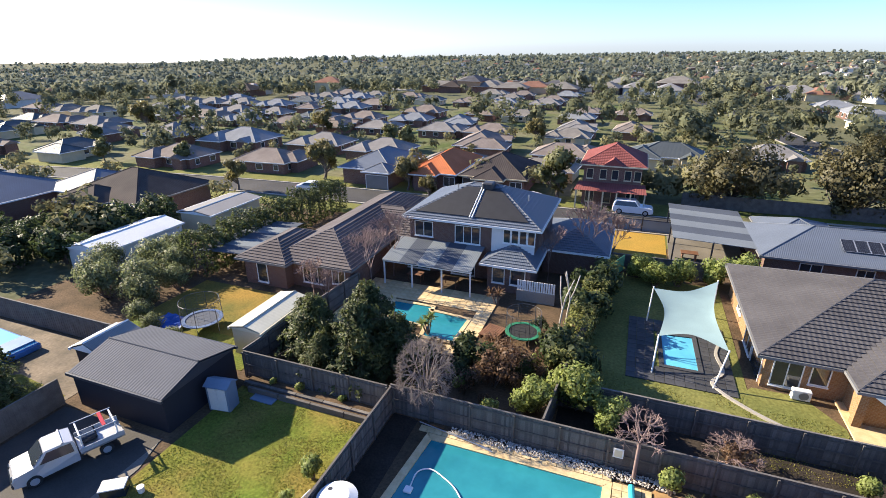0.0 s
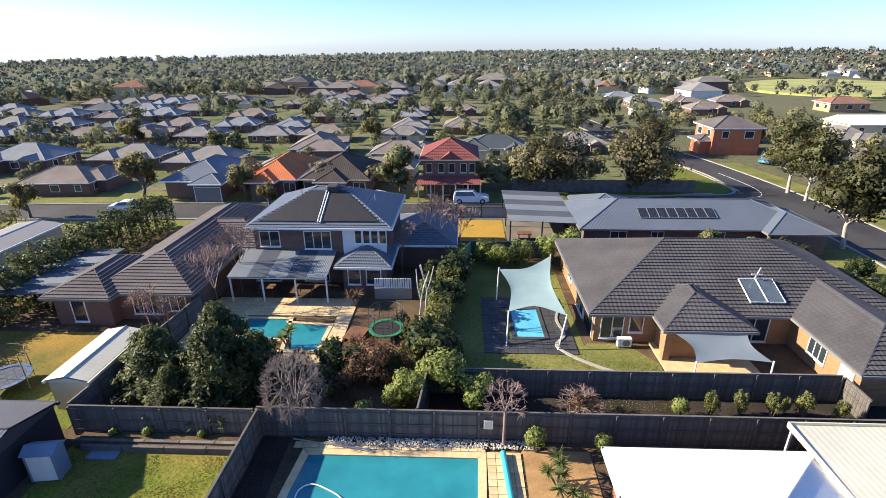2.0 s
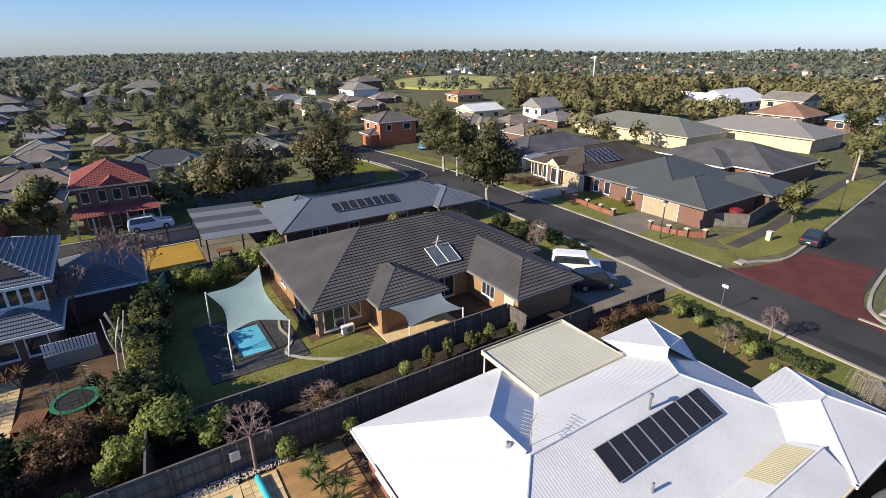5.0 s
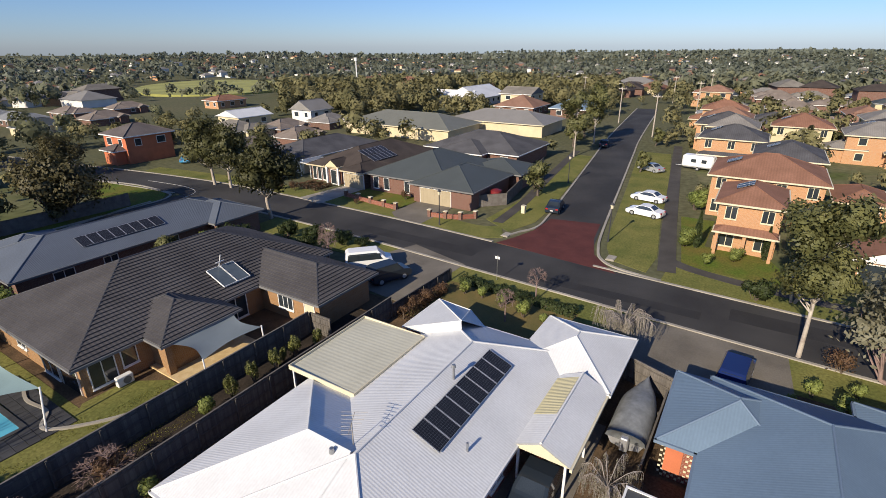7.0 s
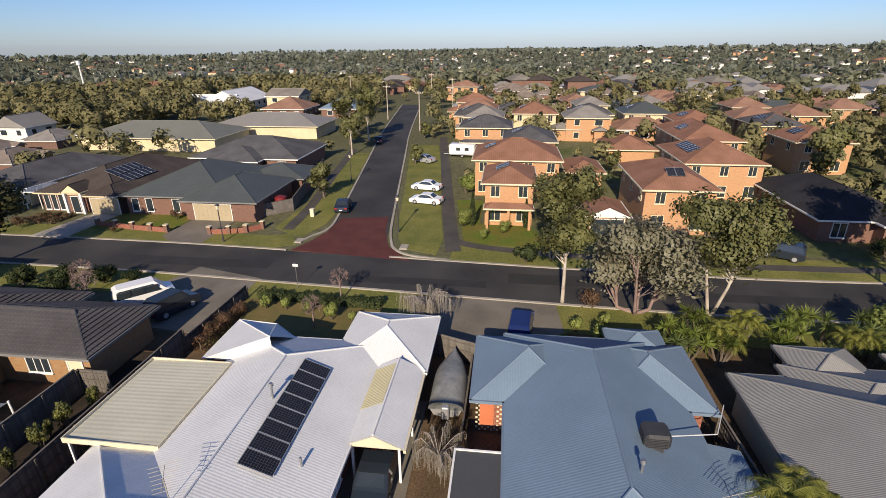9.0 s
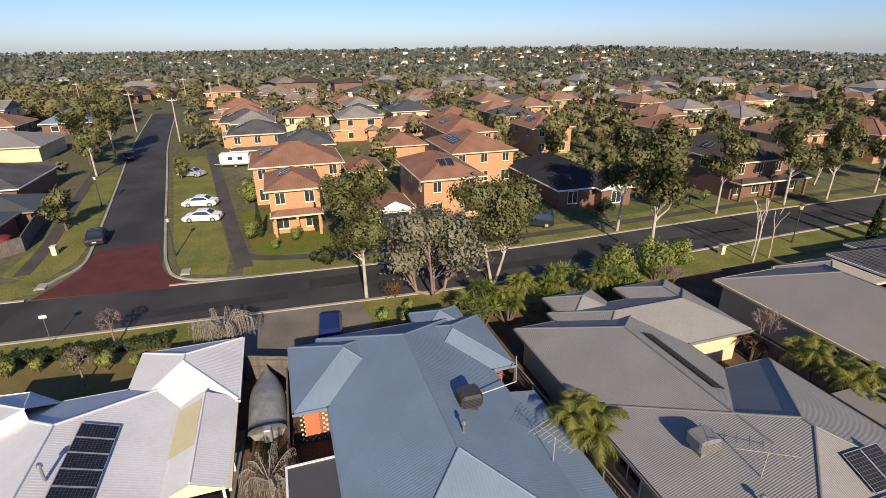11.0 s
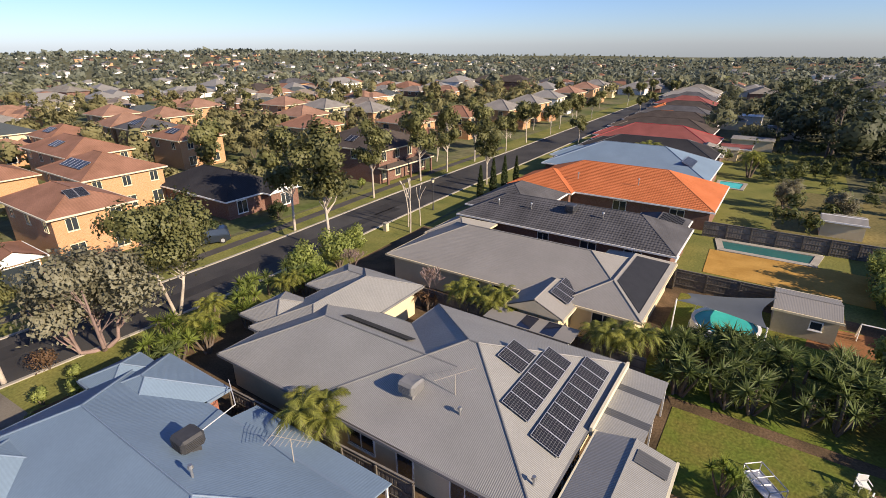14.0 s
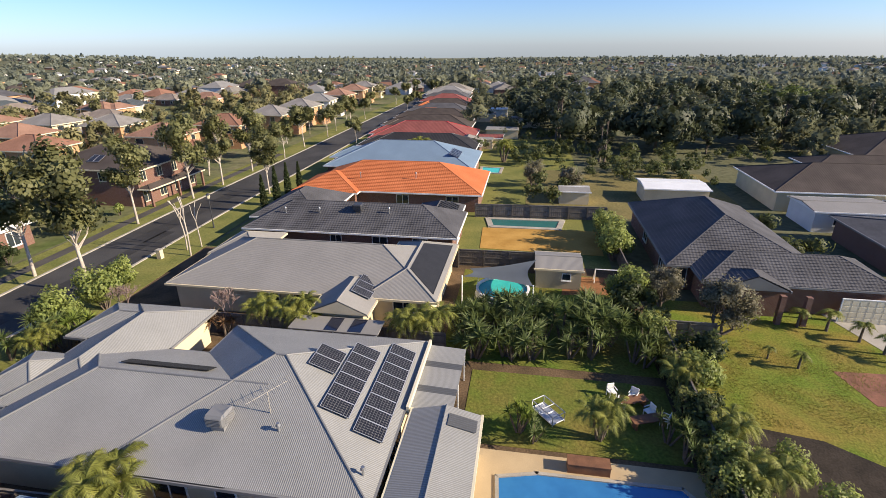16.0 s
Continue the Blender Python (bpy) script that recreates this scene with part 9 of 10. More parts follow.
part("frame", rods([((-1.2, 0, 0), (-1.2, 0, 1.5)), ((1.2, 0, 0), (1.2, 0, 1.5)), ((-1.2, 0, 1.5), (1.2, 0, 1.5)), ((-1.2, -0.8, 0), (-1.2, 0, 1.5)), ((1.2, -0.8, 0), (1.2, 0, 1.5))], 0.05), WHITE, go)
wp = thing("garden_screen", "white screen standing on the lawn", "screen", -7.6, -35.4, 0, 85)
part("panel", boxed(-1.0, -0.04, 0.1, 1.0, 0.04, 1.5), WHITE, wp)
for x in (-0.95, 0.95):
    part("post", boxed(x - 0.05, -0.06, 0, x + 0.05, 0.06, 1.6), WHITE, wp)

# ---- trees and gardens ----
fine = crowned("tall gum tree with pale trunk and olive-green leaves", 13.4, 3.7, PALEBARK, LEAF_GUM, 0.23, 84, 170, 11, 0.34, 0.17, 1, 0.03)
used(fine, 38.2, -6.6, 0.92, 20)
gum = crowned("tall gum tree with pale trunk and olive-green leaves", 13.6, 4.3, PALEBARK, LEAF_GUM, 0.31, 60, 110, 11, 0.36, 0.17, 1, 0.03)
used(gum, 36.9, -35.6, 1.05, 70)
fine2 = crowned("tall spreading gum tree with pale trunk and olive-green leaves", 12.6, 4.5, PALEBARK, LEAF_GUM, 0.23, 96, 175, 23, 0.30, 0.2, 2, -0.03)
used(fine2, 37.4, -18.4, 0.95, 0)
gum2 = crowned("tall spreading gum tree with pale trunk and olive-green leaves", 13.0, 4.2, PALEBARK, LEAF_GUM, 0.27, 58, 110, 23, 0.33, 0.2, 2, -0.03)
used(gum2, 47.6, -6.4, 0.8, 40)
grey = crowned("spreading grey-leaved gum with twisted red-brown limbs", 8.8, 5.3, REDTWIG, LEAF_GREY, 0.23, 104, 150, 37, 0.04, 0.34, 4, 0.04, open_=0.06)
used(grey, 37.0, -12.4, 1.0, 40)
rnd = crowned("round dense dark green street tree", 7.5, 3.5, BARK, LEAF_GUM, 0.33, 52, 100, 5, 0.2, 0.24, 1, 0.0, 0.1)
used(rnd, 58, 92, 0.9, 0)
olive = crowned("round brown-green street tree", 7.0, 3.5, BARK, LEAF_OLIVE, 0.32, 50, 100, 9, 0.2, 0.26, 1, 0.0, 0.1)
used(olive, -46.6, 68.4, 0.92, 50)
broad = crowned("broad spreading brown-olive street tree", 8.6, 6.3, BARK, LEAF_BROAD, 0.33, 78, 105, 15, 0.12, 0.34, 2, 0.0)
used(broad, 12.6, 72.8, 1.0, 0)
put(broad, [(26.0, 73.8, 0.97, 130), (36.5, 100, 0.8, 70)], "broad street trees")
S1 = random.Random(3)
shade = crowned("dense dark olive gum tree on a pale trunk", 11.5, 4.5, PALEBARK, LEAF_SHADE, 0.30, 92, 130, 67, 0.22, 0.24, 1, 0.02)
used(shade, 39.9, 50.4, 1.02, 60)
put(shade, [(46.8, 72.0, 0.98, 0), (46.9, 68.0, 0.92, 140)], "street gum trees")
far_gum = crowned("olive-green gum tree in a far garden", 9.6, 3.7, BARK, LEAF_WOOD, 0.66, 34, 36, 19, 0.2, 0.2, 2)
used(far_gum, 104, -42, 1.0, 0)
rows, VQ = [], random.Random(77)
for i in range(900):
    r, a = 85 * (230 / 85) ** VQ.random(), radians(VQ.uniform(-76, 4))
    x, y = r * math.cos(a), r * math.sin(a)
    if x < 60 or abs(y - (15 + 0.14 * (x - 46))) < 9 or len(rows) > 62:
        continue
    if all(abs(b[0] - x) > 8.2 or abs(b[1] - y) > 7.4 for b in taken) and all(math.hypot(b[0] - x, b[1] - y) > 7 for b in rows) and not (x < 112 and -42 < y < 8):
        rows.append((x, y, VQ.uniform(0.5, 1.0), VQ.uniform(0, 360)))
put(far_gum, rows, "village gum trees")
gum_thin = crowned("tall gum tree with pale trunk and olive-green leaves", 13.0, 4.9, PALEBARK, LEAF_GUM, 0.44, 50, 72, 12, 0.22, 0.16, 1, 0.02)
used(gum_thin, 47.5, -108, 0.8, 90)
put(gum, [(45.6, -38, 0.9, 200), (46.8, -54, 0.82, 130), (47.0, -66, 0.9, 15), (36.6, -70, 0.74, 80), (47.2, -84, 0.86, 140), (47, -74, 0.82, 250)], "street gum trees")
put(gum, [(97.7, 29.6, 0.9, 20), (113.9, 30.4, 0.93, 140)], "street gum trees")
put(gum2, [(53.4, -80, 0.72, 70), (52.8, -98, 0.8, 200), (49.5, -90, 0.88, 30)], "street gum trees")
put(gum_thin, [(46.6, -96, 0.79, 30), (36.6, -112, 0.68, 300), (47.4, -122, 0.79, 210), (48, -138, 0.79, 10), (48.2, -156, 0.71, 160), (38, -172, 0.65, 100), (49, -198, 0.71, 330), (53.6, -112, 0.68, 150), (54, -126, 0.72, 300), (54.4, -160, 0.65, 110), (55, -184, 0.65, 240), (38.0, -186, 0.68, 0), (50, -220, 0.74, 70), (49, -132, 0.79, 250), (50.4, -148, 0.86, 20), (41, -240, 0.74, 60), (51, -245, 0.74, 90)], "street gum trees")
# the first three stand unseen beside the long lawn, added to shade it
put(rnd, [(-28.5, -14.5, 0.75, 30), (-32, -18.5, 0.7, 200), (-27.5, -10.5, 0.7, 90), (67.4, 24.9, 0.75, 10), (-9.1, 69.0, 1.08, 80), (80.6, -49.5, 1.4, 40), (24, 46.5, 0.5, 30)], "street trees")
rnd_far = crowned("round dense dark green street tree", 7.5, 3.5, BARK, LEAF_GUM, 0.5, 46, 46, 6, 0.2, 0.24, 1, 0.0, 0.1)
used(rnd_far, 58, -52, 0.7, 10)
put(rnd_far, [(63, -56, 0.7, 80), (90.7, 15.4, 0.75, 20), (108, 33.2, 1.0, 140), (122, 35, 1.2, 200), (118, 18, 0.8, 30), (132, 36, 1.2, 0), (-75, 67.6, 0.95, 20), (-94, 66, 0.9, 75), (-49, 96, 1.05, 140), (-44, 95.4, 1.05, 15), (-110, 76, 1.0, 200), (88, -30, 0.7, 10), (86, -20, 0.8, 200), (92, -52, 1.2, 0), (66, -50, 1.2, 300), (112, -70, 1.0, 40), (118, -110, 1.1, 90), (140, -82, 0.9, 10), (98, -122, 1.1, 200), (84, -110, 0.9, 60), (156, -52, 0.9, 0), (136, -34, 0.8, 80), (112, -24, 0.8, 120), (168, -120, 1.2, 30), (104, -150, 1.2, 70), (84, -150, 1.1, 10), (138, -150, 1.2, 150), (176, -70, 1.1, 40), (78, -62, 0.8, 20)], "street trees")
put(olive, [(-31.0, 66.8, 0.78, 90), (-26.4, 63.6, 0.52, 20), (-55.4, 58.4, 0.75, 180), (56, 88, 0.9, 40), (57, 80, 0.9, 10), (-20, 110, 0.9, 30), (-70, 104, 1.0, 0), (-118, 96, 1.2, 60), (58, 104, 0.9, 200)], "street trees")
bare = twig_ball("bare winter tree with a dense round net of fine twigs", 1.75, 2.1, 2.75, 17, 21)
used(bare, -9.5, 22.1, 1.0, 0)
bare2 = tree("small bare tree with reddish twigs", 3.9, 0.55, 4, 4, 0.042, REDTWIG, None, 0, 0, 0, 29, 0.3, 1.0)
used(bare2, -23.6, 31.5, 1.1, 50)
slim = twig_ball("small bare tree with a round twiggy crown", 1.15, 1.15, 3.0, 27, 7, REDTWIG)
used(slim, 2.1, 20.95, 1.0, 0)
put(slim, [(36.5, 12.5, 0.75, 0), (31.8, 13.2, 0.7, 60), (33.0, 33.5, 0.85, 90), (35, 35.5, 0.85, 20)], "small bare trees")
low_net = twig_ball("low bare bush with reddish twigs", 1.35, 0.85, 1.15, 33, 8, REDTWIG)
used(low_net, 6.6, 23.2, 1.0, 0)
put(bare2, [(-20.0, 35.0, 1.5, 10), (-19.6, 38.5, 1.6, 110), (-21.4, 30, 1.0, 200), (-5.8, 42.2, 1.35, 30), (-2.7, 46.2, 1.7, 80), (-0.6, 47.0, 1.4, 150), (20.5, -31.5, 0.9, 60), (29, -31, 0.9, 140)], "bare trees")


def weeping(label, height, radius, strands, seed):
    """A short trunk with arching limbs from which long thin twigs hang down."""
    root = thing("weeping_tree", label, "tree")
    r = random.Random(seed)
    limbs_, hang, leaves = [(Vector((0, 0, 0)), Vector((0.1, 0, height * 0.55)), 0.10, 0.07)], [], []
    for i in range(9):
        a = 2 * math.pi * i / 9 + r.uniform(-0.3, 0.3)
        o = Vector((math.cos(a), math.sin(a), 0))
        p, reach = Vector((0.1, 0, height * 0.55)), radius * r.uniform(0.55, 0.95)
        for k in range(4):
            q = Vector((0.1, 0, height * 0.55)) + o * reach * (k + 1) / 4 + Vector((r.uniform(-0.1, 0.1), r.uniform(-0.1, 0.1), height * 0.42 * math.sin(math.pi * 0.62 * (k + 1) / 4) * r.uniform(0.85, 1.1)))
            limbs_.append((p, q, 0.045 - 0.008 * k, 0.037 - 0.008 * k))
            for m in range(strands):
                s_ = p.lerp(q, r.random())
                d = Vector((math.cos(a + r.uniform(-1, 1)), math.sin(a + r.uniform(-1, 1)), 0)) * r.uniform(0.05, 0.3)
                low = max(0.25, s_.z - r.uniform(0.7, 2.2))
                mid = s_ + d + Vector((0, 0, -0.15))
                end = Vector((mid.x + d.x * 0.5, mid.y + d.y * 0.5, low))
                hang += [(s_, mid, 0.012, 0.01), (mid, end, 0.01, 0.007)]
                leaves += [mid.lerp(end, r.random()) + Vector((r.uniform(-0.05, 0.05), r.uniform(-0.05, 0.05), 0)) for _ in range(7)]
            p = q
    bark = mat("pale_twig", (0.36, 0.32, 0.29), 0.9)
    part("trunk", trunk_mesh(limbs_, bark), bark, root)
    part("twig_crown", trunk_mesh(hang, bark, 3, 0.007), bark, root)
    part("crown", leaf_mesh("crown", np.array([tuple(v) for v in leaves]), 0.07, LEAF_GREY, droop=0.8), LEAF_GREY, root, "sparse grey leaves")
    return root


wp_ = weeping("weeping bare tree with hanging pale twigs", 3.6, 2.7, 12, 41)
used(wp_, 33.2, 4.4, 0.85, 0)
put(wp_, [(18.4, 1.5, 0.8, 100)], "weeping trees")
pole_tree = tree("tall bare pale trunks in a clump", 7.5, 0.25, 3, 1, 0.10, PALEBARK, None, 0, 0, 0, 51, 0.25, 0.9)
used(pole_tree, 33.2, -45.2, 1.0, 0)
put(pole_tree, [(34.6, -46.6, 0.9, 60), (33.6, -47.8, 0.8, 140), (-3.2, 31.5, 0.8, 0), (-3.0, 33.4, 0.75, 70)], "bare trunks")
fir = conifer("loose dark green garden conifer with feathery boughs", 5.2, 2.3, LEAF_FIR, 58, 130, 0.12, 61)
used(fir, -18.6, 24.6, 1.05, 0)
put(fir, [(-14.8, 24.0, 1.12, 60), (-15.8, 26.8, 1.1, 140), (-12.6, 24.6, 0.95, 220), (-20.4, 26.0, 0.75, 30), (-17.0, 22.8, 0.7, 300), (-42, 12, 0.8, 0), (-38.5, 15.0, 0.7, 40), (-33, 13, 0.8, 90)], "garden conifers")
bush = shrub("large light green garden bush", 1.8, 1.8, 3.0, LEAF_BRIGHT, 0.15, 3000, lumps=12)
used(bush, -1.2, 25.4, 1.1, 0)
put(bush, [(-16.8, -21.4, 0.7, 0), (-18.2, -18.6, 0.8, 60), (-17.0, -16.4, 0.9, 10), (-3.6, 24.2, 0.8, 50), (0.4, 24.2, 0.7, 100), (5.3, 45.3, 0.9, 30), (8.0, 46.4, 0.9, 90), (10.4, 47.2, 0.9, 160), (3.4, 44.6, 0.8, 20), (1.8, 46.0, 0.8, 70), (28.5, 47, 0.8, 0), (34, -29, 1.1, 40), (33, -33, 1.2, 100), (35, -37, 0.9, 10), (-12.4, -50.5, 1.2, 30), (-12.8, -54, 1.3, 80), (-12.6, -57.5, 1.1, 120), (-12.2, -41, 1.2, 200), (-13.2, -16, 0.9, 20), (-14.2, -19.5, 0.8, 90), (-14.6, -13, 1.0, 160), (-13.8, -22, 0.8, 220), (-14.6, -28.4, 0.9, 30), (-13.2, -34.4, 0.8, 70), (-15.2, -9.6, 1.0, 60), (57, 3.5, 0.7, 0), (55, -1.4, 0.5, 0), (72, 4.4, 0.9, 50), (52.8, 1.0, 0.4, 20)], "garden bushes")
pale = shrub("tall pale green flowering bush", 2.2, 2.2, 3.6, leafy("pale_leaf", (0.215, 0.235, 0.115), (0.14, 0.165, 0.075)), 0.16, 3600, lumps=13)
used(pale, -40.8, 26.0, 0.95, 0)
put(pale, [(-38.4, 27.4, 1.0, 60), (-36.4, 25.4, 0.85, 140), (-43.4, 27.2, 0.95, 220), (-34.6, 24.0, 0.55, 30), (-45.6, 29.6, 0.9, 90), (-32.4, 23.2, 0.45, 10), (-29.6, 22.4, 0.4, 50), (-41.4, 31.2, 0.95, 200), (-38.6, 31.6, 0.9, 20), (-42.4, 34.4, 0.8, 110), (-36.6, 29.4, 0.7, 10)], "pale bushes")
dark = shrub("dark green leafy garden bush", 2.0, 2.0, 3.2, LEAF_DARK, 0.23, 1700, lumps=10)
used(dark, -55, 27.6, 1.2, 0)
put(dark, [(-36.4, 14.6, 0.75, 20), (-33.6, 13.2, 0.55, 80), (-38.6, 13.4, 0.6, 150), (-51.6, 30, 1.1, 60), (-58, 27.6, 0.9, 140), (-60, 31, 0.9, 200), (-52, 36, 1.2, 20), (-54, 39, 1.1, 80), (-66, 32, 1.0, 30), (-70, 30, 1.0, 90), (-62, 35, 0.8, 120), (-52, 42, 1.1, 10), (-2.2, 29, 0.9, 0), (-2.0, 36, 0.9, 40), (-1.6, 40, 1.0, 100), (-8.2, 27.4, 0.7, 20), (37.6, 36, 0.55, 0), (36.6, 39.5, 0.6, 60), (35.8, 43, 0.6, 100), (38, 33.4, 0.4, 20), (30.4, 45, 0.9, 20), (-15.2, -31.2, 0.8, 0), (-12.2, -38, 0.9, 90), (-14.4, -25, 0.7, 150), (-11.6, -13.6, 0.8, 10), (46.5, -3.6, 0.6, 0), (51.4, -30, 0.7, 20), (52, -49, 0.9, 60), (51, -40, 0.6, 120), (34.6, 38.4, 0.5, 15)], "dark bushes")
rust = shrub("sparse rust-brown winter shrub", 1.5, 1.5, 2.4, LEAF_RUST, 0.13, 900)
used(rust, -6.4, 25.6, 1.0, 0)
put(rust, [(-4.9, 26.6, 1.1, 50), (-6.0, 28.4, 0.9, 110), (-7.8, 25.0, 0.8, 200), (29.8, 20.4, 0.55, 0), (31.4, 20.2, 0.6, 60), (33.0, 20.0, 0.5, 120), (7.0, 23.0, 0.75, 20), (57.6, 52.5, 0.5, 0), (51, 58, 0.7, 30), (50.6, 60.5, 0.6, 90), (55.8, 40.4, 0.6, 0), (-11, 27.5, 0.6, 0), (37.5, -9.0, 0.8, 40), (50.4, 45, 0.35, 0)], "rust shrubs")
small = shrub("small light green shrub by a fence", 0.8, 0.8, 1.5, LEAF_BRIGHT, 0.13, 900, lumps=5)
used(small, 12.4, 23.4, 0.9, 20)
upright = shrub("upright olive-green bush beside the fence", 0.62, 0.62, 2.3, LEAF_IVY, 0.10, 1500, lumps=11)
used(upright, 14.2, 23.6, 0.75, 0)
put(upright, [(16.0, 23.8, 0.98, 40), (17.7, 23.6, 1.05, 90), (19.5, 23.7, 1.08, 150), (21.3, 23.4, 0.9, 200), (18.6, 24.0, 0.7, 250)], "upright bushes")
put(small, [(33.2, 12.2, 1.1, 30), (34.0, 14.6, 0.8, 60), (34.4, 16.6, 0.8, 10), (34.4, 18.4, 0.9, 100), (33.0, 10.4, 0.7, 0), (3.8, 20.5, 1.15, 0), (7.3, 20.5, 0.9, 50), (-12.8, 15.4, 1.1, 90), (-14.4, 20.8, 0.5, 0), (-17.4, 20.8, 0.6, 20), (-19.4, 20.8, 0.5, 50), (-13.0, 13.6, 0.7, 10), (29.2, 6.5, 0.8, 0), (30.6, -5.8, 1.0, 50), (31.8, -8.6, 1.2, 90), (33.4, -7.2, 0.9, 10), (34.6, -9.6, 0.8, 0), (46, -20, 0.8, 0), (52, -57, 1.2, 20), (53, -62, 1.2, 50)], "small shrubs")
hedge("tall clipped green hedge beside the patio", (-37.0, 31.8), (-36.0, 56), 3.0, 4.4, LEAF_FIR, 0.19, 800)
hedge("dark hedge along the back gardens", (-58, 27.5), (-50, 42), 3.0, 3.8, LEAF_DARK, 0.18, 640)
hedge("dark hedge along the back gardens", (-76, 22), (-58, 27), 3.0, 3.8, LEAF_DARK, 0.18, 620)
hedge("overgrown climbers along the side fence", (-2.5, 26.5), (-0.6, 45.5), 1.9, 2.8, LEAF_IVY, 0.15, 420)
hedge("loose mixed hedge along the boundary", (-13.6, -37), (-13.4, -9), 1.9, 2.0, LEAF_IVY, 0.16, 480)
for y in (55.2, 57.0, 58.8):
    hedge("rust-brown clipped hedge in the front garden", (52.2, y + 0.3), (56.0, y), 0.7, 0.7, LEAF_RUST, 0.13, 220)
hedge("red-leaved hedge by the driveway", (27.6, 20.4), (34, 20.2), 0.9, 1.0, LEAF_RUST, 0.12, 300)
hedge("low green hedge in the front garden", (35.6, 8.6), (36.4, 19.8), 1.2, 0.8, LEAF_DARK, 0.14, 320)
pm = palm("feathery yellow-green garden palm with several heads", 3.0, 15, 1.6, 0.40, 1.3, 1.6, 4)
used(pm, 15.9, -14.2, 1.05, 0)
put(pm, [(17.2, -31.7, 0.85, 50), (14.4, -31.4, 0.9, 120), (12.6, -30.6, 0.65, 200), (5.4, -31.3, 0.85, 20), (3.8, -31.6, 0.9, 90), (31.0, -17.0, 0.72, 10), (33.2, -19.2, 0.7, 70), (31.4, -25.4, 0.7, 150), (-14.8, -23.6, 0.7, 0), (-15.0, -20.2, 0.75, 60), (-13.4, -28.6, 0.7, 110), (-7.8, -23.4, 0.72, 100), (1.6, -98, 1.2, 0), (17, -92, 1.5, 0)], "garden palms")
spike = yucca("bright green spiky cordyline clump", 1.9, 5, 60, LEAF_SPIKE)
used(spike, 30.6, -14.6, 1.15, 0)
put(spike, [(32.0, -13.4, 0.9, 40), (33.4, -15.6, 1.0, 90), (29.9, -16.4, 1.0, 140), (32.6, -21.6, 0.95, 20), (30.6, -20.2, 0.9, 80), (34.2, -23.6, 1.0, 200), (31.0, -28.0, 1.0, 10), (16.4, -15.2, 0.6, 30), (-3.2, -23.2, 0.8, 70)], "cordylines")
yu = yucca("stiff-leaved green yucca clump", 1.9, 4)
used(yu, 29.6, -13.2, 1.1, 0)
row = []
for i in range(46):
    row.append((S1.uniform(-12.4, 2.2), S1.uniform(-36.2, -30.4), S1.uniform(0.8, 1.35), S1.uniform(0, 360)))
put(yu, row + [(32.2, -26.8, 1.1, 0), (34, -25, 0.9, 60), (30.6, -26.4, 0.9, 100), (33.6, -22.4, 0.9, 0), (30.0, -22.6, 0.8, 30), (34.6, -28.6, 1.0, 0), (15.6, -14.4, 0.7, 0), (4.6, 18.4, 0.7, 0), (4.9, 16.8, 0.65, 60), (4.4, 15.2, 0.7, 120), (-12.6, 30.0, 0.7, 0), (-4.0, -22.6, 0.7, 0), (-11.6, -23.6, 0.8, 50), (-12.2, -22.4, 0.9, 0)], "yuccas")
red_cord = yucca("purple-leaved cordyline by a wall", 1.2, 2, 36, LEAF_RUST)
used(red_cord, -8.9, 36.2, 1.0, 0)
put(red_cord, [(21.6, -29.9, 1.5, 0), (20.0, -30.4, 1.2, 50)], "cordylines")
fp = palm("young fan palm beside the drive", 1.6, 10, 1.1, 0.3, 0.5, 0.9, 1, 0.09)
used(fp, -25.0, -38.7, 1.0, 0)
put(fp, [(-27.0, -38.4, 1.1, 40), (-28.6, -37.0, 1.0, 80), (-29.4, -35.4, 1.0, 140), (-30.0, -34.2, 0.9, 200), (-22.4, -32.6, 0.8, 0), (-20.8, -33.6, 0.6, 50)], "young palms")
cy = cypress("slim dark green cypress column", 5.2)
used(cy, 32.6, -61)
put(cy, [(32.3, -64.2, 1.1, 0), (32.2, -67.6, 1.05, 60), (31.8, -70.8, 0.95, 100), (57.0, 2.4, 0.8, 0), (56.8, -4.0, 0.7, 40)], "cypresses")
umb = crowned("broad round grey-green tree over the fence", 5.2, 2.6, BARK, leafy("dry_twig_leaf", (0.245, 0.230, 0.155), (0.165, 0.155, 0.105)), 0.12, 70, 150, 71, 0.10, 0.2, 3)
used(umb, -18.6, -36.6, 1.0, 0)
put(umb, [(-14.8, -40.5, 0.8, 60), (-9.6, -76, 0.9, 0), (-4, -80, 0.9, 100)], "round trees")
pine = crowned("tall dark pine with dense layered boughs", 15, 3.6, BARK, LEAF_PINE, 0.36, 36, 64, 83, 0.12, 0.36, 1, 0, 0.5, 0.1, 0.55, name="pine_tree")
used(pine, -10, -118, 0.95, 0)
rows, deep = [], []
for i in range(420):
    x, y = S1.uniform(-170, 4), S1.uniform(-300, -98)
    if y > -100 - 0.55 * max(0, -20 - x) or (x > -14 and y > -116) or x > 2 + (-y - 140) * 0.06:
        continue
    if y > -146 - 0.3 * max(0, -20 - x):
        rows.append((x, y, S1.uniform(0.45, 1.0), S1.uniform(0, 360)))
    else:
        deep.append((x, y))
put(pine, rows[:42], "pines")
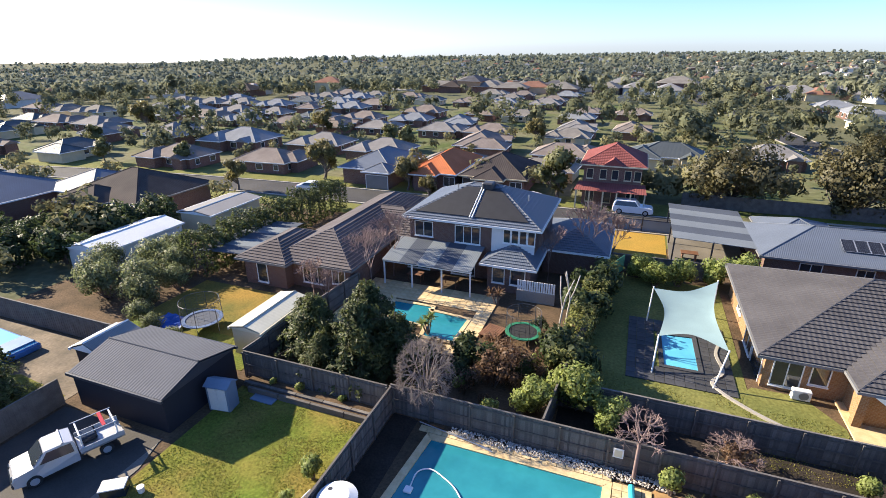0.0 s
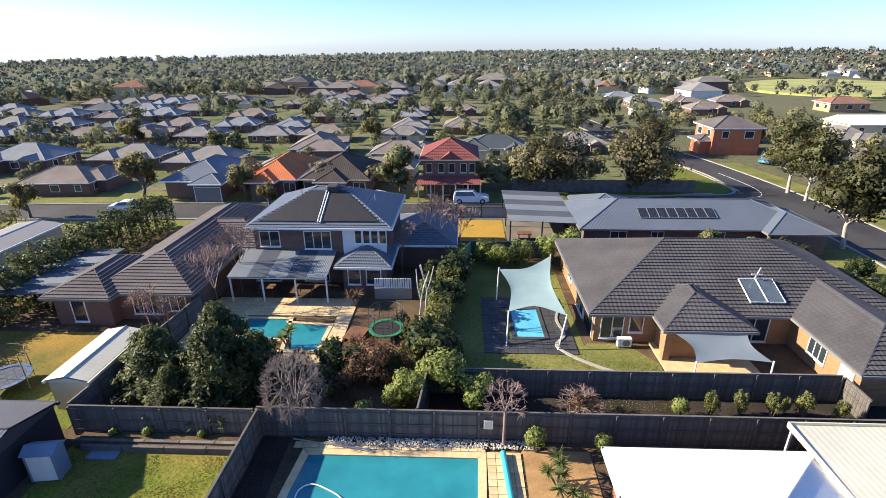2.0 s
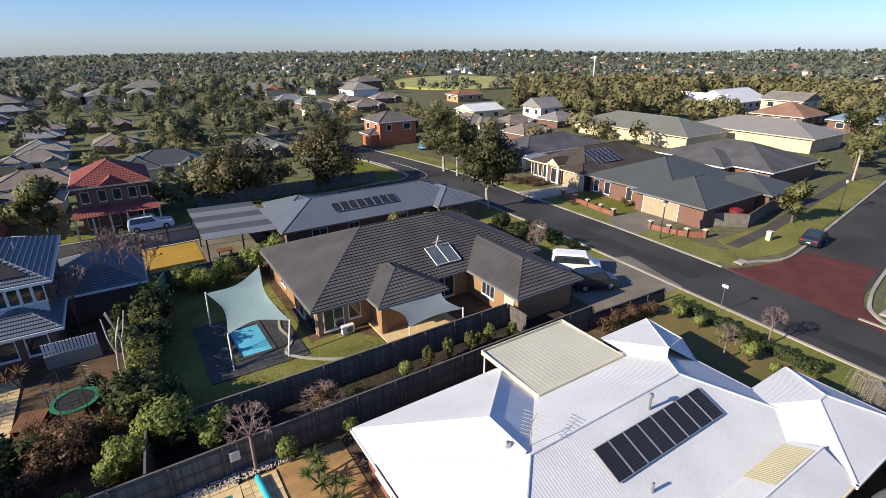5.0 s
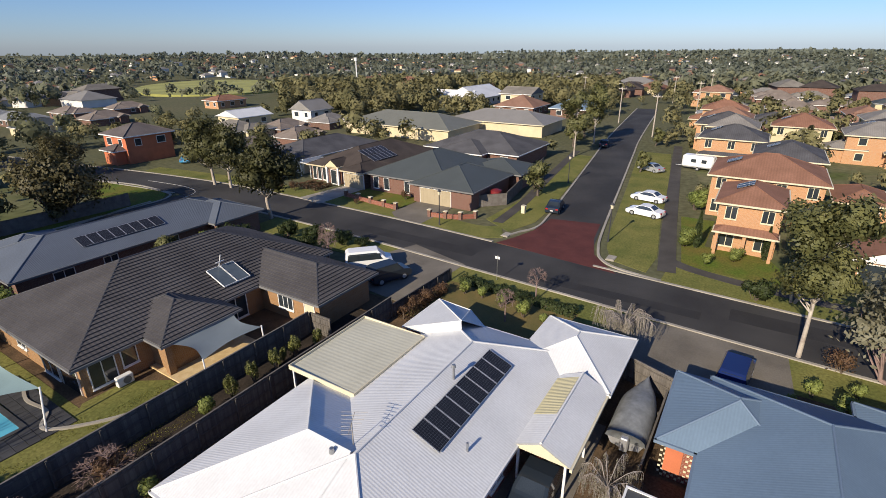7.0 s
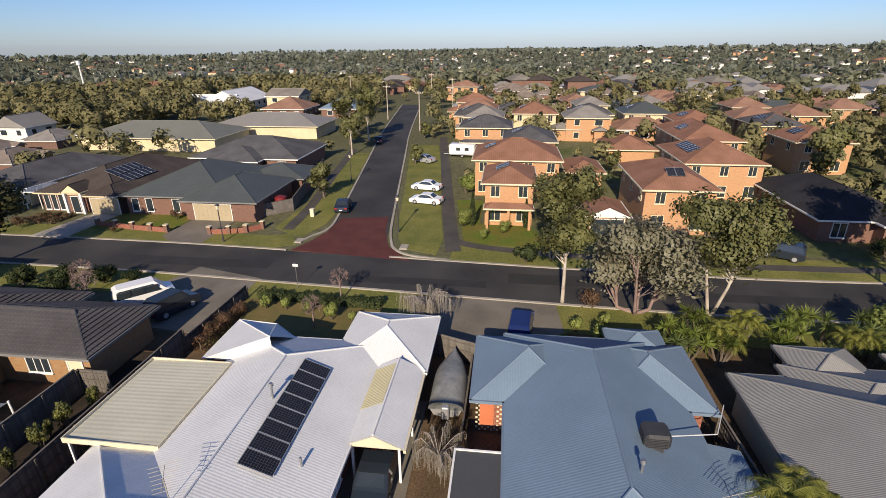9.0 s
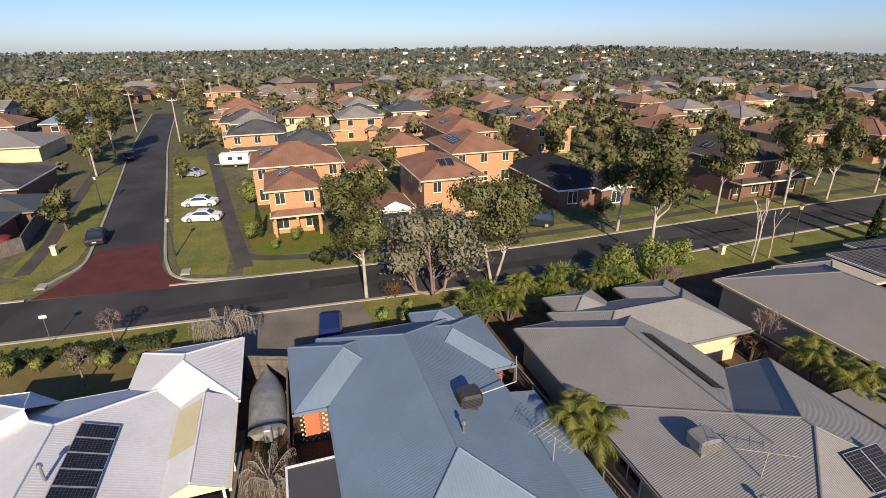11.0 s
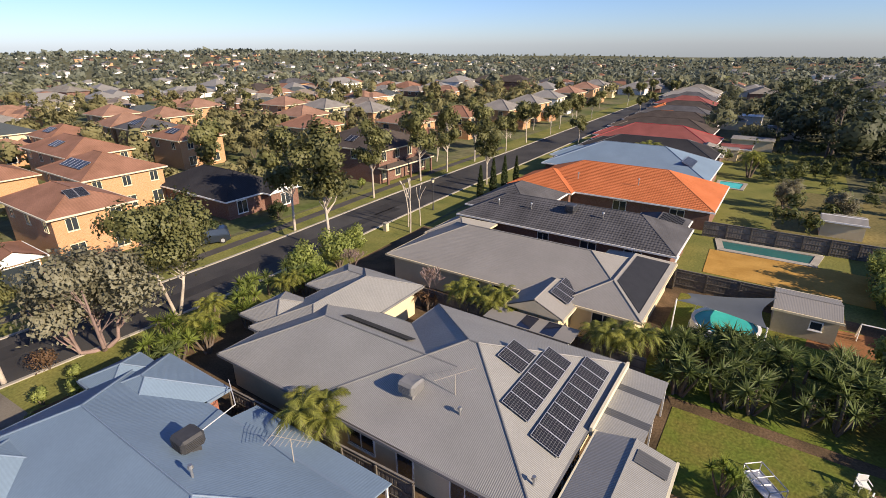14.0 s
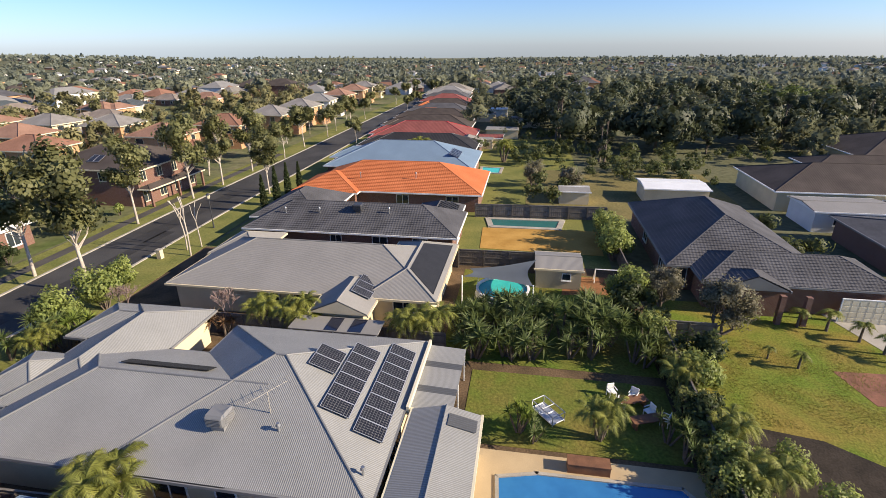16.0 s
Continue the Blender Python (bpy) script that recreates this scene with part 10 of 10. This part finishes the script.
# undergrowth in the garden behind the pools
S2 = random.Random(11)
under = []
for i in range(44):
    x, y = S2.uniform(-12.6, -2.8), S2.uniform(22.2, 34)
    if -15 < x < -7.6 and y > 28.2 or math.hypot(x + 5.8, y - 31.6) < 1.7:
        continue
    under.append((x, y, S2.uniform(0.3, 0.62), S2.uniform(0, 360), S2.random()))
put(rust, [u[:4] for u in under if u[4] < 0.4], "rust shrubs")
put(small, [(u[0], u[1], u[2] * 1.6, u[3]) for u in under if 0.4 <= u[4] < 0.75], "small shrubs")
put(dark, [(u[0], u[1], u[2] * 0.8, u[3]) for u in under if u[4] >= 0.75], "dark bushes")


def grass(label, x0, y0, x1, y1, n, seed, z=0.05, size=0.055):
    """Loose tufts of rough grass over a lawn."""
    q = np.random.default_rng(seed)
    x, y = q.uniform(x0, x1, n), q.uniform(y0, y1, n)
    keep = np.sin(x * 1.7 + 2 * np.sin(y * 0.9)) + np.cos(y * 1.3 + x * 0.6) + q.normal(size=n) * 0.8 > -0.3
    p = np.stack([x, y, np.full(n, z)], 1)[keep]
    return tagged(part("grass_tufts", leaf_mesh("grass_tufts", p, size, LEAF_BLADE, droop=-1.2, long=1.3), LEAF_BLADE), label, "grass", kind="stuff")


grass("rough tufts of yellow-green grass on the back lawn", -21.2, 5.4, -11.9, 19.6, 34000, 5)
grass("rough tufts of yellow-green grass on the long lawn", -34, -36, -15.4, -26, 24000, 9)
grass("rough tufts of green grass beside the small pool", -2.0, 26, 8.4, 30, 5000, 6)
grass("rough tufts of grass beside the tan brick house", 8.0, 24, 13.2, 29, 3000, 8)

# ---- the distance: woods and roofs too far to count ----
def scatter(n, r0, r1, keep, seed):
    q = np.random.default_rng(seed)
    r = r0 * (r1 / r0) ** q.random(n)
    a = q.random(n) * 2 * math.pi
    x, y = r * np.cos(a), r * np.sin(a)
    ok = np.array([keep(u, v, q.random()) for u, v in zip(x, y)])
    return x[ok], y[ok]


def woods(name, label, x, y, h0, h1, leaves, material, seed, size=0.16):
    """Crowns of many loose leaf clumps over the whole distance, one mesh."""
    q = np.random.default_rng(seed)
    n = len(x)
    h = q.uniform(h0, h1, n)
    z = np.array([land_height(u, v) for u, v in zip(x, y)])
    groups = max(3, min(12, leaves // 8))
    each = leaves // groups
    dc = q.normal(size=(n, groups, 1, 3))
    dc[..., 2] = dc[..., 2] * 0.8 + 0.35
    dc /= np.linalg.norm(dc, axis=3, keepdims=True)
    d = q.normal(size=(n, groups, each, 3))
    d /= np.linalg.norm(d, axis=3, keepdims=True)
    rad = (h * q.uniform(0.28, 0.50, n))[:, None, None]
    deep = np.stack([rad, rad, np.broadcast_to((h * 0.36)[:, None, None], rad.shape)], 3)
    mid = np.stack([x, y, z + h * 0.56], 1)[:, None, None, :] + dc * deep * q.uniform(0.35, 0.85, (n, groups, 1, 1))
    p = (mid + d * deep * (q.uniform(0.30, 0.52, (n, groups, 1, 1)) * q.uniform(0.8, 1.0, (n, groups, each, 1)))).reshape(-1, 3)
    leaves = groups * each
    d = d * 0.55 + dc * 0.7
    s = np.repeat(h, leaves) * size
    global rng
    old = rng
    rng = np.random.default_rng(seed + 1)
    me = leaf_mesh(name, p, s, material, out=d.reshape(-1, 3), loose=0.3, k=3, soft=0.9)
    rng = old
    return tagged(part(name, me, material), label, "woods", kind="stuff")


def open_ground(x, y):
    """Roads, yards and houses that stay clear of scattered trees."""
    if -52 < x < 36 and -128 < y < 60:
        return True
    if abs(y - (15 + 0.14 * (x - 46))) < 9 and 40 < x < 200:
        return True
    if 36 <= x < 58 and -420 < y < 70 or abs(x - 40) < 12 and 60 < y < 120:
        return True
    if 48 < x < 112 and -42 < y < 66 and (x < 72 or (int(x * 7 + y * 3) % 5)):
        return True
    if abs(y - 63) < 8 and -140 < x < 50:
        return True
    if 76 < x < 134 and 36 < y < 96 and (x > 95 or int(x * 7 + y * 3) % 4):
        return True
    for a, b in ((179, 97), (166, 70), (160, 66), (159, 52), (111, 115), (52, 104), (94, 125), (121, 171)):
        near = math.hypot(a, b) - math.hypot(x, y)
        if math.hypot(a - x, b - y) < 11 or 0 < near < 30 and abs(math.atan2(b, a) - math.atan2(y, x)) < 0.075:
            return True
    for a, b in taken:
        if abs(a - x) < 8.2 and abs(b - y) < 7.4:
            return True
    return False


OVAL = (331, 482)


def on_oval(u, v, grow=1.0):
    """Inside the oval, whose long axis points at the place."""
    a, b = (u - OVAL[0]) * 0.566 + (v - OVAL[1]) * 0.824, (v - OVAL[1]) * 0.566 - (u - OVAL[0]) * 0.824
    return (a / (114 * grow)) ** 2 + (b / (72 * grow)) ** 2 < 1


def valley(u, v, p):
    if 215 < math.hypot(u, v) < 490 and abs(math.degrees(math.atan2(v, u)) - 55.5) < 7.5 and p > 0.12:
        return False
    return not on_oval(u, v, 1.12)


q = np.random.default_rng(44)
cols = [(BRICK_PINK, TILE_BROWN), (RENDER_WHITE, LIGHT_ROOF), (RENDER_CREAM, TILE_TERRA), (BRICK_ORANGE, TILE_GREY), (BRICK_PINK, TILE_PALE)]
spots = scatter(5000, 240, 2600, lambda u, v, p: not (math.hypot(u, v) < 245 and (open_ground(u, v) or v < -60 or p > 0.55)) and (p < 0.75) and not (200 < math.degrees(math.atan2(v, u)) % 360 < 262 and math.hypot(u, v) < 900) and not (110 < math.degrees(math.atan2(v, u)) % 360 < 165 and p > 0.12), 45)
sets = [([], []), ([], []), ([], []), ([], []), ([], [])]
walls = [([], []), ([], []), ([], []), ([], []), ([], [])]
for i, (x, y) in enumerate(zip(*spots)):
    if on_oval(x, y, 1.15) or 36 < x < 58 or (math.hypot(x, y) < 490 and abs(math.degrees(math.atan2(y, x)) - 55.5) < 8.5):
        continue
    k = int(q.integers(0, 5)) if q.random() < 0.8 else 1
    w, d, e = q.uniform(12, 18), q.uniform(9, 13), (2.9 if q.random() < 0.75 else 5.4)
    t = q.uniform(-0.2, 0.2) + (math.pi / 2 if q.random() < 0.5 else 0)
    z = land_height(x, y)
    if math.hypot(x, y) < 260 and any(abs(a - x) < 13 and abs(b - y) < 13 for a, b in taken):
        continue
    taken.append((x, y))
    c, s = math.cos(t), math.sin(t)
    pt = lambda a, b, h: (x + a * c - b * s, y + a * s + b * c, z + h)
    vs, fs = walls[k]
    o = len(vs)
    vs += [pt(a * w / 2, b * d / 2, h) for h in (-1, e) for a, b in ((-1, -1), (1, -1), (1, 1), (-1, 1))]
    fs += [(o + m, o + (m + 1) % 4, o + 4 + (m + 1) % 4, o + 4 + m) for m in range(4)]
    vs, fs = sets[k]
    o = len(vs)
    W, D = w / 2 + 0.6, d / 2 + 0.6
    vs += [pt(-W, -D, e), pt(W, -D, e), pt(W, D, e), pt(-W, D, e), pt(-(W - D), 0, e + D * 0.42), pt(W - D, 0, e + D * 0.42)]
    fs += [(o, o + 1, o + 5, o + 4), (o + 2, o + 3, o + 4, o + 5), (o + 3, o, o + 4), (o + 1, o + 2, o + 5)]
x, y = scatter(2600, 70, 240, lambda u, v, p: v > 60 and u < 60 and not open_ground(u, v), 27)
woods("garden_shrubs", "dark shrubs and small trees between the bungalows", x, y, 1.2, 3.4, 60, LEAF_HALF_LIT, 49, 0.16)
cq = np.random.default_rng(53)
x, y = cq.uniform(50, 132, 260), cq.uniform(77, 136, 260)
ok = np.array([not open_ground(u, v) for u, v in zip(x, y)])
woods("corner_garden_trees", "olive garden trees behind the corner houses", x[ok], y[ok], 2.2, 6.0, 190, LEAF_WOOD, 57, 0.085)
x, y = scatter(1250, 58, 135, lambda u, v, p: not open_ground(u, v), 21)
woods("garden_trees", "garden trees between the houses", x, y, 2.2, 5.6, 150, LEAF_WOOD, 31, 0.105)
x, y = scatter(3400, 112, 290, lambda u, v, p: not open_ground(u, v) and valley(u, v, p), 25)
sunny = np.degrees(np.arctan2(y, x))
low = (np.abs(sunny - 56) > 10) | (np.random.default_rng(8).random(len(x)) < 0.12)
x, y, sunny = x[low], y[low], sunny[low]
# bearings with the sun behind get the leaf coloured lighter, as front-lit
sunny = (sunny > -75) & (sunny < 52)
woods("suburb_trees", "trees between the far houses, coloured as half lit", x[~sunny][::2], y[~sunny][::2], 3.4, 9.0, 170, LEAF_HALF_LIT, 35, 0.10)
woods("olive_wood", "olive trees between the far houses, coloured as sunlit", x[sunny], y[sunny], 3.0, 7.8, 150, LEAF_WOOD, 41, 0.105)
hq = np.random.default_rng(91)
hr, ha = np.sqrt(hq.uniform(118 ** 2, 400 ** 2, 2300)), np.radians(hq.uniform(13, 49, 2300))
hx, hy = hr * np.cos(ha), hr * np.sin(ha)
keep = np.array([not (open_ground(u, v) or 96 < u < 134 and 40 < v < 95 or 164 < u < 194 and 84 < v < 112) for u, v in zip(hx, hy)])
hx, hy = hx[keep], hy[keep]
close = np.hypot(hx, hy) < 225
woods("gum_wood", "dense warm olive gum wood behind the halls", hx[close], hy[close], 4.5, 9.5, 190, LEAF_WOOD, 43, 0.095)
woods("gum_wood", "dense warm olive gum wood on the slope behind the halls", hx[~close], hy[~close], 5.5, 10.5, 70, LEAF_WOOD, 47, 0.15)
tx, ty = np.array([p[0] for p in taken]), np.array([p[1] for p in taken])


def between(x, y, gap):
    """Only the places that no far house stands on."""
    ok = np.array([not np.any((np.abs(tx - u) < gap) & (np.abs(ty - v) < gap)) for u, v in zip(x, y)])
    return x[ok], y[ok]


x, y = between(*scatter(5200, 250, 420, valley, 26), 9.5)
woods("near_woods", "gum woods over the low hills, paled for haze", x, y, 5, 11, 44, LEAF_FAR, 40, 0.19)
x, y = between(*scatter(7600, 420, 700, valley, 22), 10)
woods("woods", "gum woods over the low hills, paled for haze", x, y, 5, 11.5, 24, LEAF_FAR, 32, 0.27)
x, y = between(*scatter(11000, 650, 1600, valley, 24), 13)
woods("hill_woods", "gum woods over the low hills, paled for haze", x, y, 6, 12, 12, LEAF_HAZE, 34, 0.42)
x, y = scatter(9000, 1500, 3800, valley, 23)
woods("far_woods", "woods out to the horizon, haze put into their colour", x, y, 9, 16, 6, LEAF_HAZE, 33, 0.75)
pines_ = np.array([p for p in deep if p[0] > -88])
mixed_ = np.array([p for p in deep if p[0] <= -88])
woods("pine_wood", "dense dark pine wood behind the gardens", pines_[:, 0], pines_[:, 1], 5, 10, 240, LEAF_PINE, 36, 0.082)
woods("mixed_wood", "olive-green mixed wood beside the pines", mixed_[:, 0], mixed_[:, 1], 4, 9, 150, LEAF_HEDGE, 38, 0.085)
edge = [(3, -138), (-4, -126), (-12, -113), (-22, -99), (-40, -103), (-64, -121), (-84, -140), (-104, -158)]
ex, ey = [], []
for (ax, ay), (bx, by) in zip(edge, edge[1:]):
    for i in range(16):
        f = (i + 0.5) / 16
        ex.append(ax + (bx - ax) * f + 5 * math.sin(i * 7.3 + ax))
        ey.append(ay + (by - ay) * f + 4 * math.sin(i * 4.1 + ay))
gq = np.random.default_rng(71)
woods("pine_edge", "dense dark pines along the edge of the wood", np.array(ex) + gq.uniform(-9, 3, len(ex)), np.array(ey) - gq.uniform(6, 26, len(ey)), 6, 12, 420, LEAF_PINE, 39, 0.064)
for x0, y0, x1, y1, n in ((-12, -112, 2.4, -94.5, 26), (-12.6, -86, -2, -66, 12), (-34, -99, -13, -82, 40), (-33, -66, -29.4, -46, 10), (3, -112, 10, -104, 6)):
    ex += list(gq.uniform(x0, x1, n))
    ey += list(gq.uniform(y0, y1, n))
woods("scrub", "low olive scrub along the edge of the pines", np.array(ex), np.array(ey), 1.6, 4.0, 140, LEAF_FIR, 37, 0.10)

for k, (wm, rm) in enumerate(cols):
    tagged(part("far_house_walls", mesh_of("far_house_walls", *walls[k], wm), wm), "walls of small houses far across the valley", "houses", kind="stuff")
    tagged(part("far_house_roofs", mesh_of("far_house_roofs", *sets[k], rm), rm), "roofs of small houses far across the valley", "houses", kind="stuff")
ov = [(OVAL[0] + 64 * math.cos(2 * math.pi * i / 40) - 59 * math.sin(2 * math.pi * i / 40), OVAL[1] + 93 * math.cos(2 * math.pi * i / 40) + 41 * math.sin(2 * math.pi * i / 40)) for i in range(40)]
zz = max(land_height(u, v) for u, v in ov) + 0.8
tagged(part("sports_oval", slab(ov, zz - 6, zz), mat("oval_grass", (0.34, 0.34, 0.10), 0.95, 0, 0.3, 0.05, 0, 1)), "pale green sports oval beyond the houses", "oval", kind="structure")
